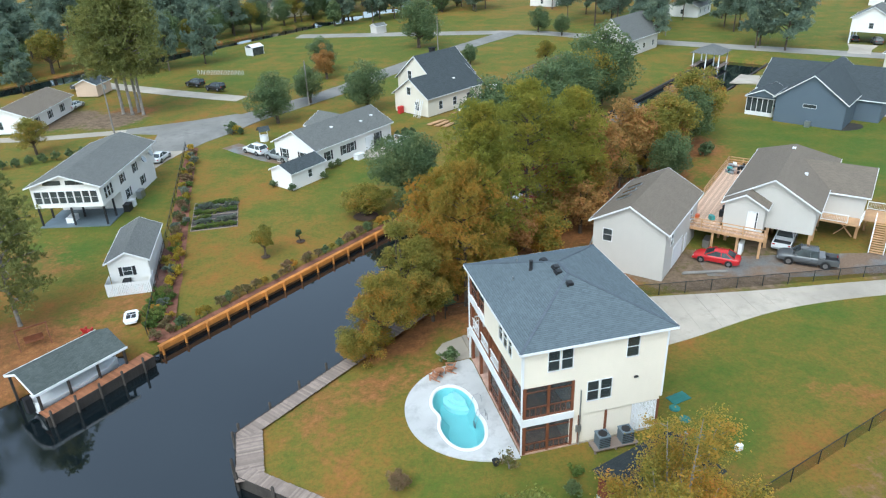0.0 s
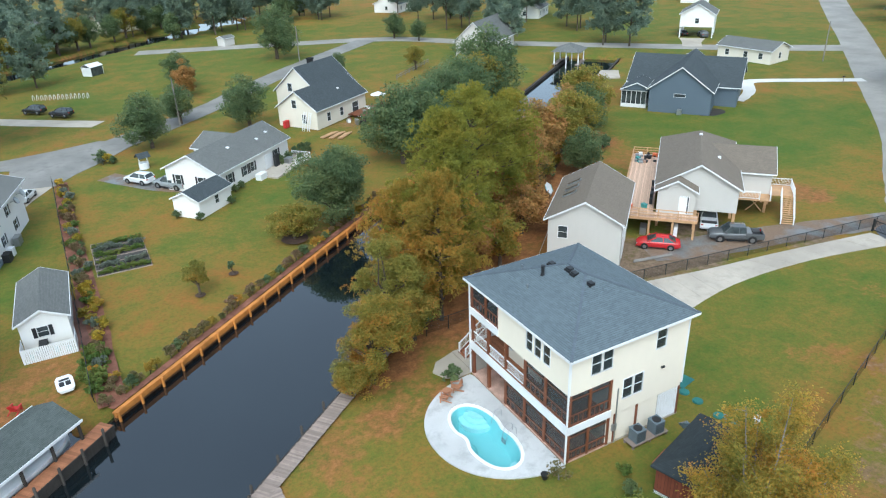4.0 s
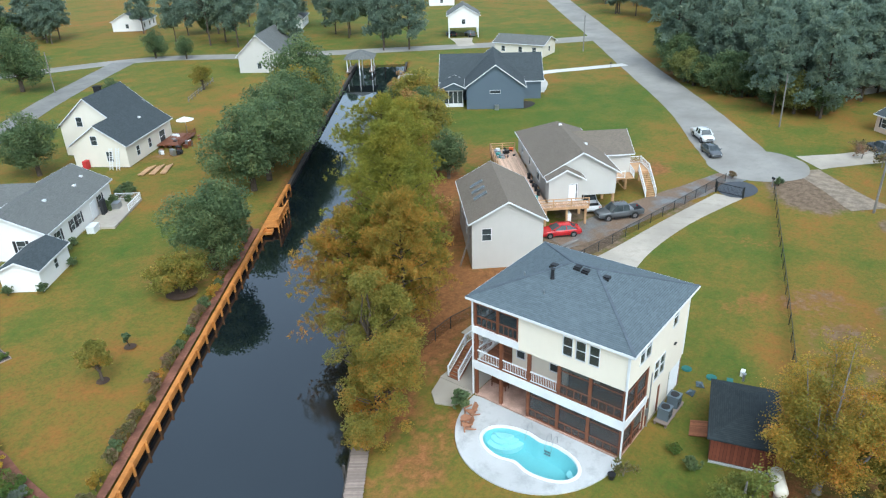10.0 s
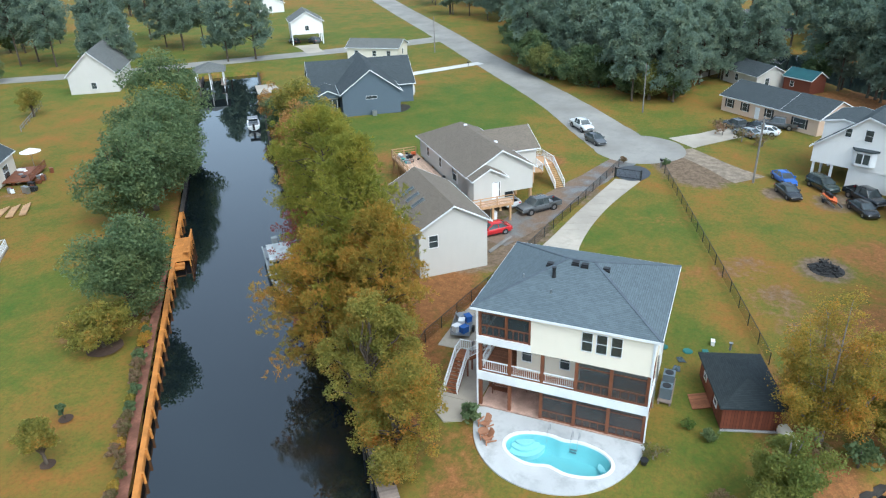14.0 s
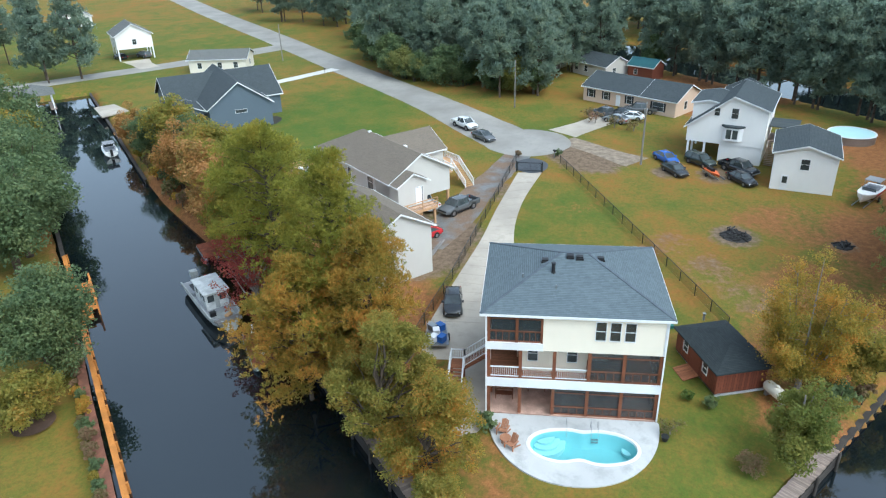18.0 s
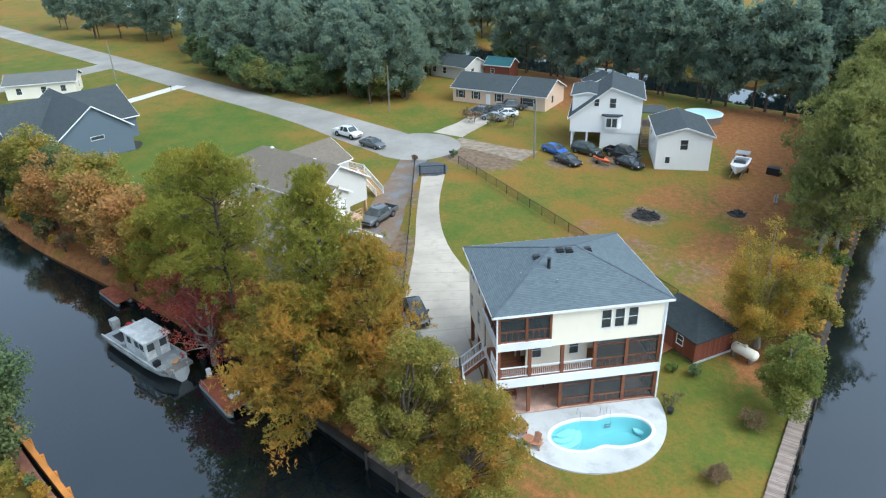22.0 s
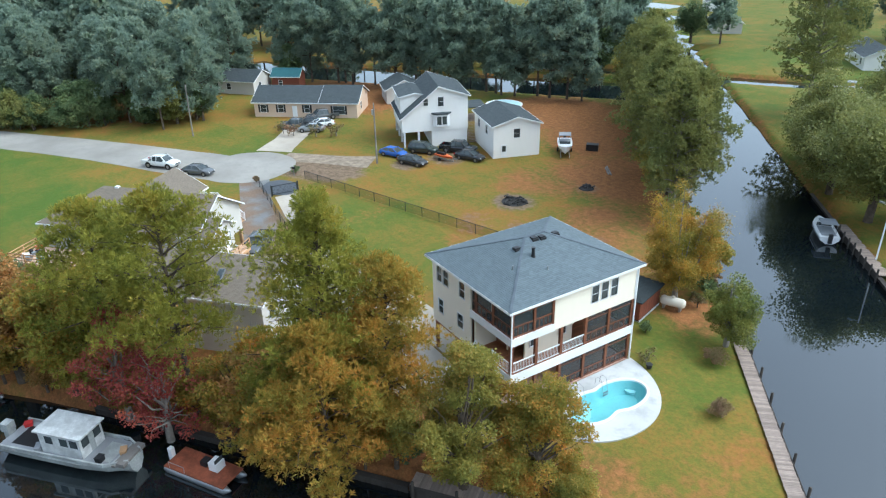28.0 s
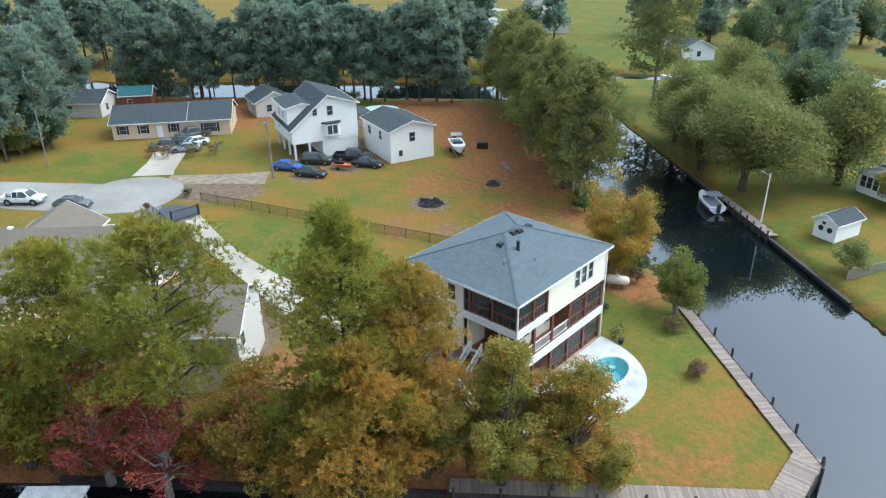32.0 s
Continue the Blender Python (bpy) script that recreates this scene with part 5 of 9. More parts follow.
part("door", Geo().box(1.6, -3.86, 0.1, 2.5, -3.8, 2.1), M_WHITE, garage)

# the raised tan house with its deck
tan = thing("house", at(58.0, 62.4, 0, 43), "raised pale grey house with brown shingle roof on timber piers", "house")
put = dict(wm=M_GSIDE, rm=M_ROOFB)
trf = block(tan, -8.0, 10.3, -3.2, 5.6, 2.5, 5.5, 2.55, over=0.45, hip_end=5.4, wins={"north": [(3, 3.4, 0.9, 1.3), (8, 3.4, 0.9, 1.3), (13, 3.2, 1.8, 2.0)], "back": [(3, 3.4, 1, 1.3)]}, **put)
block(tan, -9.8, -4.0, 1.5, 5.6, 2.5, 5.45, 1.12, over=0.35, wins={"front": [(2.55, 2.7, 0.9, 2.05)]}, **put)
put_vents(tan, trf, [(3.6, 1.2, 8.15), (-1.5, -1.0, 6.95)])
block(tan, -1.0, 6.2, -7.3, -0.3, 2.5, 5.3, 2.0, over=0.4, axis="y", wins={"front": [(1.5, 3.3, 0.9, 1.4)], "south": [(3, 3.4, 0.9, 1.3)]}, **put)
part("door", Geo().box(-9.86, 2.3, 2.62, -9.8, 3.2, 4.7), M_WHITE, tan)
for x in (-7.8, -3.5, 1, 5.4, 9.7):
    for y in (-3.0, 1.2, 5.4):
        part("pier", Geo().box(x - 0.15, y - 0.15, 0, x + 0.15, y + 0.15, 2.5), M_PINE, tan)
for x in (-0.6, 2.8, 5.8):
    part("pier", Geo().box(x - 0.15, -7.2, 0, x + 0.15, -6.9, 2.5), M_PINE, tan)
part("crawl_wall", Geo().box(-6.9, 5.2, 0, 9.9, 5.34, 2.5).box(9.9, -3, 0, 10.05, 5.2, 2.5), M_GSIDE, tan)
for y in (-6.7, -3.2):
    part("brace", Geo().beam((-1.1, y, 0.3), (-1.1, y + 1.8, 2.3), 0.12).beam((-1.1, y, 2.3), (-1.1, y + 1.8, 0.3), 0.1), M_PINE, tan)
part("porch_floor", Geo().box(-3.2, -7.3, 2.4, -1.0, -3.3, 2.55).box(-1.0, -10.1, 2.4, 2.4, -7.45, 2.55), M_PINE, tan)
for x, y in ((2.2, -9.9), (-0.8, -9.9), (2.2, -7.7)):
    part("pier", Geo().box(x - 0.1, y - 0.1, 0, x + 0.1, y + 0.1, 2.4), M_PINE, tan)
railing(tan, (2.35, -7.55, 2.55), (2.35, -10.0, 2.55), 0.95)
railing(tan, (2.35, -10.0, 2.55), (-0.95, -10.0, 2.55), 0.95)
railing(tan, (-3.1, -7.2, 2.55), (-1.0, -7.4, 2.55), 0.95)
railing(tan, (-3.1, -6.0, 2.55), (-3.1, -3.4, 2.55), 0.95)
for i in range(13):
    part("tread", Geo().box(-1.3 - i * 0.24, -9.95, 2.3 - i * 0.178, -1.02 - i * 0.24, -8.65, 2.36 - i * 0.178), M_PINE, tan)
railing(tan, (-1.0, -10.0, 2.5), (-4.2, -10.0, 0.2), 0.95)
railing(tan, (-1.0, -8.6, 2.5), (-4.2, -8.6, 0.2), 0.95)
tdeck = thing("timber_deck", at(58.0, 62.4, 0, 43), "new yellow pine deck with open rails round the house", "deck")
part("floor", Geo().box(-11.2, 5.9, 2.38, 11.5, 9.6, 2.52).box(-11.2, 1.0, 2.38, -9.9, 5.9, 2.52), M_DECKBOARD, tdeck)
for a, b in (((-11.2, 1.0), (-11.2, 9.6)), ((-11.2, 9.6), (-4, 9.6)), ((-1.5, 9.6), (11.5, 9.6)), ((11.5, 9.6), (11.5, 5.9))):
    n = max(2, int(math.dist(a, b) / 1.8))
    for i in range(n + 1):
        x, y = a[0] + (b[0] - a[0]) * i / n, a[1] + (b[1] - a[1]) * i / n
        part("post", Geo().box(x - 0.06, y - 0.06, 2.38, x + 0.06, y + 0.06, 3.5), M_PINE, tdeck)
    for z in (2.75, 3.1, 3.46):
        part("rail", Geo().beam((*a, z), (*b, z), 0.05, 0.1), M_PINE, tdeck)
for x in (-11, -7.5, -3, 1, 5, 9, 11.3):
    for y in (9.4, 6.2):
        part("pier", Geo().box(x - 0.12, y - 0.12, 0, x + 0.12, y + 0.12, 2.38), M_PINE, tdeck)
for y in (1.3, 3.6):
    part("pier", Geo().box(-11.1, y - 0.12, 0, -10.86, y + 0.12, 2.38), M_PINE, tdeck)
part("joist", Geo().box(-11.25, 1.0, 2.1, -11.18, 9.6, 2.4).box(-11.2, 9.58, 2.1, 11.5, 9.66, 2.4), M_PINE, tdeck)
rng_c = random.Random(9)


def at_tan(x, y, z=2.52, rz=0):
    return pose(58.0, 62.4, 0, 0, 0, 43) @ pose(x, y, z, 0, 0, rz)


def crate(m, sx, sy, sz, mat, label, name="storage_box", category="box", group=""):
    c = thing(name, m, label, category, group)
    part("body", Geo().box(-sx / 2, -sy / 2, 0, sx / 2, sy / 2, sz * 0.85), mat, c)
    part("lid", Geo().box(-sx / 2 - 0.02, -sy / 2 - 0.02, sz * 0.85, sx / 2 + 0.02, sy / 2 + 0.02, sz), mat, c)
    return c


for x, y, mt, lb in ((8.5, 8.8, M_TEAL, "teal plastic tub on the timber deck"), (9.6, 7.4, M_BLACK, "black grill box on the timber deck"), (10.5, 8.6, M_WHITE, "white cooler on the timber deck"), (10.6, 6.6, M_ORANGE, "orange container on the timber deck"), (9.8, 9.0, M_STEEL, "grey bin on the timber deck"), (-8.6, 7.0, M_TEAL, "blue-green tub near the deck gate"), (-9.0, 8.6, M_ORANGE, "orange container near the deck gate")):
    crate(at_tan(x, y, 2.52, rng_c.uniform(0, 90)), 0.6, 0.45, 0.5, mt, lb)
for k in range(16):
    crate(at_tan(rng_c.uniform(7.2, 11.0), rng_c.uniform(6.3, 9.2), 2.52, rng_c.uniform(0, 90)), rng_c.uniform(0.25, 0.6), rng_c.uniform(0.25, 0.5), rng_c.uniform(0.15, 0.5), rng_c.choice((M_BLACK, M_STEEL, M_TEAL, M_BRICK, M_DARK)), "small tub or pot crowded on the timber deck", group="clutter on the timber deck")
for k in range(5):
    crate(at_tan(-7.2 + 1.5 * k, 6.3, 2.52, rng_c.uniform(-8, 8)), 0.5, 0.35, rng_c.uniform(0.3, 0.8), rng_c.choice((M_BLACK, M_DARK, M_STEEL)), "dark box against the house wall on the deck", group="clutter on the timber deck")
crate(at_tan(-10.2, 6.8, 0.02), 1.6, 0.7, 0.9, M_STEEL, "grey metal cabinet under the deck", "cabinet", "cabinet")
crate(at_tan(-10.3, 3.2, 0.02), 1.2, 0.4, 1.3, M_WHITE, "pale electrical cabinet under the balcony", "cabinet", "cabinet")

# slate-blue house across the lawn
blue = thing("house", at(97.0, 102.1, 0, 36), "slate-blue house with dark gabled roofs and white trim", "house")
block(blue, -12, 6, -5.4, 5.4, 0, 4.4, 3.9, M_BSIDE, M_ROOFD, 0.45, {"front": [(4.4, 3.0, 2.0, 0.55)]})
block(blue, -4.5, 9.5, -9.3, 10.5, 0, 3.8, 3.9, M_BSIDE, M_ROOFD, 0.5, {"front": [(2.0, 1.2, 1.2, 1.4)]}, axis="y")
block(blue, -10.4, -4.2, 5.2, 10.6, 3.3, 3.5, 1.2, M_BSIDE, M_ROOFD, 0.35)
scr = part("sunroom", Geo().box(-10.0, 6.1, 0, -5.6, 10.8, 0.7).box(-10.2, 6.05, 3.1, -5.5, 11.0, 3.3), M_WHITE, blue)
for i in range(6):
    part("mullion", Geo().box(-10.0, 6.2 + i * 0.9, 0.7, -9.9, 6.3 + i * 0.9, 3.1), M_WHITE, scr)
part("pane", Geo().box(-9.97, 6.2, 0.7, -9.95, 10.7, 3.1), M_GLASS, scr)
crate(blue.matrix_world @ at(-12.6, -0.3), 0.9, 0.8, 0.9, M_STEEL, "grey air conditioner behind the blue house", "air_conditioner", "air conditioner")

# ranch house and its shed
BLK = M_BLACK
ranch = thing("house", at(10.6, 111.2, -0.4, 39.5), "low white ranch house with grey shingle roof and black shutters", "house")
rf = block(ranch, -9.4, 8.1, -4.6, 4.6, 0, 3.4, 2.2, M_WSIDE, M_ROOFG, 0.4, {"south": [(2.0, 1.1, 1.0, 1.4, BLK), (5.6, 1.1, 0.9, 1.4, BLK), (7.4, 1.1, 0.9, 1.4, BLK), (13.6, 1.1, 1.0, 1.4, BLK)], "front": [(1.6, 1.1, 1.0, 1.4, BLK), (5.6, 1.1, 1.0, 1.4, BLK)]})
put_vents(ranch, rf, [(-3, -1.8, 4.9), (3, -2.6, 4.5), (6, -2.2, 4.7)])
block(ranch, 0.4, 7.6, 2.0, 7.6, 0, 3.1, 1.5, M_WSIDE, M_ROOFG, 0.4, {"front": [(2, 1.1, 1, 1.3)]}, axis="y")
part("sliding_door", Geo().box(1.6, -4.7, 0.3, 3.4, -4.61, 2.4), M_WHITE, ranch)
rp = thing("patio", at(10.6, 111.2, -0.4, 39.5), "pale patio with white rail and garden furniture", "patio")
part("slab", Geo().box(-1.0, -8.4, 0, 8.6, -4.8, 0.25), M_CONCRETE, rp)
railing(rp, (4.2, -8.3, 0.25), (8.5, -8.3, 0.25), 0.9)
railing(rp, (8.5, -8.3, 0.25), (8.5, -4.9, 0.25), 0.9)
crate(ranch.matrix_world @ at(-1.6, -6.0), 1.6, 1.0, 0.9, M_WHITE, "white box planter beside the ranch house", "planter", "planter")
crate(ranch.matrix_world @ at(5.5, -6.2, 0.25), 1.2, 0.9, 0.8, M_STEEL, "grey patio table beside the ranch house", "patio_table", "table")
crate(ranch.matrix_world @ at(3.6, -5.3, 0.25), 1.0, 0.4, 1.9, M_DARK, "dark closed umbrella stand on the patio", "patio_umbrella", "umbrella")
rshed = thing("shed", at(3.3, 98.5, -0.4, 40), "small white shed with dark shingle roof", "shed")
block(rshed, -3.3, 3.3, -2.1, 2.1, 0, 2.5, 0.95, M_WSIDE, M_ROOFD, 0.25, {"south": [(3.2, 1.0, 0.75, 1.1)]})
well = thing("wishing_well", at(-1.2, 121.0, -0.4, 20), "small white wishing well with a pitched roof", "wishing well")
part("base", Geo().tube([(0, 0, 0), (0, 0, 1.0)], 0.75, 12), M_WHITE, well)
part("post", Geo().box(-0.7, -0.06, 1.0, -0.6, 0.06, 2.2), M_WHITE, well)
part("post", Geo().box(0.6, -0.06, 1.0, 0.7, 0.06, 2.2), M_WHITE, well)
part("roof", Geo().slab([(-1, -0.8, 1.9), (1, -0.8, 1.9), (1, 0, 2.6), (-1, 0, 2.6)], 0.08).slab([(1, 0.8, 1.9), (-1, 0.8, 1.9), (-1, 0, 2.6), (1, 0, 2.6)], 0.08), M_ROOFD, well)

# ivory house beyond the ranch
cream = thing("house", at(33.2, 132.6, -0.3, 33), "ivory two-gabled house with charcoal roof and brick chimney", "house")
rf = block(cream, -7.8, 7.8, -4.4, 4.4, 0, 3.6, 3.0, M_CSIDE, M_ROOFD, 0.4, {"front": [(5.4, 0.9, 1.0, 1.6), (3.4, 3.6, 1.0, 1.4)], "south": [(3, 0.9, 1, 1.5), (7, 0.9, 1, 1.5), (11, 0.4, 2, 2)]})
rf2 = block(cream, -2.0, 9.5, -0.8, 9.4, 0, 5.0, 4.4, M_CSIDE, M_ROOFD, 0.4, {"front": [(3.0, 4.9, 1.0, 1.5)], "north": [(3, 1, 1, 1.5)]})
put_vents(cream, rf, [(2.0, -2.2, 5.3)])
part("chimney", Geo().box(3.2, 4.4, 6, 4.0, 5.4, 10.2).box(3.1, 4.3, 10.0, 4.1, 5.5, 10.2), M_BLACK, cream)
part("porch_deck", Geo().box(1.5, -8.5, 0.5, 8.5, -4.5, 0.65), M_CEDAR, cream)
railing(cream, (1.6, -8.4, 0.65), (8.4, -8.4, 0.65), 0.9, mat=M_CEDAR)
um = thing("patio_umbrella", cream.matrix_world @ at(9.4, -6.4, 0.65), "cream patio umbrella open over the deck", "umbrella")
part("pole", Geo().tube([(0, 0, -0.65), (0, 0, 2.4)], 0.04, 6), M_STEEL, um)
part("canopy", Geo().add([(0, 0, 2.7)] + [(1.6 * math.cos(k * math.pi / 4), 1.6 * math.sin(k * math.pi / 4), 2.1) for k in range(8)], [(0, k + 1, (k + 1) % 8 + 1) for k in range(8)]), M_WHITE, um)
for k in range(2):
    lad = thing("ladder", cream.matrix_world @ at(-8.4, -3.2 + 1.1 * k, 0, 0), "pale extension ladder leaning on the gable", "ladder", "leaning ladders")
    part("stile", Geo().beam((-0.8, -0.25, 0), (0.3, -0.25, 3.2), 0.08).beam((-0.8, 0.25, 0), (0.3, 0.25, 3.2), 0.08), M_WHITE, lad)
    for j in range(9):
        part("rung", Geo().box(-0.8 + j * 0.12, -0.25, 0.3 + j * 0.34, -0.74 + j * 0.12, 0.25, 0.36 + j * 0.34), M_WHITE, lad)
crate(cream.matrix_world @ at(-8.6, 2.2), 1.1, 0.6, 1.3, M_RED, "red steel tool chest by the gable", "tool_chest", "tool chest")
for k in range(26):
    crate(cream.matrix_world @ at(rng_c.uniform(-2, 7), rng_c.uniform(-7, -5) if k % 2 else rng_c.uniform(-9.8, -8.8), 0, rng_c.uniform(0, 90)), rng_c.uniform(0.5, 1.2), 0.5, rng_c.uniform(0.4, 1.0), rng_c.choice((M_BLACK, M_STEEL, M_WHITE, M_CEDAR)), "yard clutter box by the ivory house", group="yard clutter")
for k in range(3):
    lb = thing("lumber_stack", cream.matrix_world @ at(-9.5 + k * 0.4, -8.5 - k * 1.4, 0, 5 * k), "stack of pale timber lying on the grass", "timber", "timber stacks")
    for j in range(4):
        part("plank", Geo().box(-2.2, j * 0.22, 0.05, 2.2 - 0.3 * j, j * 0.22 + 0.18, 0.2), M_PINE, lb)

# raised white house with the glazed porch
wc = thing("house", at(-23.8, 100.2, -0.4, 76), "raised white house with grey roof, glazed porch and open ground floor", "house")
rf = block(wc, -9.2, 8.8, -4.4, 4.4, 2.7, 5.6, 1.45, M_WSIDE, M_ROOFG, 0.5, {"south": [(1.0 + 0.85 * i, 3.3, 0.7, 1.5) for i in range(3)] + [(6.2, 3.5, 0.8, 1.2, BLK), (10.5, 3.5, 0.8, 1.2, BLK)],
           "front": [(0.35 + 1.02 * i, 3.3, 0.86, 1.6) for i in range(8)]})
block(wc, -3.6, 8.6, -4.2, 4.2, 0, 2.65, 0.02, M_WSIDE, M_WHITE, 0.0, {"south": [(1.8, 0.9, 0.9, 1.2, BLK), (7.0, 0.9, 0.9, 1.2, BLK)]})
for x in (-8.9, -6.2):
    for y in (-4.2, 0, 4.2):
        part("post", Geo().box(x - 0.1, y - 0.1, 0, x + 0.1, y + 0.1, 2.7), M_DARK, wc)
part("gable_glazing", Geo().box(-9.24, -2.6, 5.75, -9.2, -0.3, 6.35).box(-9.24, 0.3, 5.75, -9.2, 2.6, 6.35), M_GLASS, wc)
part("patio", Geo().box(-9.4, -4.6, 0, -3.6, 4.4, 0.12), M_AC, wc)
crate(wc.matrix_world @ at(-2.6, -5.0), 0.8, 0.7, 1.0, M_WHITE, "white air conditioner beside the raised house", "air_conditioner", "air conditioner")
crate(wc.matrix_world @ at(-4.2, -5.0), 1.2, 0.8, 1.0, M_BLACK, "covered black grill by the porch", "grill", "grill")
crate(wc.matrix_world @ at(0.6, -4.9), 1.4, 0.7, 1.1, M_STEEL, "grey bin by the raised house wall", "bin", "bin")
crate(wc.matrix_world @ at(-7.5, 1.0, 0.12), 1.6, 0.9, 0.75, M_WHITE, "white patio table under the porch", "patio_table", "table")
for x, y, z in ((3.5, -4.9, 4.6), (6.3, -4.9, 4.6)):
    dish = thing("satellite_dish", wc.matrix_world @ at(x, y, z), "pale satellite dish on the house wall", "satellite dish", "dishes on the wall")
    part("bowl", Geo().tube([(0, -0.3, 0.1), (0, -0.1, 0), (0, 0.0, -0.02)], [0.5, 0.35, 0.08], 14), M_STEEL, dish, smooth=True)
    part("bracket", Geo().beam((0, 0, 0), (0, 0.5, -0.1), 0.06), M_STEEL, dish)

wshed = thing("shed", at(-16.3, 76.6, -0.4, 88), "long white shed with grey roof and picket fence", "shed")
block(wshed, -4.6, 4.6, -2.05, 2.05, 0, 2.9, 1.0, M_WSIDE, M_ROOFG, 0.3, {"front": [(1.4, 1.2, 0.9, 1.0, BLK)]})
fe = thing("picket_fence", at(-16.3, 76.6, -0.4, 88), "white board fence closing the shed's yard", "fence")
for i in range(26):
    part("picket", Geo().box(-6.9, -2.3 + i * 0.17, 0, -6.86, -2.16 + i * 0.17, 1.45), M_WHITE, fe)
for i in range(13):
    for y in (-2.34, 2.1):
        part("picket", Geo().box(-6.86 + i * 0.17, y, 0, -6.73 + i * 0.17, y + 0.04, 1.45), M_WHITE, fe)
crate(wshed.matrix_world @ at(-5.4, 0.4), 1.6, 0.7, 0.9, M_DARK, "dark potting bench with plants in the yard", "potting_bench", "bench")
for i in range(7):
    shrub_spot = wshed.matrix_world @ at(-6.3 + 0.2 * (i % 3), -1.6 + i * 0.5, 0.0)
    crate(shrub_spot, 0.35, 0.35, 0.45, rng_c.choice((M_BRICK, M_BLACK, M_TEAL)), "small plant pot in the shed yard", "plant_pot", "pot", "pots in the yard")
wb = thing("paddle_boat", at(-15.6, 64.4, -0.4, 95), "small white paddle boat lying on the lawn", "boat")
part("hull", Geo().loft([[(x, y * w, z) for y, z in ((-0.6, 0.1), (-0.7, 0.35), (0.7, 0.35), (0.6, 0.1))] for x, w in ((-1.2, 0.8), (-0.9, 1.0), (0.7, 1.0), (1.2, 0.7))]), M_WHITE, wb, smooth=True)
part("seat", Geo().box(-0.5, -0.45, 0.352, 0.2, -0.05, 0.38).box(-0.5, 0.05, 0.352, 0.2, 0.45, 0.38), M_BLACK, wb)
part("console", Geo().box(0.35, -0.4, 0.352, 0.6, 0.4, 0.4), M_BLACK, wb)

# boathouse with its walkway
bh = thing("boathouse", at(-19.2, 55.2, 0, 40.5) @ Matrix.Scale(0.92, 4), "open boathouse with sagging grey shingle roof on posts", "boathouse")
part("roof", Geo().slab([(-4.4, -2.7, 1.7), (4.4, -2.7, 1.7), (4.4, 0, 2.9), (-4.4, 0, 2.9)], 0.14).slab([(4.4, 2.7, 1.7), (-4.4, 2.7, 1.7), (-4.4, 0, 2.9), (4.4, 0, 2.9)], 0.14), shingles("mossy_grey_shingles", (0.05, 0.06, 0.056), (0.115, 0.13, 0.122), stain=0.35), bh)
part("fascia", Geo().box(-4.45, -2.76, 1.5, 4.45, -2.7, 1.74).box(-4.45, 2.7, 1.5, 4.45, 2.76, 1.74), M_WHITE, bh)
part("gable_trim", Geo().beam((-4.43, -2.7, 1.6), (-4.43, 0, 2.8), 0.06, 0.22).beam((-4.43, 2.7, 1.6), (-4.43, 0, 2.8), 0.06, 0.22), M_WHITE, bh)
for x in (-4.1, -1.4, 1.4, 4.1):
    for y in (-2.5, 2.5):
        part("post", Geo().box(x - 0.1, y - 0.1, -2, x + 0.1, y + 0.1, 1.6), M_PILE, bh)
bt = thing("motorboat", at(-18.7, 54.4, -1.0, 40.5) @ Matrix.Scale(1.15, 4), "grey motorboat on the lift under the boathouse roof", "boat")
hull_s = [(-3.2, 0.9), (-2.0, 1.0), (0.5, 1.0), (2.2, 0.75), (3.3, 0.1)]
part("hull", Geo().loft([[(x, y * w, z) for y, z in ((-0.25, 0.0), (-0.95, 0.65), (-1.0, 1.0), (1.0, 1.0), (0.95, 0.65), (0.25, 0.0))] for x, w in hull_s]), M_WHITE, bt, smooth=True)
part("outboard", Geo().box(-3.7, -0.25, 0.3, -3.25, 0.25, 1.5), M_BLACK, bt)
boardwalk(-20.0, 49.8, -12.6, 56.4, 1.3, "red-brown walkway with dark piles along the boathouse", 2.1, -0.15, M_REDBOARD)
adirondack(at(-19.2, 62.9, -0.4, 150), "red wooden adirondack chair on the lawn by the boathouse", M_RED, "")
sw = thing("swing_frame", at(-23.8, 62.2, -0.4, 20), "red-brown timber swing frame with bench", "swing")
part("beam", Geo().beam((-1.4, 0, 2.0), (1.4, 0, 2.0), 0.12), M_CEDAR, sw)
for s in (-1.3, 1.3):
    part("leg", Geo().beam((s, -0.6, 0), (s, 0, 2.0), 0.1), M_CEDAR, sw)
    part("leg", Geo().beam((s, 0.6, 0), (s, 0, 2.0), 0.1), M_CEDAR, sw)
part("seat", Geo().box(-0.8, -0.25, 0.5, 0.8, 0.25, 0.56).box(-0.8, 0.2, 0.56, 0.8, 0.26, 1.0), M_CEDAR, sw)

nwh = thing("house", at(-45.5, 150.5, -0.2, 77), "low white house with brown-grey roof and shutters", "house")
block(nwh, -8.5, 8.5, -4.6, 4.6, 0, 3.0, 1.7, M_WSIDE, M_ROOFB, 0.45, {"south": [(2, 0.9, 1, 1.4, BLK), (7, 0.9, 1, 1.4, BLK), (12, 0.9, 1, 1.4, BLK)], "front": [(3, 0.9, 1, 1.4)]})
nws = thing("shed", at(-37.5, 172.0, -0.2, 70), "brick-red shed with dark roof", "shed")
block(nws, -3, 3, -2.5, 2.5, 0, 2.6, 1.1, M_PSIDE, M_ROOFD, 0.3)

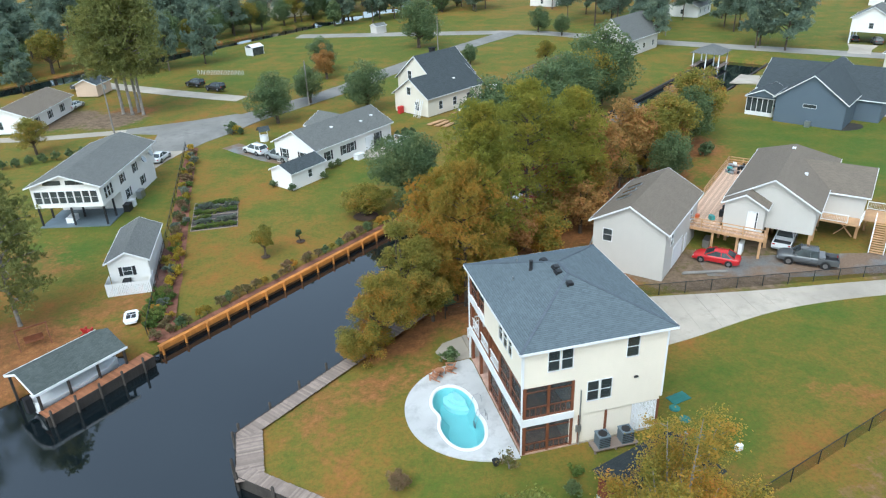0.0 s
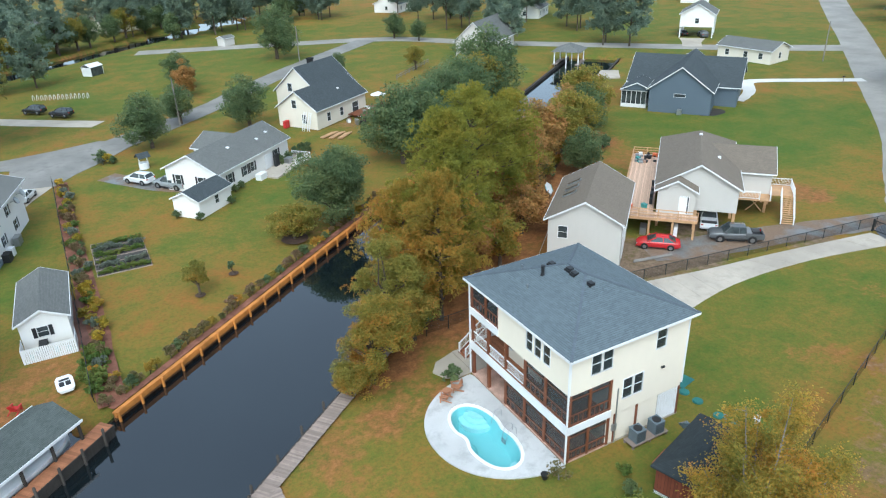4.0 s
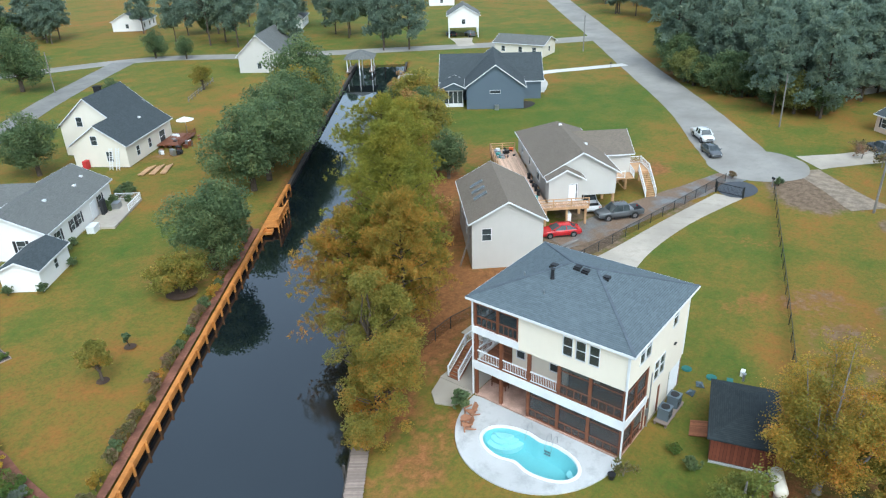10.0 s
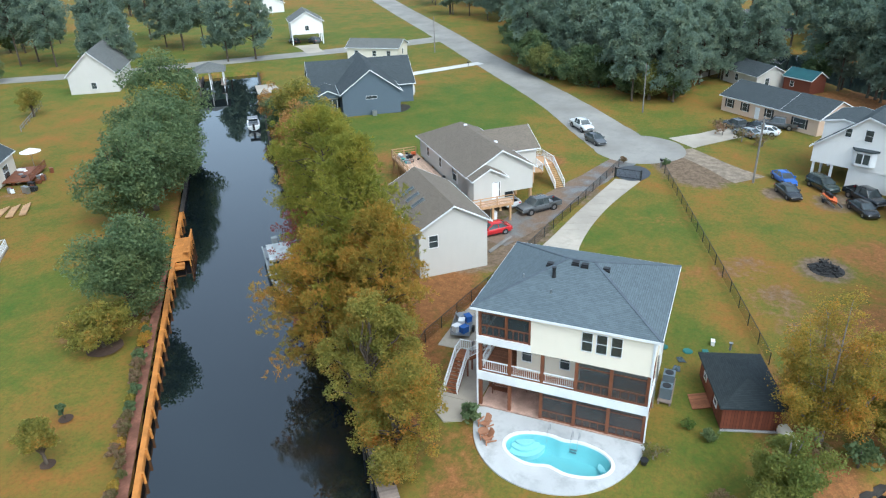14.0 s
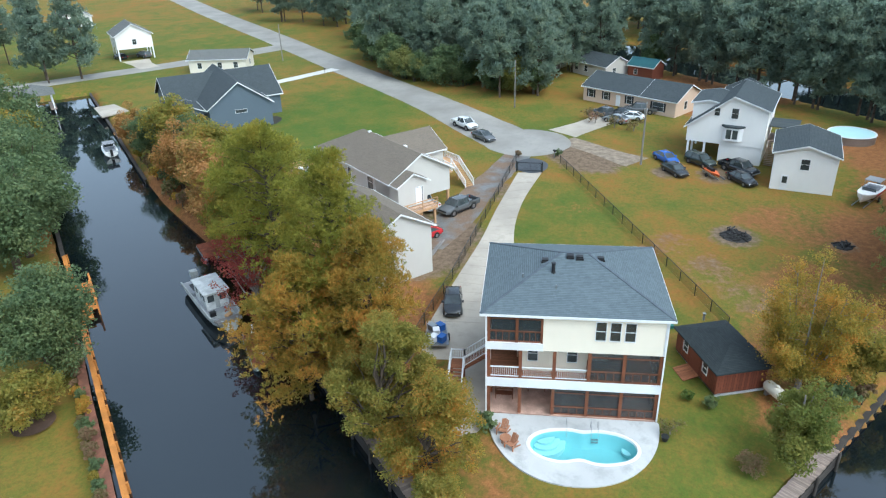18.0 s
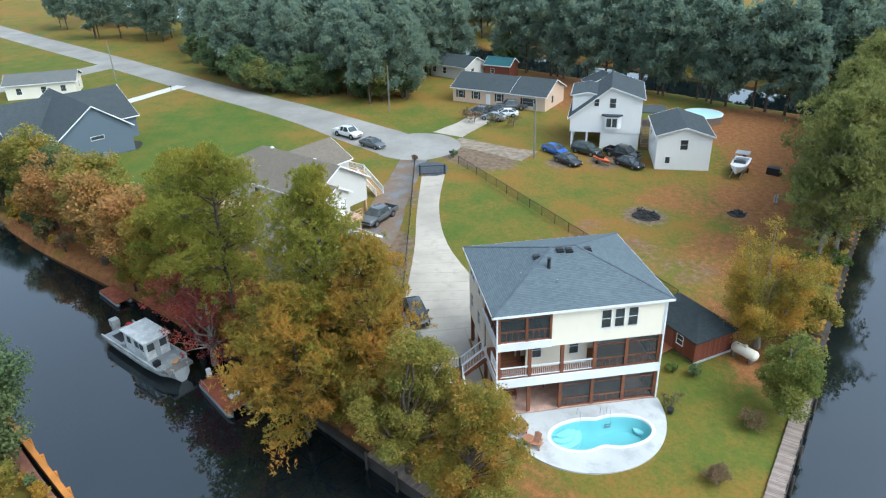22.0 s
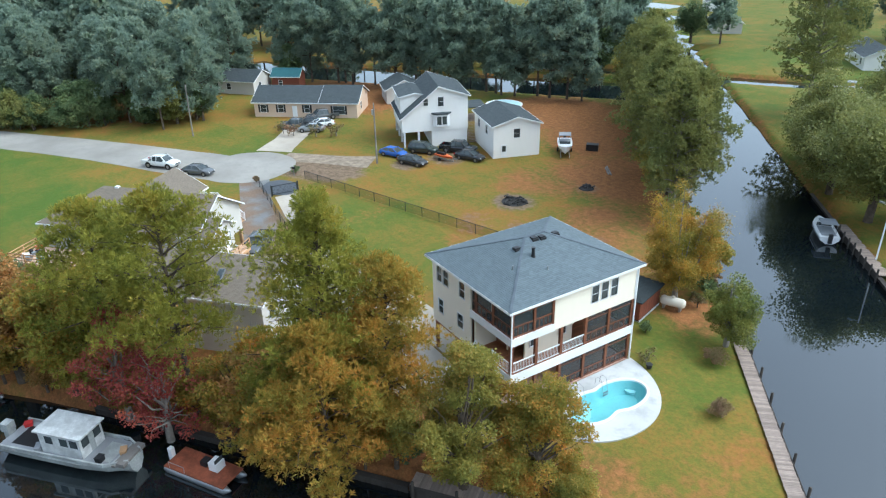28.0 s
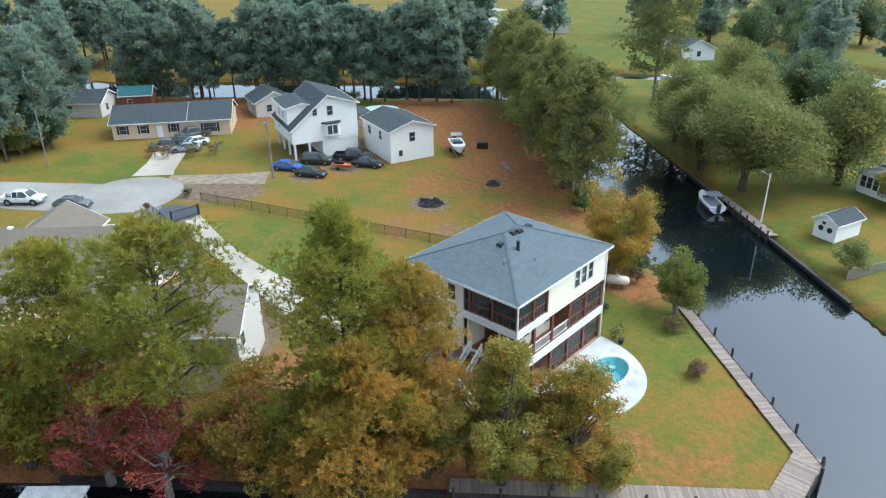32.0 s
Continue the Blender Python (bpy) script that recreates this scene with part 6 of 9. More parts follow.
# white two-storey house on piers and its outbuilding
w2 = thing("house", at(78.6, 14.9, 0, -22), "tall white house on piers with saltbox roof and bay window", "house")
block(w2, -5.5, 5.5, -5.3, 5.3, 2.6, 8.0, 1.55, M_WSIDE, M_ROOFD, 0.4, {"front": [(3.5, 6.7, 0.7, 1.1), (5.8, 6.5, 0.9, 1.45)], "north": [(3, 3.6, 0.9, 1.2)], "south": [(4, 5, 1, 1.5)]}, ridge=-0.6, zb=4.9)
block(w2, -5.4, 5.4, -5.2, 0.6, 0, 2.58, 0.02, M_WSIDE, M_WHITE, 0.0)
for x in (-5.2, -1.7, 1.7, 5.2):
    part("pier", Geo().box(x - 0.15, 4.8, 0, x + 0.15, 5.1, 2.6), M_WHITE, w2)
part("pier", Geo().box(-5.35, 2.5, 0, -5.05, 2.8, 2.6), M_WHITE, w2)
bay = Geo().prism([(-5.55, -2.4), (-6.2, -1.9), (-6.2, -0.1), (-5.55, 0.4)], 3.4, 5.3)
byp = part("bay_window", bay, M_WHITE, w2)
part("bay_roof", Geo().prism([(-5.55, -2.6), (-6.4, -2.0), (-6.4, 0.0), (-5.55, 0.6)], 5.3, 5.55), M_ROOFD, byp)
for y in (-1.75, -0.9):
    part("pane", Geo().box(-6.23, y, 3.7, -6.205, y + 0.7, 5.0), M_GLASS, byp)
block(w2, -3.2, 4.2, 0.6, 5.2, 4.6, 7.7, 0.5, M_WSIDE, M_ROOFD, 0.3, {"north": [(2.2, 5.8, 0.8, 1.1), (4.6, 5.8, 0.8, 1.1)]})
for i in range(14):
    part("stair_tread", Geo().box(-5.0 + i * 0.22, -7.0, 0.15 + i * 0.19, -4.76 + i * 0.22, -5.6, 0.2 + i * 0.19), M_GREYWOOD, w2)
part("stair_rail", Geo().beam((-5.0, -7.0, 1.1), (-1.9, -7.0, 3.8), 0.08, 0.12).beam((-5.0, -5.6, 1.1), (-1.9, -5.6, 3.8), 0.08, 0.12), M_GREYWOOD, w2)
part("landing", Geo().box(-1.9, -9.5, 2.7, 2.5, -5.4, 2.85), M_GREYWOOD, w2)
for x in (-1.7, 2.3):
    part("landing_post", Geo().box(x - 0.08, -9.3, 0, x + 0.08, -9.1, 2.7).box(x - 0.08, -5.8, 0, x + 0.08, -5.62, 2.7), M_GREYWOOD, w2)
part("landing_roof", Geo().box(-2.1, -9.2, 4.95, 2.6, -5.32, 5.1), M_ROOFD, w2)
for x in (-1.9, 2.4):
    part("roof_post", Geo().box(x - 0.07, -9.1, 2.85, x + 0.07, -8.96, 4.95), M_WHITE, w2)
ob_ = thing("outbuilding", at(66.6, 8.1, 0, -18.5), "white two-storey outbuilding with charcoal roof", "outbuilding")
block(ob_, -5.0, 5.0, -3.7, 3.7, 0, 5.0, 1.15, M_WSIDE, M_ROOFD, 0.35, {"front": [(3.2, 3.0, 1.0, 1.4)], "north": [(2.0, 3.0, 1.0, 1.3), (6, 3.0, 1.0, 1.3)]})
part("door", Geo().box(-5.06, 1.6, 0.05, -5.0, 2.5, 2.1), M_WHITE, ob_)
part("door_glass", Geo().box(-5.08, 1.75, 1.0, -5.065, 2.35, 1.9), M_GLASS, ob_)
ap = thing("above_ground_pool", at(84.5, -5.0, 0), "round above-ground pool with turquoise water", "swimming pool")
part("wall", Geo().tube([(0, 0, 0), (0, 0, 1.2)], 3.4, 32), M_STEEL, ap)
part("water_surface", Geo().tube([(0, 0, 1.202), (0, 0, 1.22)], 3.25, 32), M_CYANL, ap)
part("rim", Geo().add([(r * math.cos(k * math.pi / 16), r * math.sin(k * math.pi / 16), 1.25) for r in (3.2, 3.5) for k in range(32)], [(k, (k + 1) % 32, 32 + (k + 1) % 32, 32 + k) for k in range(32)]), M_WHITE, ap)

pk = thing("house", at(106.3, 24.2, 0, 51), "low peach brick ranch house with charcoal roof", "house")
block(pk, -3.0, 9.8, -4.6, 4.6, 0, 2.8, 2.0, M_PSIDE, M_ROOFD, 0.4, {"north": [(1.2, 0.9, 1.1, 1.4, BLK), (4.6, 0.9, 1.0, 1.4, BLK), (9.6, 0.9, 1.0, 1.4, BLK)]})
block(pk, -9.8, -3.1, -4.4, 4.9, 0, 2.85, 2.1, M_PSIDE, M_ROOFD, 0.4, {"north": [(2.2, 0.7, 2.2, 1.5, BLK)], "front": [(3, 0.9, 1, 1.4)]})
part("door", Geo().box(1.6, 4.6, 0.1, 2.5, 4.66, 2.1), M_WHITE, pk)
for x, y, rz, L, lab in ((132, 30, 40, 11, "grey roofed house half hidden by trees"), (104, 6, -20, 7, "open dark-roofed shelter behind the ranch"), (139, 42, 60, 8, "pale house among the pines")):
    hh = thing("house", at(x, y, 0, rz), lab, "house", "houses among the pines")
    block(hh, -L / 2, L / 2, -3.5, 3.5, 0, 2.8, 1.7, M_GSIDE, M_ROOFD, 0.4, {"front": [(2, 0.9, 1, 1.3)], "north": [(1.5, 0.9, 1, 1.3), (4.5, 0.9, 1, 1.3)]})

bsh = thing("shed", at(128.0, 20.5, 0, 51), "small red-brick shed with a teal metal roof", "shed")
block(bsh, -3.0, 3.0, -2.2, 2.2, 0, 2.8, 1.3, M_BARN, plain("dark_teal_metal", (0.045, 0.14, 0.15), 0.45, 0.3, vary=0.15), 0.3, {"north": [(1.5, 1.0, 0.8, 1.0)]})
kb = thing("kayak", at(74.5, 4.5, 0.02, 75), "orange kayak lying behind the outbuilding", "kayak")
part("hull", Geo().loft([[(x, y * w, z + 0.2) for y, z in ((-0.15, -0.15), (-0.4, 0.1), (-0.2, 0.25), (0.2, 0.25), (0.4, 0.1), (0.15, -0.15))] for x, w in ((-1.7, 0.1), (-0.9, 0.9), (0.9, 0.9), (1.7, 0.1))]), M_ORANGE, kb, smooth=True)

# across the south canal
sh1 = thing("house", at(-3.2, -27.0, -0.1, 62), "white house with glazed sunroom and dark roof", "house")
block(sh1, -8, 8, -5, 5, 0, 3.2, 2.2, M_WSIDE, M_ROOFD, 0.45, {"south": [(0.6 + 0.95 * i, 1.0, 0.8, 1.6) for i in range(6)], "back": [(0.5 + 0.95 * i, 1.0, 0.8, 1.6) for i in range(8)]})
block(sh1, 7.5, 12, -5.2, 3.5, 0, 2.9, 0.9, M_WSIDE, M_ROOFG, 0.4, {"back": [(0.4 + 0.95 * i, 1.0, 0.8, 1.5) for i in range(8)], "north": [(0.5 + 0.95 * i, 1.0, 0.8, 1.5) for i in range(4)]})
ss = thing("shed", at(4.95, -2.0, -0.1, 70), "small white shed with dark roof and round ornaments", "shed")
block(ss, -2.2, 2.2, -1.4, 1.4, 0, 2.2, 0.75, M_WSIDE, M_ROOFD, 0.25, {"back": [(0.9, 1.75, 0.5, 0.4)]})
for y in (-0.5, 0.6):
    part("ornament", Geo().tube([(2.22, y, 1.3), (2.27, y, 1.3)], 0.32, 14), M_BLACK, ss)
gp = thing("garden_wall", at(0.9, 9.0, -0.1, -116), "low grey board fence on the far bank", "fence")
for i in range(24):
    part("board", Geo().box(i * 0.45, 0, 0, i * 0.45 + 0.43, 0.05, 1.1), M_STEEL, gp)

# far houses in the mist
for x, y, rz, L, W, z0, z1, rise, wm, rm, lab in (
        (153, 151.5, 38, 10, 9, 2.9, 6.4, 2.6, M_WSIDE, M_ROOFG, "white gabled house on piers far off in mist"), (137.5, 120.0, 98.5, 13.6, 8, 0, 3.1, 1.5, M_CSIDE, M_ROOFG, "low pale yellow house by the crossing"),
        (91.5, 167, 35, 16, 10, 0, 4.2, 4.6, M_GSIDE, M_ROOFG, "grey gabled house by the cross street"), (12, 282, 20, 13, 9, 0, 3.5, 3.2, M_CSIDE, M_ROOFB, "ivory house far beyond the lawns"), (-18, 296, 20, 12, 9, 0, 3.2, 2.6, M_WSIDE, M_ROOFG, "pale house far off in mist"),
        (110, 262, 40, 14, 10, 0, 3.2, 2.6, M_WSIDE, M_ROOFD, "white house far off in mist"), (140, 215, 40, 14, 10, 0, 3.2, 2.6, M_WSIDE, M_ROOFG, "pale house far off in mist"), (210, 205, 40, 14, 10, 0, 3.4, 2.6, M_WSIDE, M_ROOFG, "white house far off in mist"),
        (66, -97, -45, 14, 8, 0, 3.0, 2.0, M_WSIDE, M_ROOFD, "white house across the far canal"), (95, -178, -45, 16, 9, 0, 3.2, 2.2, M_WSIDE, M_ROOFG, "white house far across the fields"), (60, -175, -45, 16, 9, 0, 3.2, 2.2, M_WSIDE, M_ROOFG, "pale house far across the fields"),
        (118, -112, -45, 12, 8, 0, 3.0, 2.0, M_GSIDE, M_ROOFG, "grey house past the eastern canal"), (150, -150, -45, 15, 9, 0, 3.2, 2.2, M_WSIDE, M_ROOFG, "white house far off in mist"), (198, 28, 50, 14, 9, 0, 3, 2.4, M_BSIDE, M_ROOFG, "dark house behind the pines")):
    hh = thing("house", at(x, y, 0, rz), lab, "house", "far houses")
    block(hh, -L / 2, L / 2, -W / 2, W / 2, z0, z1, rise, wm, rm, 0.45, {"front": [(W / 2 - 0.5, z0 + 1.0, 1.0, 1.3)], "south": [(2, z0 + 1.0, 1, 1.3), (L / 2, z0 + 1.0, 1, 1.3), (L - 3, z0 + 1, 1, 1.3)], "north": [(2, z0 + 1.0, 1, 1.3), (L / 2, z0 + 1.0, 1, 1.3), (L - 3, z0 + 1, 1, 1.3)]})
    if z0 > 1:
        for px_ in (-L / 2 + 0.2, 0, L / 2 - 0.2):
            for py_ in (-W / 2 + 0.2, W / 2 - 0.2):
                part("pier", Geo().box(px_ - 0.15, py_ - 0.15, 0, px_ + 0.15, py_ + 0.15, z0), M_WHITE, hh)
gz = thing("boat_shelter", at(101.5, 144.5, 0, 38) @ Matrix.Scale(0.92, 4), "grey-roofed boat shelter standing in the canal", "boat shelter")
for x in (-3.2, 3.2):
    for y in (-3.2, 0, 3.2):
        part("post", Geo().box(x - 0.12, y - 0.12, -2.0, x + 0.12, y + 0.12, 3.0), M_WHITE, gz)
part("roof", Geo().add([(-4, -4, 3.0), (4, -4, 3.0), (4, 4, 3.0), (-4, 4, 3.0), (-0.8, 0, 4.8), (0.8, 0, 4.8)], [(0, 1, 5, 4), (1, 2, 5), (2, 3, 4, 5), (3, 0, 4), (3, 2, 1, 0)]), M_ROOFG, gz)
part("deck", Geo().box(-4, -3.6, -0.3, 4, -2.4, -0.15).box(-4, 2.4, -0.3, 4, 3.6, -0.15), M_GREYWOOD, gz)

# ---- red shed, tank, fences, poles ----
RS = pose(21.55, 28.85, 0, 0, 0, 17)
rs = thing("shed", RS, "barn-red board shed with black shingle roof", "shed")
rfs = block(rs, -3.2, 3.2, -2.1, 2.1, 0.25, 2.35, 0.95, M_BARNV, M_ROOFK, 0.3, {"north": [(1.2, 1.0, 0.7, 0.9), (4.3, 1.0, 0.7, 0.9)]}, trim=M_BARN, hip=True)
sk_ = Geo()
for i in range(22):
    sk_.beam((-3.25, -2.1 + i * 0.19, 0.0), (-3.25, -1.9 + i * 0.19, 0.26), 0.03).beam((-3.25, -1.9 + i * 0.19, 0.0), (-3.25, -2.1 + i * 0.19, 0.26), 0.03)
part("skirting_lattice", sk_, M_WHITE, rs)
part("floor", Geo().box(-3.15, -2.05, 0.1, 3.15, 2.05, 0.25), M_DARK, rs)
part("foundation", Geo().box(-3.1, -2.0, -0.1, 3.1, 2.0, 0.1), M_STEEL, rs)
part("ramp", Geo().slab([(-0.9, 2.15, 0.3), (0.9, 2.15, 0.3), (0.9, 3.5, 0.06), (-0.9, 3.5, 0.06)], 0.06), M_REDDECK, rs)
part("door", Geo().box(-0.75, 2.1, 0.3, 0.75, 2.16, 2.2), M_BARN, rs)
part("vent_cap", Geo().tube([(2.6, 0.3, 3.2), (2.6, 0.3, 3.7), (2.6, 0.3, 3.85)], [0.09, 0.09, 0.16], 8), M_STEEL, rfs)
tk = thing("propane_tank", at(17.9, 25.4, 0, 25), "cream horizontal propane tank on feet", "tank")
part("vessel", Geo().tube([(-1.2, 0, 0.75), (-1.12, 0, 0.75), (-0.95, 0, 0.75), (0.95, 0, 0.75), (1.12, 0, 0.75), (1.2, 0, 0.75)], [0.08, 0.32, 0.45, 0.45, 0.32, 0.08], 16), M_CSIDE, tk, smooth=True)
part("dome", Geo().tube([(0, 0, 1.15), (0, 0, 1.32), (0, 0, 1.36)], [0.16, 0.16, 0.05], 10), M_CSIDE, tk)
for x in (-0.75, 0.75):
    part("foot", Geo().box(x - 0.1, -0.35, 0, x + 0.1, 0.35, 0.36), M_STEEL, tk)

link = Nodes("chain_link")
link.finish((0.05, 0.055, 0.055), 0.5, 0.6, 0.3)
_t = link.node("ShaderNodeBsdfTransparent")
_m = link.node("ShaderNodeMixShader", Fac=0.66)
link.link(link.b.outputs[0], _m.inputs[1])
link.link(_t.outputs[0], _m.inputs[2])
link.link(_m.outputs[0], link.out.inputs["Surface"])


def fence(pts, step, label, h=1.25):
    f = thing("fence", at(pts[0][0], pts[0][1]), label, "fence")
    ox, oy = pts[0]
    pm = tidy(Geo().tube([(0, 0, -0.2), (0, 0, h), (0, 0, h + 0.06)], [0.04, 0.04, 0.015], 6).mesh("post"), M_IRON)
    for (ax, ay), (bx, by) in zip(pts, pts[1:]):
        L = math.dist((ax, ay), (bx, by))
        n = max(1, round(L / step))
        for i in range(n + 1):
            p = part("post", pm, None, f)
            p.location = (ax - ox + (bx - ax) * i / n, ay - oy + (by - ay) * i / n, 0)
        a, b = Vector((ax - ox, ay - oy, 0)), Vector((bx - ox, by - oy, 0))
        part("rail", Geo().beam(a + Vector((0, 0, h)), b + Vector((0, 0, h)), 0.045), M_IRON, f)
        part("mesh", Geo().add([tuple(a + Vector((0, 0, 0.05))), tuple(b + Vector((0, 0, 0.05))), tuple(b + Vector((0, 0, h))), tuple(a + Vector((0, 0, h)))], [(0, 1, 2, 3)]), link.mat, f)
    return f


fence([(14.0, 54.6), (21.0, 54.8), (29.0, 53.4), (35.2, 52.2), (72.2, 46.7)], 2.6, "dark chain-link fence beside the concrete driveway")
fence([(71.6, 40.2), (42.3, 31.0), (27.8, 26.6)], 2.9, "dark chain-link fence across the back lawn")
gate = thing("gate", at(67.6, 43.0, 0.05, 85), "dark metal driveway gate standing shut", "gate")
part("gate_frame", Geo().box(0, -0.03, 0.15, 3.4, 0.03, 0.22).box(0, -0.03, 1.3, 3.4, 0.03, 1.37).box(0, -0.03, 0.15, 0.07, 0.03, 1.37).box(3.33, -0.03, 0.15, 3.4, 0.03, 1.37), M_IRON, gate)
for i in range(1, 20):
    part("bar", Geo().box(i * 0.17 - 0.01, -0.012, 0.2, i * 0.17 + 0.01, 0.012, 1.32), M_IRON, gate)
for x in (-0.12, 3.5):
    part("gate_post", Geo().box(x - 0.08, -0.08, -0.05, x + 0.08, 0.08, 1.5), M_IRON, gate)


def pole(x, y, h, label, arm=True, lamp=False, r=0.15, lean=0.0, mat=None):
    p = thing("utility_pole", at(x, y, ground_z(x, y)), label, "pole")
    part("shaft", Geo().tube([(0, 0, -0.3), (lean * 0.5, 0, h / 2), (lean, 0, h)], [r, r * 0.85, r * 0.68], 8), mat or M_POLE, p, smooth=True)
    if arm:
        part("transformer", Geo().tube([(lean + 0.3, 0, h - 1.6), (lean + 0.3, 0, h - 0.8)], 0.24, 10), M_STEEL, p)
        part("insulator", Geo().tube([(lean, 0, h), (lean, 0, h + 0.25)], 0.06, 6), M_STEEL, p)
    if lamp:
        part("lamp_arm", Geo().tube([(lean, 0, h - 0.3), (lean + 0.9, 0, h)], 0.04, 6), M_STEEL, p)
        part("lamp_head", Geo().box(lean + 0.7, -0.12, h - 0.08, lean + 1.2, 0.12, h + 0.06), M_STEEL, p)
    return p


pole(71.6, 28.6, 9.0, "grey utility pole with transformer by the sandy track")
pole(103.0, 47.8, 9.0, "leaning grey utility pole by the street", arm=False, lean=-0.9, r=0.13)
pole(12.9, -0.8, 6.0, "white lamp pole on the far bank", arm=False, lamp=True, r=0.1, mat=M_WHITE)
pole(-27.8, 135.0, 10.0, "grey utility pole with transformer by the lane")
pole(8.3, 143.0, 9.0, "grey utility pole among the lane trees", arm=False)
pole(46.5, 186.5, 9.0, "grey utility pole by the lane", arm=False)
pole(112, 182, 9.0, "grey utility pole by the cross street", arm=False)
pole(147, 108, 9.0, "grey utility pole at the crossing", arm=False)
pole(33, -70, 10, "grey utility pole across the far canal", arm=False)

# teal tank lids in the lawn beside the house
hatch_tank = thing("septic_tank", at(28.4, 37.4, 0.0, 12), "buried tank under a flat dark teal hatch in the grass", "tank")
part("hatch", Geo().box(-0.85, -0.5, 0.01, 0.85, 0.5, 0.07), M_DEEPTEAL, hatch_tank)
part("rib", Geo().box(-0.8, -0.04, 0.071, 0.8, 0.04, 0.1), M_DEEPTEAL, hatch_tank)
for x, y in ((27.45, 36.4), (27.5, 35.05), (27.5, 33.0)):
    lid_ = thing("septic_tank", at(x, y, 0.0), "buried tank with a round dark teal lid in the lawn", "tank", "tanks in the lawn")
    part("collar", Geo().tube([(0, 0, -0.05), (0, 0, 0.07)], 0.42, 20), M_DEEPTEAL, lid_)
    part("lid", Geo().tube([(0, 0, 0.07), (0, 0, 0.12)], [0.36, 0.33], 20), M_DEEPTEAL, lid_)
crate(at(27.65, 31.6, 0.0, 15), 0.5, 0.45, 0.3, M_DEEPTEAL, "small teal control box by the red shed")
crate(at(29.3, 31.1, 0.0, 5), 0.5, 0.3, 0.45, M_WHITE, "small white box behind the red shed")

# ---- vehicles ----
# body sections from tail to nose: x, half width, underside, shoulder, deck; then the cabin's side line
CARS = {"sedan": (4.7, 1.8, [(-2.34, 0.70, 0.42, 0.72, 0.84), (-2.18, 0.84, 0.28, 0.80, 0.95), (-1.5, 0.90, 0.22, 0.83, 0.98), (0.0, 0.90, 0.2, 0.83, 0.96), (1.05, 0.90, 0.22, 0.82, 0.95), (1.8, 0.87, 0.24, 0.72, 0.84), (2.2, 0.78, 0.3, 0.6, 0.72), (2.36, 0.60, 0.36, 0.5, 0.6)], [(-1.9, 0.95), (-1.05, 1.40), (0.2, 1.43), (1.2, 0.94)], 0.33),
        "suv": (4.7, 1.9, [(-2.34, 0.82, 0.48, 0.92, 1.05), (-2.2, 0.92, 0.34, 0.96, 1.1), (-1.4, 0.95, 0.28, 0.97, 1.1), (0.0, 0.95, 0.27, 0.97, 1.09), (1.1, 0.95, 0.28, 0.96, 1.08), (1.85, 0.92, 0.3, 0.88, 1.0), (2.22, 0.84, 0.36, 0.76, 0.9), (2.36, 0.68, 0.42, 0.62, 0.76)], [(-2.26, 1.08), (-1.95, 1.66), (0.2, 1.7), (1.15, 1.07)], 0.36),
        "pickup": (5.8, 2.0, [(-0.92, 0.98, 0.4, 0.98, 1.12), (0.3, 0.98, 0.4, 0.98, 1.13), (1.45, 0.98, 0.4, 0.99, 1.14), (2.3, 0.96, 0.42, 0.96, 1.09), (2.75, 0.90, 0.46, 0.9, 1.02), (2.9, 0.80, 0.5, 0.78, 0.9)], [(-0.95, 1.12), (-0.85, 1.82), (0.72, 1.86), (1.5, 1.12)], 0.41)}
M_LENS = glassy("red_lamp_lens", (0.30, 0.012, 0.012), 0.15)


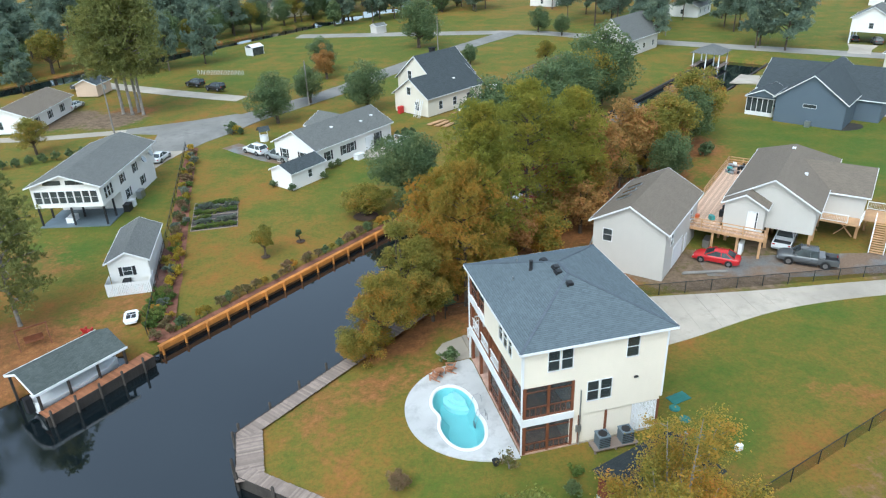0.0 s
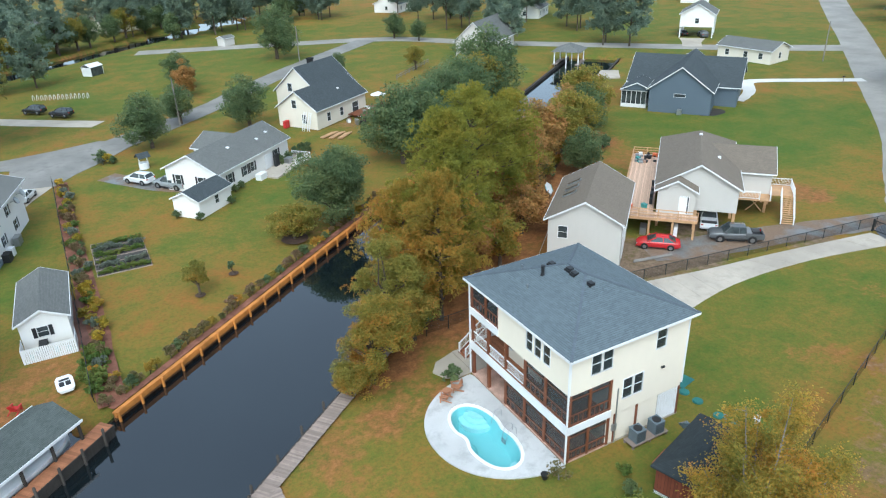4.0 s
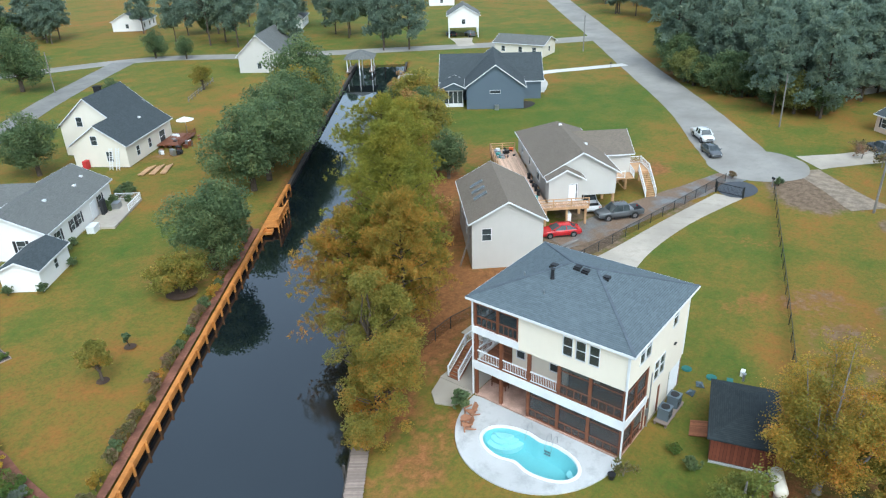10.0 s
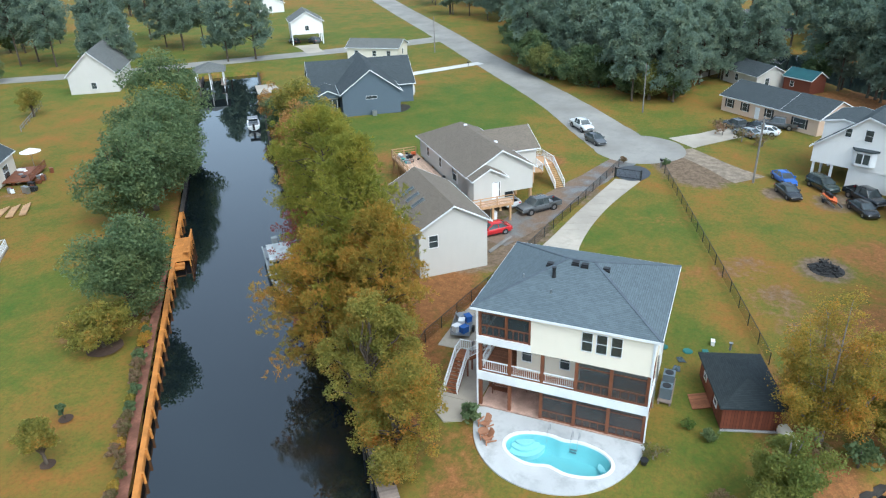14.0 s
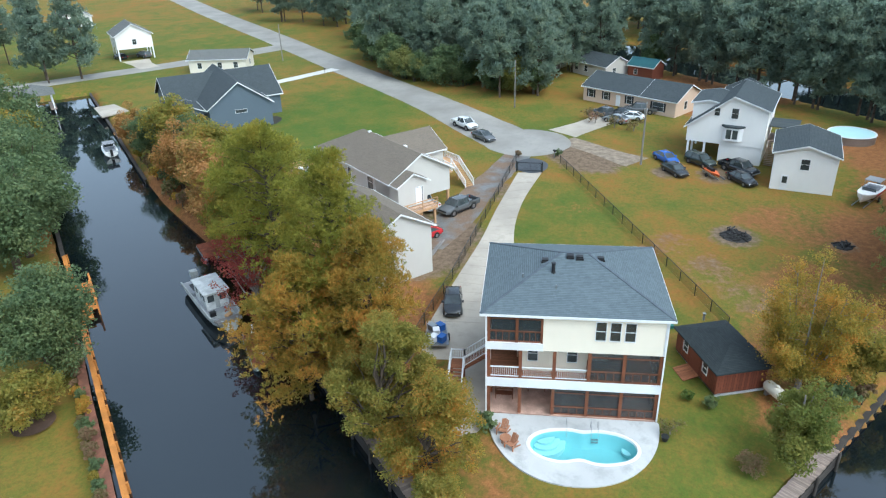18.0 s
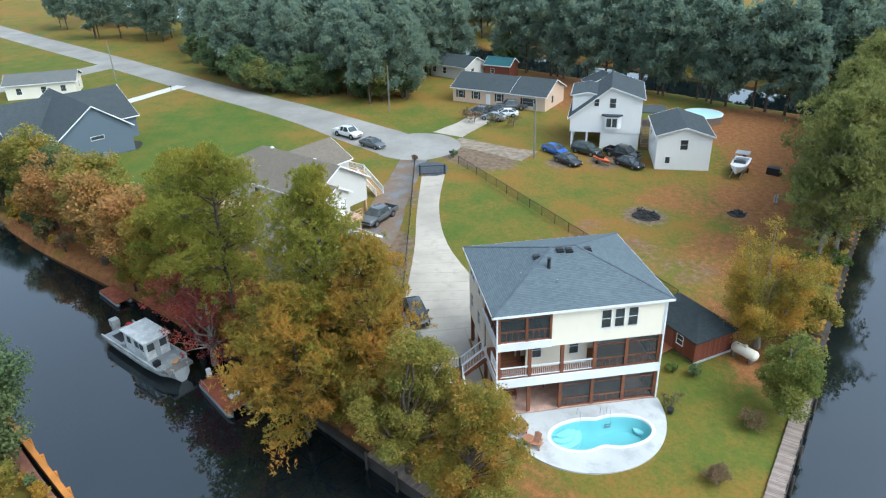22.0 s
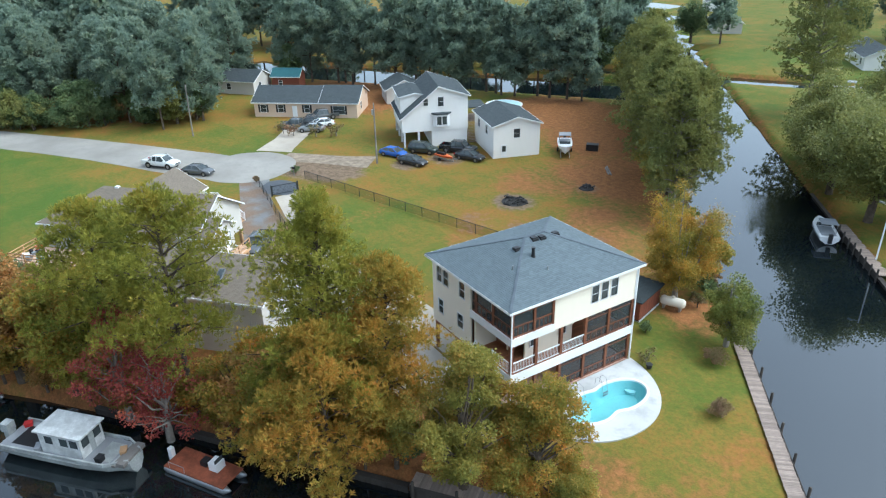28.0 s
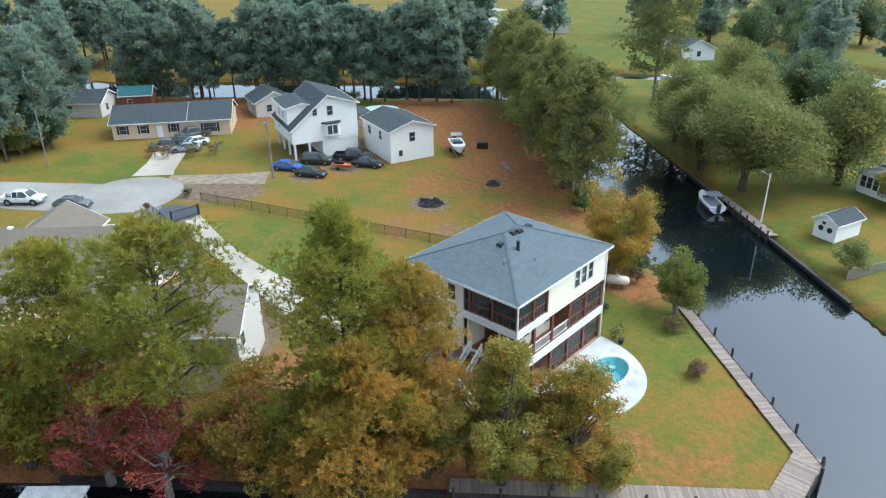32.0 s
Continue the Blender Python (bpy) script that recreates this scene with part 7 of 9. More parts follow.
def car(kind, m, color, label, group=""):
    L, W, body, cab, r = CARS[kind]
    c = thing("pickup_truck" if kind == "pickup" else "car", m, label, "pickup truck" if kind == "pickup" else "car", group)
    pm = M_CARS[color]
    rings = [[(x, -w * 0.9, zb), (x, -w, zb + 0.14), (x, -w, zs), (x, -w * 0.9, zt - 0.02), (x, -w * 0.45, zt + 0.015), (x, w * 0.45, zt + 0.015), (x, w * 0.9, zt - 0.02), (x, w, zs), (x, w, zb + 0.14), (x, w * 0.9, zb)] for x, w, zb, zs, zt in body]
    part("body", Geo().loft(rings), pm, c, smooth=True)
    low, top = W / 2 - 0.08, W / 2 - 0.26
    v = [(cab[0][0], -low, cab[0][1]), (cab[3][0], -low, cab[3][1]), (cab[3][0], low, cab[3][1]), (cab[0][0], low, cab[0][1]),
         (cab[1][0], -top, cab[1][1]), (cab[2][0], -top, cab[2][1]), (cab[2][0], top, cab[2][1]), (cab[1][0], top, cab[1][1])]
    part("window_glass", Geo().add(v, [(0, 1, 5, 4), (1, 2, 6, 5), (2, 3, 7, 6), (3, 0, 4, 7), (4, 5, 6, 7)]), M_GLASS, c)
    x0, x1, zt = cab[1][0] - 0.06, cab[2][0] + 0.1, cab[1][1]
    arch = [(-top - 0.02, -0.03), (-top * 0.9, 0.035), (0, 0.07), (top * 0.9, 0.035), (top + 0.02, -0.03)]
    part("roof", Geo().loft([[(x, y * k, zt + dz * q) for y, dz in arch] for x, k, q in ((x0, 0.94, 0.5), (x0 + 0.2, 1.0, 1.0), ((x0 + x1) / 2, 1.0, 1.25), (x1 - 0.2, 1.0, 1.0), (x1, 0.94, 0.5))]), pm, c, smooth=True)
    for s in (-1, 1):
        for i, j in ((0, 1), (3, 2)):
            part("pillar", Geo().beam((cab[i][0], s * low, cab[i][1]), (cab[j][0], s * top, cab[j][1]), 0.09), pm, c)
        xm = (cab[1][0] + cab[2][0]) / 2 - 0.05
        part("pillar", Geo().beam((xm - 0.05, s * (low + 0.005), cab[0][1]), (xm, s * (top + 0.01), cab[1][1]), 0.07), pm, c)
        part("door_handle", Geo().box(xm - 0.35, s * (W / 2 - 0.01) - 0.015, body[2][3] - 0.08, xm - 0.15, s * (W / 2 - 0.01) + 0.015, body[2][3] - 0.04), M_BLACK, c)
        part("sill", Geo().box(-L * 0.16, s * (W / 2 - 0.05) - 0.04, 0.24, L * 0.18, s * (W / 2 - 0.05) + 0.04, 0.36), M_BLACK, c)
    if kind == "pickup":
        part("bed", Geo().box(-2.9, -0.98, 0.5, -0.94, -0.86, 1.13).box(-2.9, 0.86, 0.5, -0.94, 0.98, 1.13).box(-2.9, -0.86, 0.5, -0.94, 0.86, 0.66), pm, c)
        part("bed_liner", Geo().box(-2.8, -0.85, 0.66, -0.95, 0.85, 0.68), M_BLACK, c)
        part("tailgate", Geo().box(-2.9, -0.855, 0.66, -2.82, 0.855, 1.12), pm, c)
    for x in (-L * 0.29, L * 0.31):
        for s in (-1, 1):
            part("wheel_arch", Geo().tube([(x, s * (W / 2 - 0.3), r + 0.02), (x, s * (W / 2 + 0.004), r + 0.02)], r * 1.22, 16), M_BLACK, c)
            wv = part("wheel", Geo().tube([(x, s * (W / 2 - 0.2), r), (x, s * (W / 2 + 0.008), r), (x, s * (W / 2 + 0.02), r)], [r, r, r * 0.9], 16), M_TYRE, c)
            part("rim", Geo().tube([(x, s * (W / 2 + 0.02), r), (x, s * (W / 2 + 0.035), r)], r * 0.62, 10), M_RIM, wv)
    zf = body[-1][3]
    part("front_bumper", Geo().box(L / 2 - 0.2, -W / 2 + 0.2, zf - 0.22, L / 2 + 0.05, W / 2 - 0.2, zf - 0.06), M_STEEL if kind == "pickup" else pm, c)
    part("rear_bumper", Geo().box(-L / 2 - 0.06, -W / 2 + 0.14, 0.42, -L / 2 + 0.1, W / 2 - 0.14, 0.6), M_STEEL if kind == "pickup" else pm, c)
    part("grille", Geo().box(L / 2 - 0.15, -0.5, zf - 0.05, L / 2 + 0.02, 0.5, zf + 0.09), M_BLACK, c)
    part("windscreen_wiper", Geo().beam((cab[3][0] + 0.02, -0.5, cab[3][1] + 0.02), (cab[3][0] - 0.1, 0.1, cab[3][1] + 0.11), 0.02), M_BLACK, c)
    zr = 0.92 if kind == "pickup" else body[0][3]
    for s in (-1, 1):
        part("mirror", Geo().box(cab[3][0] - 0.35, s * (W / 2 + 0.06) - 0.1, cab[3][1] + 0.02, cab[3][0] - 0.2, s * (W / 2 + 0.06) + 0.1, cab[3][1] + 0.2), pm, c)
        part("headlight", Geo().box(L / 2 - 0.3, s * (W / 2 - 0.38) - 0.15, zf - 0.02, L / 2 - 0.02, s * (W / 2 - 0.38) + 0.15, zf + 0.11), M_WHITE, c)
        part("taillight", Geo().box(-L / 2 - 0.012, s * (W / 2 - 0.22) - 0.12, zr - 0.06, -L / 2 + 0.14, s * (W / 2 - 0.22) + 0.12, zr + 0.1), M_LENS, c)
    return c


car("sedan", at(44.6, 56.7, 0, 136), "red", "red coupe parked by the timber deck")
gpk = car("pickup", at(53.2, 53.4, 0, 141), "grey", "dark grey pickup truck on the gravel drive")
crate(gpk.matrix_world @ at(-1.3, 0, 0.68), 0.5, 1.6, 0.6, M_STEEL, "silver toolbox across the pickup bed", "tool_box", "tool box")
car("pickup", at(89.4, 56.0, 0.05, 220), "white", "white pickup truck parked on the street")
car("sedan", at(82.8, 52.3, 0.05, 221), "grey", "dark grey sedan parked on the street")
car("sedan", at(29.8, 51.6, 0.05, 186), "black", "black sedan parked on the concrete driveway")
car("suv", at(-2.8, 114.4, -0.37, 128), "white", "white suv beside the ranch house")
car("pickup", at(1.0, 109.4, -0.37, 128), "silver", "silver pickup truck beside the ranch house")
car("sedan", at(-17.9, 116.2, -0.35, 70), "white", "pale sedan on the carport drive")
car("pickup", at(-40.8, 178.0, -0.1, 20), "grey", "dark truck at the misty drive", "vehicles north-west")
car("suv", at(-15.5, 170.2, -0.1, 140), "black", "black suv on the pale drive", "vehicles north-west")
car("suv", at(-10.8, 164.0, -0.1, 140), "black", "dark suv on the pale drive", "vehicles north-west")
car("sedan", at(-39.0, 159.0, -0.1, 70), "white", "white car by the low house", "vehicles north-west")
car("sedan", at(73.2, 24.8, 0, 205), "blue", "bright blue sedan by the white house", "cars by the white house")
car("suv", at(72.0, 20.2, 0, 215), "green", "dark green suv under the white house", "cars by the white house")
car("sedan", at(68.2, 24.4, 0, 205), "black", "black sedan on the sandy yard", "cars by the white house")
car("pickup", at(69.0, 15.6, 0, 215), "black", "black pickup truck by the stair", "cars by the white house")
car("sedan", at(65.0, 16.2, 0, 205), "black", "black sedan by the outbuilding", "cars by the white house")
for x, y, cl in ((96.5, 31.5, "grey"), (97.6, 28.8, "black"), (95.2, 27.4, "white"), (93.4, 30.0, "silver"), (99.5, 25.2, "grey")):
    car("pickup" if cl == "grey" else "sedan", at(x, y, 0.05, 40 + x * 13 % 50), cl, cl + " vehicle crowded by the brick ranch", "cars by the brick ranch")
car("pickup", at_tan(-5.5, -0.5, 0, 0), "white", "white truck parked under the raised house")
car("suv", at(151.5, 148.0, 0.1, 60), "grey", "grey car under the far white house")
car("sedan", at(149.5, 153.5, 0.1, 60), "black", "dark car under the far white house")


def hull(bt, secs, prof, mat, name="hull"):
    return part(name, Geo().loft([[(x, y * w, z * k) for y, z in prof] for x, w, k in secs]), mat, bt, smooth=True)


# work boat moored under the trees
M_CABIN = plain("weathered_white_cabin", (0.66, 0.67, 0.66), 0.6, vary=0.28, big=1.4, small=7)
M_HULLG = plain("weathered_grey_hull", (0.44, 0.46, 0.45), 0.6, vary=0.35)
M_HULLR = plain("leaf-strewn_rust_deck", (0.30, 0.085, 0.04), 0.8, vary=0.4, big=1.5)
wbt = thing("work_boat", at(29.2, 75.7, WATER_Z, 222) @ Matrix.Scale(1.06, 4), "weathered grey work boat with white cabin at its mooring", "boat")
V = ((-0.5, 0.0), (-1.35, 0.5), (-1.5, 1.0), (1.5, 1.0), (1.35, 0.5), (0.5, 0.0))
hull(wbt, ((-5.2, 0.95, 1.0), (-3.0, 1.0, 1.0), (1.5, 1.0, 1.0), (3.6, 0.85, 1.05), (5.0, 0.45, 1.15)), V, M_HULLG)
part("deck", Geo().prism([(-5.1, -1.35), (3.4, -1.3), (4.7, -0.6), (4.7, 0.6), (3.4, 1.3), (-5.1, 1.35)], 1.0, 1.06), M_CANVAS, wbt)
gun = Geo()
for s in (-1, 1):
    gun.beam((-5.1, s * 1.42, 1.16), (3.5, s * 1.36, 1.2), 0.12, 0.22).beam((3.5, s * 1.36, 1.2), (4.9, s * 0.6, 1.25), 0.12, 0.22)
part("gunwale", gun, M_HULLG, wbt)
cb = part("cabin", Geo().box(-1.6, -1.05, 1.06, 1.7, 1.05, 2.75), M_CABIN, wbt)
part("cabin_roof", Geo().box(-1.85, -1.2, 2.75, 1.95, 1.2, 2.86), M_CABIN, cb)
for s in (-1, 1):
    for x in (-1.1, 0.1, 0.9):
        part("pane", Geo().box(x, s * 1.06 - 0.01, 1.9, x + 0.6, s * 1.06 + 0.01, 2.5), M_GLASS, cb)
for y in (-0.85, 0.25):
    part("pane", Geo().box(1.7, y, 1.85, 1.73, y + 0.6, 2.5), M_GLASS, cb)
part("door", Geo().box(1.7, -0.2, 1.1, 1.74, 0.2, 2.55), M_HULLG, cb)
part("bow_planks", Geo().box(4.3, -1.1, 1.06, 4.9, 1.1, 1.35).box(4.0, -1.2, 1.06, 4.28, 1.2, 1.2), M_POLE, wbt)
part("outboard", Geo().box(-5.6, -0.3, 0.4, -5.15, 0.3, 1.3).box(-5.75, -0.34, 1.3, -5.1, 0.34, 1.95), M_HULLG, wbt)
part("well", Geo().box(-4.4, -0.9, 1.061, -2.0, 0.9, 1.075), M_BLACK, wbt)
for x, y, sx, sy, sz, mt, lb in ((-4.6, 0.9, 0.5, 0.4, 0.3, M_RED, "small red fuel can on the work boat"), (-2.0, -0.95, 0.7, 0.35, 0.35, M_CANVAS, "grey fish box on the work boat"), (-3.3, 1.0, 0.9, 0.3, 0.3, M_POLE, "weathered crate on the work boat"), (2.9, -0.9, 0.5, 0.4, 0.4, M_BLACK, "black tub on the work boat"), (3.9, 0.2, 0.6, 0.4, 0.3, M_PINE, "pile of short planks on the work boat")):
    crate(wbt.matrix_world @ at(x, y, 1.1 if x > 2 else 1.08, x * 31), sx, sy, sz, mt, lb, group="gear on the work boat")
part("hatch_cover", Geo().box(2.4, -0.9, 1.061, 3.6, 0.9, 1.1), M_HULLG, wbt)
# rust-red pontoon boat
pb = thing("pontoon_boat", at(22.2, 68.3, WATER_Z, 212) @ Matrix.Scale(0.86, 4), "rust-red pontoon boat covered in fallen leaves", "boat")
for s in (-0.95, 0.95):
    part("pontoon", Geo().tube([(-3.3, s, 0.3), (-3.0, s, 0.25), (2.9, s, 0.25), (3.5, s, 0.4)], [0.3, 0.36, 0.36, 0.08], 12), M_STEEL, pb, smooth=True)
part("deck", Geo().box(-3.2, -1.25, 0.6, 3.0, 1.25, 0.72), M_HULLR, pb)
part("console", Geo().box(0.6, -0.1, 0.72, 1.5, 0.85, 1.5), M_WHITE, pb)
part("windscreen", Geo().box(1.3, -0.05, 1.5, 1.36, 0.8, 1.85), M_GLASS, pb)
part("seat", Geo().box(-0.4, 0.0, 0.72, 0.2, 0.7, 1.2), M_BLACK, pb)
part("outboard", Geo().box(-3.7, -0.2, 0.3, -3.3, 0.2, 1.5), M_WHITE, pb)
part("rail", Geo().tube([(-2.6, -1.2, 0.72), (-2.6, -1.2, 1.3), (-1.0, -1.2, 1.3), (-1.0, -1.2, 0.72)], 0.03, 6), M_STEEL, pb)
pb2 = thing("pontoon_boat", at(*from_un(83, 38.9), WATER_Z, 218) @ Matrix.Scale(0.8, 4), "small red-decked float at the bank", "boat")
part("deck", Geo().box(-2.6, -1.0, 0.5, 2.6, 1.0, 0.62), M_HULLR, pb2)
for s in (-0.8, 0.8):
    part("pontoon", Geo().tube([(-2.6, s, 0.25), (2.6, s, 0.25), (2.9, s, 0.35)], [0.28, 0.28, 0.06], 10), M_STEEL, pb2, smooth=True)


def runabout(m, label, stripe, trailer=False, cover=True):
    b = thing("motorboat", m, label, "boat")
    z = 0.7 if trailer else 0.0
    hull(b, ((-2.9, 0.92, 1.0), (-1.0, 1.0, 1.0), (1.2, 0.92, 1.05), (2.4, 0.55, 1.15), (3.1, 0.08, 1.25)), tuple((y * 0.78, zz * 0.85 + z) for y, zz in V), M_WHITE)
    part("stripe", Geo().box(-2.8, -1.13, z + 0.55, 1.0, -1.1, z + 0.72).box(-2.8, 1.1, z + 0.55, 1.0, 1.13, z + 0.72), stripe, b)
    part("cockpit", Geo().box(-2.4, -0.8, z + 0.855, 0.4, 0.8, z + 0.88), M_CANVAS, b)
    part("windscreen", Geo().beam((0.5, -0.8, z + 1.1), (0.5, 0.8, z + 1.1), 0.05, 0.4), M_GLASS, b)
    if cover:
        part("bimini", Geo().box(-1.9, -0.9, z + 2.0, -0.1, 0.9, z + 2.07), M_CANVAS, b)
        for x in (-1.7, -0.3):
            for s in (-0.85, 0.85):
                part("bimini_pole", Geo().tube([(x, s, z + 0.85), (x, s, z + 2.0)], 0.025, 6), M_STEEL, b)
    part("outboard", Geo().box(-3.25, -0.2, z + 0.2, -2.9, 0.2, z + 1.3), M_BLACK, b)
    if trailer:
        part("trailer_frame", Geo().box(-2.6, -0.7, 0.4, 3.6, -0.6, 0.52).box(-2.6, 0.6, 0.4, 3.6, 0.7, 0.52).box(-0.8, -1.0, 0.3, -0.7, 1.0, 0.4).box(1.0, -0.7, 0.5, 1.2, 0.7, 0.72).box(-2.2, -0.7, 0.5, -2.0, 0.7, 0.72), M_STEEL, b)
        for s in (-1.05, 1.05):
            part("wheel", Geo().tube([(-0.75, s - 0.1, 0.33), (-0.75, s + 0.1, 0.33)], 0.33, 12), M_TYRE, b)
    return b


runabout(at(58.9, 2.6, 0, 140), "white motorboat with red stripe on a trailer", M_RED, True)
runabout(at(20.6, -3.9, WATER_Z + 0.1, -47), "white runabout with canvas top at the far bank", M_CANVAS)
runabout(at(*from_un(131, 43.0), WATER_Z + 0.1, 38), "white runabout moored on the canal", M_TEAL)
runabout(at(58, -72.5, WATER_Z + 0.1, 30), "white sailing dinghy with blue cover", M_TEAL)
js = thing("jet_ski", at(67.0, 19.6, 0, 200), "orange and grey jet ski on a trailer", "jet ski")
part("hull", Geo().loft([[(x, y * w, z + 0.4) for y, z in ((-0.2, 0.1), (-0.55, 0.45), (0.55, 0.45), (0.2, 0.1))] for x, w in ((-1.5, 0.9), (0.3, 1.0), (1.6, 0.15))]), M_ORANGE, js, smooth=True)
part("seat", Geo().box(-1.2, -0.22, 0.85, 0.2, 0.22, 1.2), M_BLACK, js)
part("handlebar", Geo().box(0.3, -0.4, 1.2, 0.4, 0.4, 1.28).box(0.3, -0.08, 0.85, 0.42, 0.08, 1.2), M_BLACK, js)
part("trailer", Geo().box(-1.6, -0.5, 0.25, 2.2, -0.42, 0.5).box(-1.6, 0.42, 0.25, 2.2, 0.5, 0.5), M_STEEL, js)
for s in (-0.7, 0.7):
    part("wheel", Geo().tube([(-0.3, s - 0.08, 0.26), (-0.3, s + 0.08, 0.26)], 0.26, 12), M_TYRE, js)
crate(at(57.4, -1.8, 0, 40), 1.8, 1.1, 1.0, M_BLACK, "dark covered jet ski on the litter", "covered_jet_ski", "jet ski")
# utility trailer by the stair
tr = thing("utility_trailer", at(23.8, 52.3, 0.05, 12), "grey mesh-sided trailer loaded with blue and white tubs", "trailer")
part("bed", Geo().box(-1.6, -0.85, 0.5, 1.6, 0.85, 0.58), M_STEEL, tr)
for s in (-0.85, 0.85):
    part("side_rail", Geo().box(-1.6, s - 0.02, 1.0, 1.6, s + 0.02, 1.06).box(-1.6, s - 0.02, 0.75, 1.6, s + 0.02, 0.8), M_STEEL, tr)
    for x in (-1.58, -0.5, 0.5, 1.55):
        part("side_post", Geo().box(x, s - 0.02, 0.5, x + 0.05, s + 0.02, 1.06), M_STEEL, tr)
    part("wheel", Geo().tube([(0, s * 1.15 - 0.09, 0.33), (0, s * 1.15 + 0.09, 0.33)], 0.33, 12), M_TYRE, tr)
part("axle", Geo().box(-0.08, -0.95, 0.3, 0.08, 0.95, 0.5), M_STEEL, tr)
part("tongue", Geo().beam((1.6, 0, 0.5), (2.7, 0, 0.45), 0.1).box(2.55, -0.05, 0, 2.65, 0.05, 0.45), M_STEEL, tr)
M_BLUET = plain("blue_plastic", (0.03, 0.12, 0.42), 0.45, vary=0.15)
for x, y, mt, lb in ((-1.0, -0.3, M_BLUET, "blue plastic tub in the trailer"), (-0.9, 0.4, M_WHITE, "white bag in the trailer"), (0.1, 0.1, M_WHITE, "white bag in the trailer"), (0.9, -0.35, M_BLUET, "blue plastic tub in the trailer"), (0.9, 0.4, M_STEEL, "grey box in the trailer")):
    crate(tr.matrix_world @ at(x, y, 0.58, x * 40), 0.7, 0.55, 0.6, mt, lb, group="load of the trailer")

# ---- small outdoor things ----


def rubble(x, y, r, n, h, label, mat, name="fire_pit", category="fire pit"):
    rng = random.Random(int(x * 7))
    f = thing(name, at(x, y, ground_z(x, y)), label, category)
    for i in range(n):
        a, d = rng.uniform(0, 6.28), r * rng.random() ** 0.6
        b = rng.uniform(0, 6.28)
        L = rng.uniform(0.4, 1.1)
        z = rng.uniform(0.05, h)
        cx, cy = d * math.cos(a), d * math.sin(a)
        part("charred_log", Geo().tube([(cx - L / 2 * math.cos(b), cy - L / 2 * math.sin(b), z), (cx + L / 2 * math.cos(b), cy + L / 2 * math.sin(b), z + rng.uniform(-0.05, 0.15))], 0.09, 6), mat, f)
    part("ash_bed", Geo().tube([(0, 0, 0.0), (0, 0, 0.08)], [r * 1.15, r], 18), mat, f)
    return f


rubble(47.6, 21.1, 1.5, 34, 0.5, "burnt-out fire pit of charred logs on the lawn", M_STONE)
rubble(45.7, 10.3, 0.9, 14, 0.3, "small heap of charred wood on the litter", M_STONE)
for (ax, ay), (bx, by), lb in (((39.6, 55.2), (44.2, 54.1), "grey timbers lying beside the fence"), ((47.5, 4.0), (50.2, 2.0), "fallen branch on the leaf litter")):
    t_ = thing("timber_log", at((ax + bx) / 2, (ay + by) / 2, 0.0, math.degrees(math.atan2(by - ay, bx - ax))), lb, "timber")
    L = math.dist((ax, ay), (bx, by)) / 2
    part("log", Geo().tube([(-L, 0, 0.12), (L, 0.1, 0.14)], 0.12, 7), M_POLE, t_)
    part("log", Geo().tube([(-L * 0.9, 0.3, 0.1), (L * 0.8, 0.36, 0.1)], 0.1, 7), M_POLE, t_)
cn = thing("canoe", at(44.8, 77.2, 0.02, 60), "white and green canoe lying on the grass", "canoe")
part("hull", Geo().loft([[(x, y * w, z + 0.25) for y, z in ((-0.1, -0.2), (-0.42, 0.05), (-0.45, 0.2), (0.45, 0.2), (0.42, 0.05), (0.1, -0.2))] for x, w in ((-2.2, 0.08), (-1.2, 0.85), (0, 1.0), (1.2, 0.85), (2.2, 0.08))]), M_WHITE, cn, smooth=True)
part("gunwale", Geo().beam((-1.3, -0.42, 0.47), (1.3, -0.42, 0.47), 0.06).beam((-1.3, 0.42, 0.47), (1.3, 0.42, 0.47), 0.06), M_TEAL, cn)
gl = thing("ladder", garage.matrix_world @ at(-5.2, 4.1, 0, 90), "grey aluminium ladder leaning on the garage wall", "ladder")
for y in (-0.22, 0.22):
    part("stile", Geo().beam((0.9, y, 0.0), (-0.22, y, 3.6), 0.06), M_STEEL, gl)
for j in range(10):
    part("rung", Geo().box(0.78 - j * 0.105, -0.22, 0.35 + j * 0.33, 0.82 - j * 0.105, 0.22, 0.39 + j * 0.33), M_STEEL, gl)
# vegetable beds
M_SOIL = plain("dark_garden_soil", (0.075, 0.068, 0.06), 0.95, vary=0.4, big=1.5)
for i in range(6):
    bed = thing("garden_bed", at(-8.4, 85.2 + i * 1.62, -0.4, -2), "long vegetable bed of dark soil with a low board edge", "garden bed", "vegetable beds")
    part("edging", Geo().box(-2.9, -0.74, 0, 2.9, -0.68, 0.12).box(-2.9, 0.68, 0, 2.9, 0.74, 0.12).box(-2.9, -0.68, 0, -2.84, 0.68, 0.12).box(2.84, -0.68, 0, 2.9, 0.68, 0.12), M_GREYWOOD, bed)
    part("soil", Geo().box(-2.84, -0.68, 0, 2.84, 0.68, 0.09), M_SOIL, bed)
for x, y in ((-2.3, 74.3), (1.9, 77.3), (10.6, 82.3)):
    blob("mulch_ring", x, y, 0.55 if x < 5 else 1.6, plain("dark_mulch", (0.10, 0.06, 0.04), 0.95, vary=0.4), "ring of dark mulch round a tree", 0.03, category="mulch")
M_MULCH = plain("brown_mulch", (0.25, 0.105, 0.065), 0.95, vary=0.4, big=0.9, small=6)
strip("border_bed", [(-12.4, 59.5, 2.2), (-12.6, 80, 2.2), (-13.1, 100, 2.0), (-13.2, 121, 1.8)], M_MULCH, "long mulched flower border", "flower bed", 0.04)
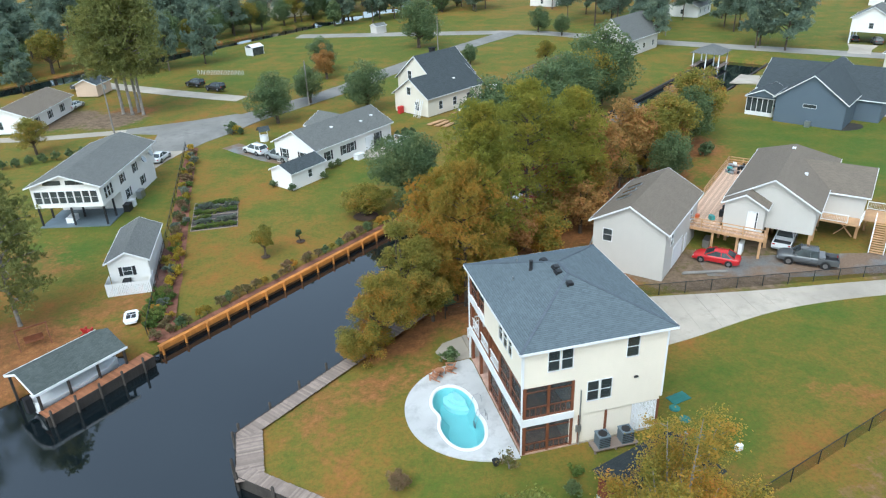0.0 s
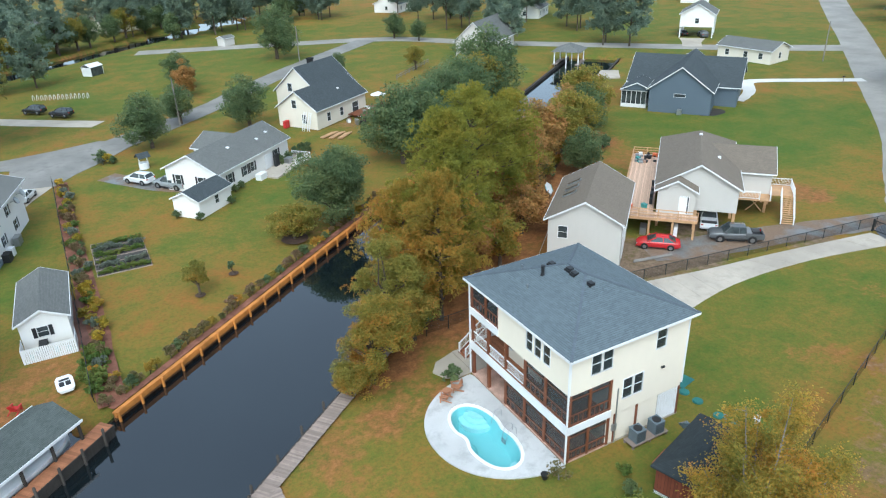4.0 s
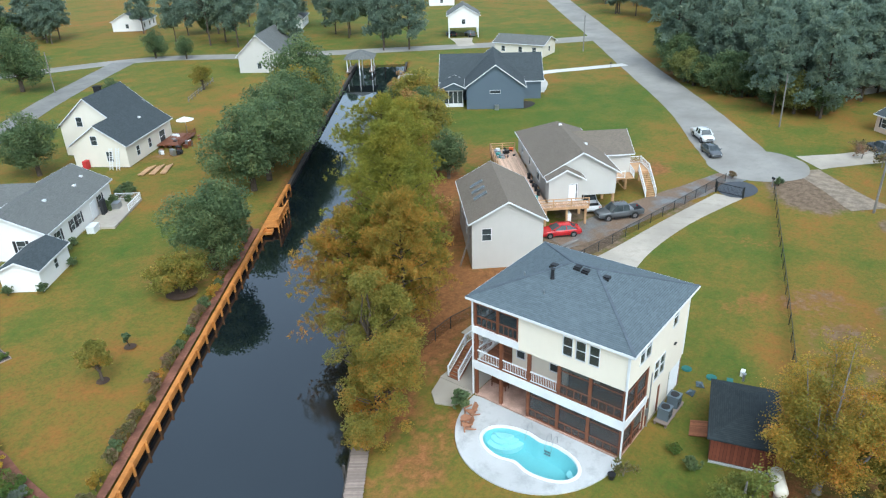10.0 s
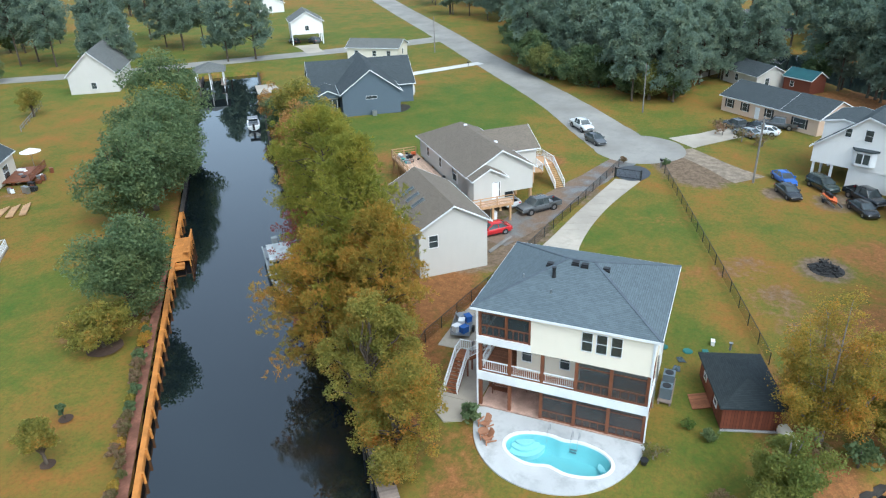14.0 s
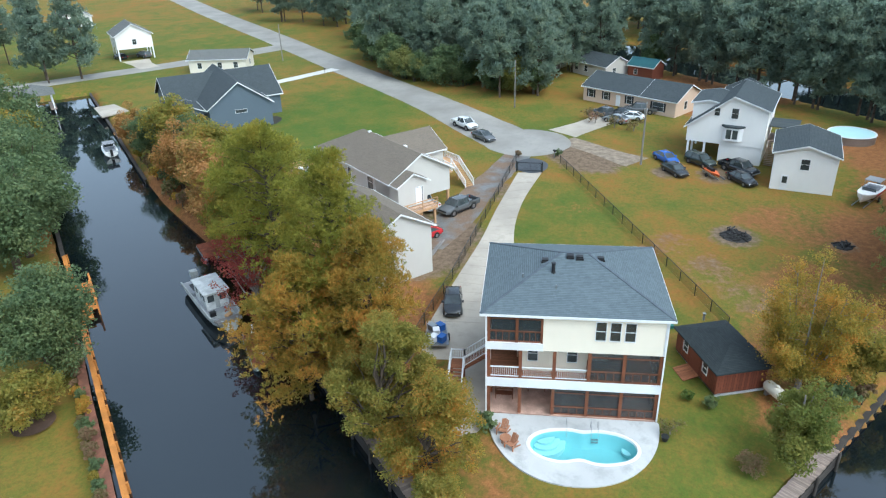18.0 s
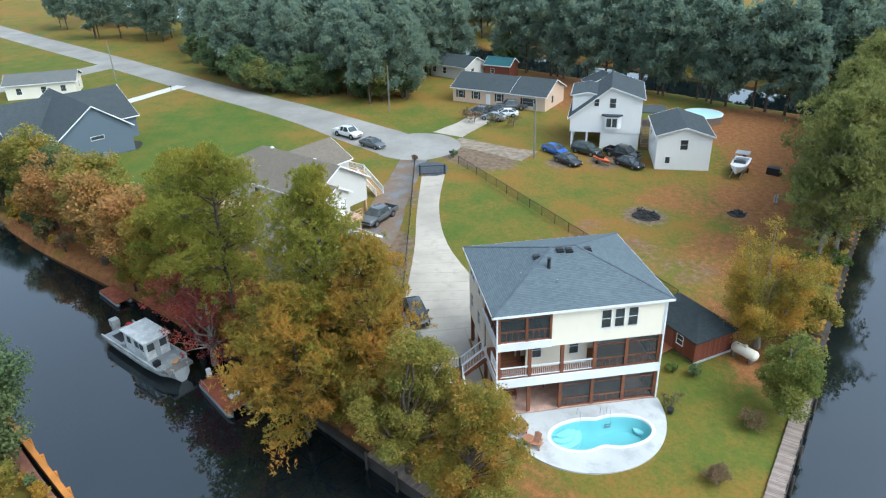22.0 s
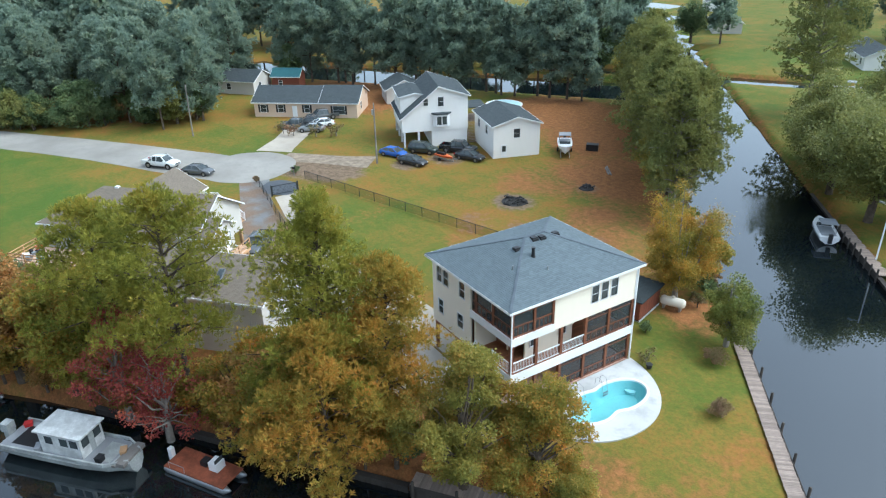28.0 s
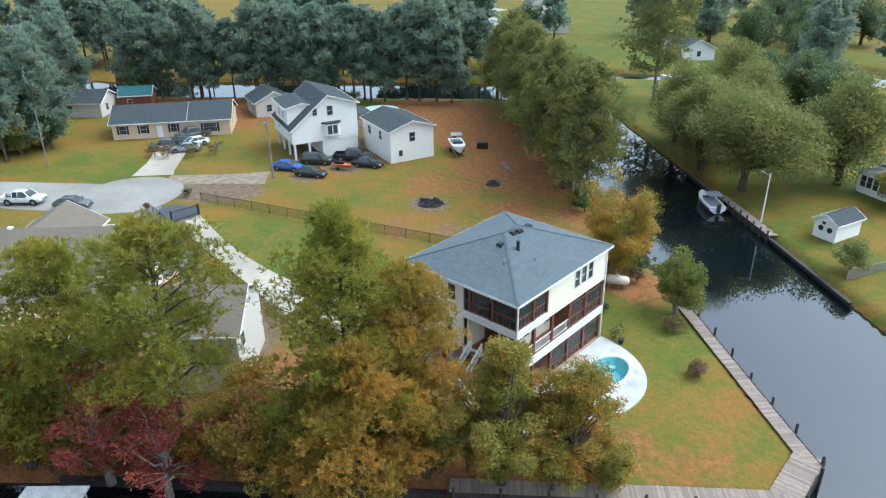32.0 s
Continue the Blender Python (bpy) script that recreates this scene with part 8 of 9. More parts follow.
strip("path_brick", [(-13.7, 80.4, 1.2), (-13.9, 75, 1.2), (-13.75, 69.6, 1.2)], plain("worn_brick_path", (0.21, 0.105, 0.08), 0.9, vary=0.35, big=1.2), "dark red-brown brick path beside the shed", "path", 0.05)
fence([(-13.65, 60.4), (-13.75, 69.0), (-14.25, 121)], 2.7, "thin dark wire fence along the flower border", 0.9)
strip("bulkhead_bed", [(*from_un(26.5, 54.3), 0.7), (*from_un(50, 54.35), 0.8), (*from_un(75, 54.3), 0.7)], M_MULCH, "mulched bed behind the bulkhead", "flower bed", -0.02)
blob("lawn_bed", 92.5, 92.3, 3.2, plain("dark_bark_bed", (0.05, 0.045, 0.04), 0.95, vary=0.3), "dark planted bed beside the blue house", 0.04, 2.2, "flower bed")
for x, y, rz, lb in ((73.8, 41.0, 40, "black mailbox on a post by the gate"), (131.5, 92.6, 0, "black mailbox by the white driveway")):
    mb = thing("mailbox", at(x, y, 0.02, rz), lb, "mailbox")
    part("post", Geo().box(-0.05, -0.05, 0, 0.05, 0.05, 1.1), M_POLE, mb)
    part("box", Geo().box(-0.25, -0.12, 1.1, 0.25, 0.12, 1.35), M_BLACK, mb)
for k, (x, y) in enumerate(((24.6, 33.6), (26.0, 33.4))):
    cv = thing("tarpaulin", at(x, y, 0.02, 30 * k), "small green tarpaulin lying on the grass", "tarpaulin", "green tarpaulins")
    part("sheet", Geo().add([(-0.45, -0.3, 0.0), (0.4, -0.25, 0.05), (0.45, 0.25, 0.02), (-0.35, 0.35, 0.06), (0, 0, 0.14)], [(0, 1, 4), (1, 2, 4), (2, 3, 4), (3, 0, 4)]), M_CARS["green"], cv)
pp = thing("plant_pot", at(12.4, 34.5, 0.1), "dark glazed pot at the deck's edge", "pot")
part("pot", Geo().tube([(0, 0, 0), (0, 0, 0.35), (0, 0, 0.4)], [0.18, 0.27, 0.29], 12), M_BLACK, pp)
hp = thing("greenhouse", at(-1.5, 205, -0.2, 40), "small white-framed glasshouse on the far lawn", "greenhouse")
part("frame", Geo().box(-2, -1.5, 0, -1.9, 1.5, 2.2).box(1.9, -1.5, 0, 2, 1.5, 2.2).box(-2, -1.5, 2.2, 2, -1.4, 2.3).box(-2, 1.4, 2.2, 2, 1.5, 2.3), M_WHITE, hp)
part("roof", Geo().slab([(-2.1, -1.6, 2.3), (2.1, -1.6, 2.3), (2.1, 0, 3.0), (-2.1, 0, 3.0)], 0.06).slab([(2.1, 1.6, 2.3), (-2.1, 1.6, 2.3), (-2.1, 0, 3.0), (2.1, 0, 3.0)], 0.06), M_WHITE, hp)
part("glazing", Geo().box(-1.9, -1.46, 0.1, 1.9, -1.44, 2.2).box(-1.9, 1.44, 0.1, 1.9, 1.46, 2.2), M_GLASS, hp)
cb2 = thing("shed", at(37, 226, -0.2, 30), "small grey utility shed on the far lawn", "shed")
block(cb2, -2, 2, -1.5, 1.5, 0, 2.4, 0.6, M_GSIDE, M_ROOFG, 0.2)
hoop = thing("hoop_row", at(-10, 181, -0.2, -25), "row of bent white hoops over a vegetable row", "hoops")
for i in range(14):
    part("hoop", Geo().tube([(i * 0.9 - 6, -0.5, 0), (i * 0.9 - 6, -0.4, 0.8), (i * 0.9 - 6, 0, 1.1), (i * 0.9 - 6, 0.4, 0.8), (i * 0.9 - 6, 0.5, 0)], 0.05, 5), M_WHITE, hoop)
pr = thing("paddock_rail", at(58, 152, 0, 40), "grey timber rail fence behind the tree", "fence")
for i in range(9):
    part("post", Geo().box(i * 2.4 - 0.06, -0.06, 0, i * 2.4 + 0.06, 0.06, 1.1), M_POLE, pr)
for z in (0.5, 0.95):
    part("rail", Geo().box(0, -0.03, z - 0.06, 19.2, 0.03, z + 0.06), M_POLE, pr)

# ---- trees and shrubs ----


def leaf_mesh(name, pts, size, rng, material, long=1.7, lift=0.35):
    """Many small bent leaves, one island each, scattered at the points."""
    n = len(pts)
    d = rng.normal(size=(n, 3))
    d[:, 2] *= 0.7
    d /= np.linalg.norm(d, axis=1)[:, None]
    up = rng.normal(size=(n, 3)) * 0.75 + np.array([0, 0, 1.0])
    side = np.cross(d, up)
    side /= np.linalg.norm(side, axis=1)[:, None] + 1e-9
    s = (size * rng.uniform(0.6, 1.35, n))[:, None]
    a, b = pts - d * s * long / 2, pts + d * s * long / 2
    c, e = pts + side * s * 0.5, pts - side * s * 0.5 + np.array([0, 0, 1]) * s * lift * 0.3
    v = np.stack([a, c, b, e], 1).reshape(-1, 3)
    return quick_mesh(name, v, 4, material)


def needle_mesh(name, pts, outs, length, rng, material, blades=6, wide=0.09):
    """Needle tufts: thin blades fanning out from each twig end."""
    n = len(pts)
    p = np.repeat(pts, blades, 0)
    d = np.repeat(outs, blades, 0) + rng.normal(size=(n * blades, 3)) * 0.75
    d /= np.linalg.norm(d, axis=1)[:, None]
    L = (length * rng.uniform(0.6, 1.25, n * blades))[:, None]
    side = np.cross(d, rng.normal(size=(n * blades, 3)))
    side /= np.linalg.norm(side, axis=1)[:, None] + 1e-9
    w = L * wide * 2
    v = np.stack([p - side * w * 0.3, p + d * L * 0.6 + side * w, p + d * L, p + d * L * 0.6 - side * w], 1).reshape(-1, 3)
    return quick_mesh(name, v, 4, material)


def quick_mesh(name, v, k, material):
    me = bpy.data.meshes.new(name)
    n = len(v)
    me.vertices.add(n)
    me.vertices.foreach_set("co", np.asarray(v, np.float32).ravel())
    me.loops.add(n)
    me.loops.foreach_set("vertex_index", np.arange(n, dtype=np.int32))
    me.polygons.add(n // k)
    me.polygons.foreach_set("loop_start", np.arange(0, n, k, dtype=np.int32))
    me.update(calc_edges=True)
    me.materials.append(material)
    return me


def limb_geo(g, a, b, r, rng, n=5, sag=0.12):
    a, b = Vector(a), Vector(b)
    pts = [a.lerp(b, t) + Vector((rng.normal(), rng.normal(), rng.normal() + 0.6)) * (sag * (b - a).length * math.sin(math.pi * t) * 0.5) for t in (0, 0.35, 0.7, 1)]
    g.tube(pts, [r, r * 0.7, r * 0.42, r * 0.15], n)


def broad_parts(seed, h, rad, low, mat, leaves, size, clumps=26, shape=1.0, bark=None, ragged=0.0):
    """Meshes of a broadleaf tree: trunk, limbs, crown of leafy clumps with gaps between them."""
    rng = np.random.default_rng(seed)
    trunk, limbs = Geo(), Geo()
    lean = rng.normal(size=2) * 0.25
    top = (lean[0], lean[1], h * 0.72)
    trunk.tube([(0, 0, -0.4), (0, 0, 0.25), (lean[0] * 0.3, lean[1] * 0.3, h * 0.3), (lean[0] * 0.7, lean[1] * 0.7, h * 0.52), top], [0.05 * h * 0.75, 0.034 * h, 0.026 * h, 0.017 * h, 0.006 * h], 8)
    cc = np.array([lean[0] * 0.5, lean[1] * 0.5, (low + h) / 2])
    half_h = (h - low) / 2
    P, W = [], []
    clumps = int(clumps * 1.5)
    lobes = rng.normal(size=(7, 3))
    lobes *= (rng.uniform(0.25 + 0.25 * ragged, 0.5 + 0.35 * ragged, 7) / np.linalg.norm(lobes, axis=1))[:, None]
    for i in range(clumps):
        d = rng.normal(size=3)
        d /= np.linalg.norm(d)
        d = lobes[i % 7] + d * (rng.uniform(0.3, 1.0) ** 0.55) * (0.66 - 0.08 * ragged)
        flare = max(0.25, 1.0 - 0.35 * max(0, d[2]) * shape)
        c = cc + d * np.array([rad * 0.86 * flare, rad * 0.86 * flare, half_h * 0.86])
        P.append(c)
        W.append(rad * rng.uniform(0.13 - 0.05 * ragged, 0.29 - 0.06 * ragged))
    for c in P[: int(clumps * 0.5)]:
        t = min(0.9, max(0.25, (c[2] - low * 0.4) / h * 0.7))
        limb_geo(limbs, (top[0] * t, top[1] * t, h * 0.72 * t), c, 0.011 * h * rng.uniform(0.6, 1.2), rng)
    W = np.array(W)
    pick = rng.choice(clumps, size=leaves, p=W ** 2 / (W ** 2).sum())
    d = rng.normal(size=(leaves, 3))
    d /= np.linalg.norm(d, axis=1)[:, None]
    k = rng.uniform(0.15, 1.0, leaves) ** 0.45 * rng.uniform(0.85, 1.18, leaves)
    pts = np.array(P)[pick] + d * (W[pick] * k)[:, None] * np.array([1.1, 1.1, 0.8])
    crown = leaf_mesh("crown", pts, size, rng, mat)
    b = bark or M_BARK
    return tidy(trunk.mesh("trunk"), b, True), tidy(limbs.mesh("limb"), b, True), crown


def spray_parts(seed, h, rad, mat, leaves, size, stems=11, bark=None):
    """Meshes of an upright tree: several pale stems rising and spreading, with feathery leafy twigs all along them."""
    rng = np.random.default_rng(seed)
    trunk, limbs = Geo(), Geo()
    trunk.tube([(0, 0, -0.4), (0, 0, 0.3), (0.1, 0, 1.1)], [0.03 * h, 0.024 * h, 0.02 * h], 8)
    centres, along, sizes = [], [], []
    for i in range(stems):
        a = i * 2.4 + rng.uniform(-0.4, 0.4)
        out = rad * (0.12 if i == 0 else rng.uniform(0.35, 0.85))
        top = h * (1.0 if i == 0 else rng.uniform(0.62, 0.95) * (1.12 - 0.4 * out / rad))
        tip = np.array([math.cos(a) * out, math.sin(a) * out, top])
        mid = np.array([math.cos(a) * out * 0.62, math.sin(a) * out * 0.62, top * 0.5])
        limbs.tube([(0.05, 0, 0.9), tuple(mid), tuple(tip)], [0.012 * h, 0.007 * h, 0.0015 * h], 6)
        for j in range(26):
            t = rng.uniform(0.12, 1.0)
            p = np.array([0.05, 0, 0.9]) * (1 - t) ** 2 + mid * 2 * t * (1 - t) + tip * t * t
            b = a + rng.uniform(-1.7, 1.7)
            reach = rad * (0.2 + 0.42 * (1 - t)) * rng.uniform(0.5, 1.1)
            d = np.array([math.cos(b) * reach, math.sin(b) * reach, reach * rng.uniform(0.1, 0.75)])
            if j % 3 == 0:
                limb_geo(limbs, p, p + d, 0.0028 * h, rng, 4)
            for q in (0.45, 0.75, 1.0):
                centres.append(p + d * q)
                along.append(d / np.linalg.norm(d))
                sizes.append(rad * rng.uniform(0.075, 0.15))
    C, D, S = np.array(centres), np.array(along), np.array(sizes)
    pick = rng.integers(0, len(C), leaves)
    o = rng.normal(size=(leaves, 3)) * np.array([1.0, 1.0, 0.6])
    pts = C[pick] + (o * 0.62 + D[pick] * rng.uniform(-1.2, 1.2, (leaves, 1))) * S[pick][:, None]
    pts[:, 2] = np.maximum(pts[:, 2], 0.3)
    crown = leaf_mesh("crown", pts, size, rng, mat)
    b = bark or M_PALEBARK
    return tidy(trunk.mesh("trunk"), b, True), tidy(limbs.mesh("limb"), b, True), crown


def pine_parts(seed, h, rad, bare, mat, tufts, length, boughs=30, bark=None, blades=9, wide=0.05, leader=0.12):
    """Meshes of a tall pine: stem bare below, rising boughs that end in round needle pads, and a domed, knobbly top."""
    rng = np.random.default_rng(seed)
    trunk, limbs = Geo(), Geo()
    bend = rng.normal(size=2) * 0.018 * h
    axis = lambda t: np.array([bend[0] * t * t, bend[1] * t * t, h * t])
    trunk.tube([(0, 0, -0.4)] + [tuple(axis(t)) for t in (0.03, 0.3, 0.6, 0.85, 0.98)], [0.018 * h, 0.0125 * h, 0.0105 * h, 0.008 * h, 0.0042 * h, 0.0016 * h], 8)
    centres, sizes = [], []
    for i in range(boughs):
        k = (i + rng.uniform(0, 1)) / boughs
        t = bare + (0.97 - bare) * k
        full = (0.45 + 0.75 * math.sin(math.pi * min(1, 0.18 + 0.72 * k))) * max(leader, (1 - k) ** 0.42)
        reach = rad * full * rng.uniform(0.55, 1.1)
        a = i * 2.4 + rng.uniform(-0.6, 0.6)
        base = axis(t)
        rise = rng.uniform(0.05, 0.35) + 0.55 * k
        tip = base + np.array([math.cos(a) * reach, math.sin(a) * reach, min(reach * rise, h * 1.0 - base[2])])
        limb_geo(limbs, base, tip, 0.0055 * h * (1.3 - k), rng, 5)
        pads = 4 + int(2.2 * reach)
        for j in range(pads):
            q = rng.uniform(0.35, 1.05) ** 0.8
            c = base + (tip - base) * q + rng.normal(size=3) * np.array([0.3, 0.3, 0.26]) * max(0.6, reach * 0.42)
            if c[2] < h * 1.02:
                centres.append(c)
                sizes.append(rng.uniform(0.45, 0.95) * (0.62 + 0.085 * rad))
    C, S = np.array(centres), np.array(sizes)
    pick = rng.choice(len(C), size=tufts, p=S ** 2 / (S ** 2).sum())
    o = rng.normal(size=(tufts, 3))
    o /= np.linalg.norm(o, axis=1)[:, None]
    o[:, 2] = np.where(o[:, 2] < -0.35, -o[:, 2], o[:, 2])
    pts = C[pick] + o * (S[pick] * rng.uniform(0.35, 1.0, tufts) ** 0.5)[:, None] * np.array([1.0, 1.0, 0.85])
    crown = needle_mesh("crown", pts, o + np.array([0, 0, 0.45]), length, rng, mat, blades, wide)
    b = bark or M_BARK
    return tidy(trunk.mesh("trunk"), b, True), tidy(limbs.mesh("limb"), b, True), crown


def plant(parts, x, y, label, category="tree", group="", rz=0.0, scale=1.0, z=None, name="tree"):
    th = thing(name, pose(x, y, ground_z(x, y) - 0.05 if z is None else z, 0, 0, rz) @ Matrix.Scale(scale, 4), label, category, group)
    for nm, me in zip(("trunk", "limb", "crown"), parts):
        part(nm, me, None, th)
    return th


# trees on the near canal bank
plant(broad_parts(1, 10.4, 3.9, 0.0, L_OAK, 34000, 0.105, 84, ragged=1.0), 10.2, 54.4, "broad olive-green oak leaning over the canal")
plant(broad_parts(2, 8.0, 4.4, -0.4, L_OAKORANGE, 34000, 0.1, 84, ragged=1.0), 7.0, 50.9, "low oak turning orange beside the boardwalk")
plant(pine_parts(3, 19.0, 4.9, 0.16, L_PINE, 8200, 0.34, 74, wide=0.045), 18.6, 60.0, "tall yellow-green pine with rough trunk on the bank")
plant(pine_parts(4, 18.6, 5.0, 0.36, L_PINE, 5600, 0.34, 52, wide=0.045), 27.0, 67.4, "tall pine with open upper boughs on the bank")
plant(pine_parts(5, 14.6, 3.9, 0.22, L_PINERUST, 5600, 0.32, 50, wide=0.045), 16.6, 56.4, "pine with browning needles near the stair")
plant(pine_parts(6, 12.0, 4.6, 0.06, L_PINERUST, 6400, 0.32, 50, wide=0.045), 15.4, 61.4, "rust-tinged young pine over the water")
plant(broad_parts(7, 8.4, 3.9, 0.6, L_OAKORANGE, 16000, 0.13, 44, ragged=1.0), 20.2, 63.2, "orange-brown oak under the pines")
plant(broad_parts(8, 8.2, 4.0, 0.6, L_RED, 6200, 0.11, 44, bark=M_PALEBARK, ragged=1.0), 26.2, 69.6, "thin crimson maple with bare grey twigs")
plant(broad_parts(9, 9.4, 3.8, 0.9, L_RED, 5600, 0.11, 42, bark=M_PALEBARK, ragged=1.0), 30.4, 71.6, "half-bare crimson maple on the bank")
plant(broad_parts(10, 7.4, 4.2, 0.2, L_OAKORANGE, 14000, 0.13, 46, ragged=1.0), 23.6, 64.6, "orange-brown undergrowth tree by the moored boats")
plant(broad_parts(11, 12.5, 4.8, 1.0, L_RUST, 11000, 0.2, 36), 40.5, 78.2, "rust-orange tree on the canal bank")
plant(broad_parts(12, 11.5, 4.6, 0.6, L_OAKORANGE, 9500, 0.2, 34), 36.2, 74.4, "tree in orange and olive autumn leaf")
plant(pine_parts(13, 16.0, 4.6, 0.2, L_PINE, 5200, 0.38, 52, blades=8, wide=0.05), 33.5, 71.6, "dense yellow-green pine among oaks")
plant(broad_parts(14, 11.5, 5.0, 1.0, L_RUST, 9000, 0.21, 32), 48.2, 84.4, "pale orange tree behind the pines")
olive = broad_parts(15, 12.0, 5.0, 0.6, L_OAK, 11000, 0.2, 40)
deep = broad_parts(16, 11.0, 5.4, -0.6, L_DARK, 16000, 0.19, 58, 0.5)
rust = broad_parts(17, 10.5, 4.6, 0.6, L_RUST, 11000, 0.18, 36)
for u, n, src, lab, sc in ((97, 33.5, olive, "olive-green tree on the canal bank", 1.0), (104, 36.8, rust, "rust-brown tree on the canal bank", 1.0), (112, 35.5, olive, "olive-green tree on the canal bank", 1.05), (119, 38, deep, "dark green tree on the canal bank", 0.8),
                        (128, 38.6, rust, "rust-brown tree on the canal bank", 0.8), (93, 35, olive, "olive-green tree on the canal bank", 0.9), (100, 35.6, rust, "rust-brown tree on the canal bank", 1.05), (108, 34, deep, "dark green tree on the canal bank", 0.9), (90, 30.2, deep, "dark green tree above the bank", 0.7)):
    plant(src, *from_un(u, n), lab, group="trees along the canal", rz=u * 7 % 360, scale=sc)
# low trees under the pines
under = [broad_parts(70 + i, 6.2, 3.5, 0.3, m, 6500, 0.15, 30) for i, m in enumerate((L_OAKORANGE, L_OAK, L_RUST))]
for i, (u, n) in enumerate(((46.5, 36.2), (50.5, 35.4), (54.5, 36.4), (58.5, 35.2), (62.5, 36.2), (66.5, 35.4), (71, 36.2), (75.5, 35.4), (80, 36.2), (85, 35.2), (60, 32.5), (69, 32.8))):
    plant(under[(0, 1, 0, 2)[i % 4]], *from_un(u, n), "low tangled tree under the pines in autumn leaf", group="low trees on the bank", rz=i * 67 % 360, scale=0.85 + 0.1 * (i % 4))
for i, (u, n, sc) in enumerate(((34.5, 36.4, 0.62), (38.2, 37.0, 0.7), (41.6, 36.6, 0.8), (43.8, 35.2, 0.8))):
    plant(under[(1, 0, 1, 0)[i]], *from_un(u, n), "low tangled oak growth over the boardwalk", group="low trees on the bank", rz=i * 97 % 360, scale=sc)
for i, (u, n, sc) in enumerate(((48.5, 37.0, 0.5), (52.6, 37.2, 0.58), (56.2, 36.9, 0.5), (60.4, 37.1, 0.55), (64.4, 36.9, 0.6), (68.2, 37.2, 0.52), (72.6, 37.0, 0.6), (76.8, 37.2, 0.55), (81.2, 37.4, 0.6))):
    plant(under[(0, 2, 1)[i % 3]], *from_un(u, n), "low tangled growth hanging over the water's edge", group="low trees on the bank", rz=i * 113 % 360, scale=sc)
# north bank
plant(broad_parts(18, 10.6, 5.5, 0.4, L_DARK, 36000, 0.16, 96, 0.4), 16.2, 84.3, "dense round dark green tree on the lawn")
plant(broad_parts(19, 5.0, 3.6, 0.2, L_OAK, 9500, 0.16, 34, 0.6), 10.6, 82.4, "wide brownish-green shrub tree on the lawn")
plant(deep, 34.2, 100.4, "deep green tree past the landing stage", scale=1.2)
plant(broad_parts(20, 14.5, 8.0, 0.8, L_DARK, 34000, 0.2, 70), 51.6, 111.8, "large green tree overhanging the canal")
plant(deep, 62.2, 121.0, "green tree overhanging the canal", rz=130, scale=1.5)
for u, n, sc in ((93, 56.8, 1.15), (101, 56.4, 1.25), (110, 57.0, 1.2), (119, 56.6, 1.1)):
    plant(deep, *from_un(u, n), "green tree leaning over the canal", group="trees over the canal", rz=u * 37 % 360, scale=sc)
plant(olive, 57.5, 116.3, "olive tree overhanging the canal", rz=200, scale=1.1)
plant(olive, 42.5, 106.5, "olive tree behind the green ones", rz=40, scale=0.85)
plant(broad_parts(21, 4.0, 1.75, 1.2, L_OAK, 5200, 0.12, 30, 0.5), -2.3, 74.4, "small round tree with mulch ring")
plant(broad_parts(22, 1.7, 0.55, 0.6, L_DARK, 500, 0.12, 7), 1.9, 77.4, "young sapling with mulch ring")
for x, y, src, sc, lab in ((1.6, 131.6, deep, 0.95, "round green tree beside the lane"), (8.8, 144.6, deep, 0.75, "dark green tree by the pole"), (19.0, 133.2, deep, 0.98, "broad green tree beside the lane"), (14.4, 166.0, rust, 0.85, "orange maple across the lane"),
                           (14.2, 176, deep, 0.8, "dark upright tree across the lane"), (43, 194.5, deep, 1.35, "large dark tree by the cross street"), (49.5, 166, deep, 0.5, "small blue-green tree on the far lawn"), (66.5, 159, olive, 0.55, "small tree inside the paddock rail"),
                           (82, 203.5, deep, 0.75, "dark tree at the crossing"), (86, 195, deep, 0.6, "dark tree near the crossing"), (-39, 127, olive, 0.62, "spreading tree beside the hedge")):
    plant(src, x, y, lab, group="neighbourhood trees", rz=(x * 37) % 360, scale=sc)
forest = [pine_parts(40 + i, 17.5, 4.4, 0.1 + 0.08 * i, L_HAZEFOREST, 2600, 0.62, 40, blades=6, wide=0.09) for i in range(4)] + [broad_parts(50, 11.0, 5.2, 0.3, L_DARK, 6500, 0.3, 34)]
# lot trees to the south-east
plant(spray_parts(23, 11.3, 4.1, L_MAPLE, 66000, 0.085, 13), 19.4, 23.3, "golden maple beside the red shed")
plant(broad_parts(24, 7.4, 3.2, 0.4, L_PEAR, 17000, 0.11, 40, 0.9, bark=M_PALEBARK), 11.3, 26.1, "leaning olive-green tree at the boardwalk")
plant(broad_parts(25, 7.0, 3.0, 0.5, L_OAK, 9000, 0.15, 28), 19.5, 18.6, "low tree between the maple and the water")
tall = [pine_parts(30 + i, 18.0, 4.8, 0.16 + 0.07 * i, L_BANK, 3600, 0.42, 52, bark=M_PALEBARK, blades=8, wide=0.06) for i in range(3)]
rng_s = random.Random(11)
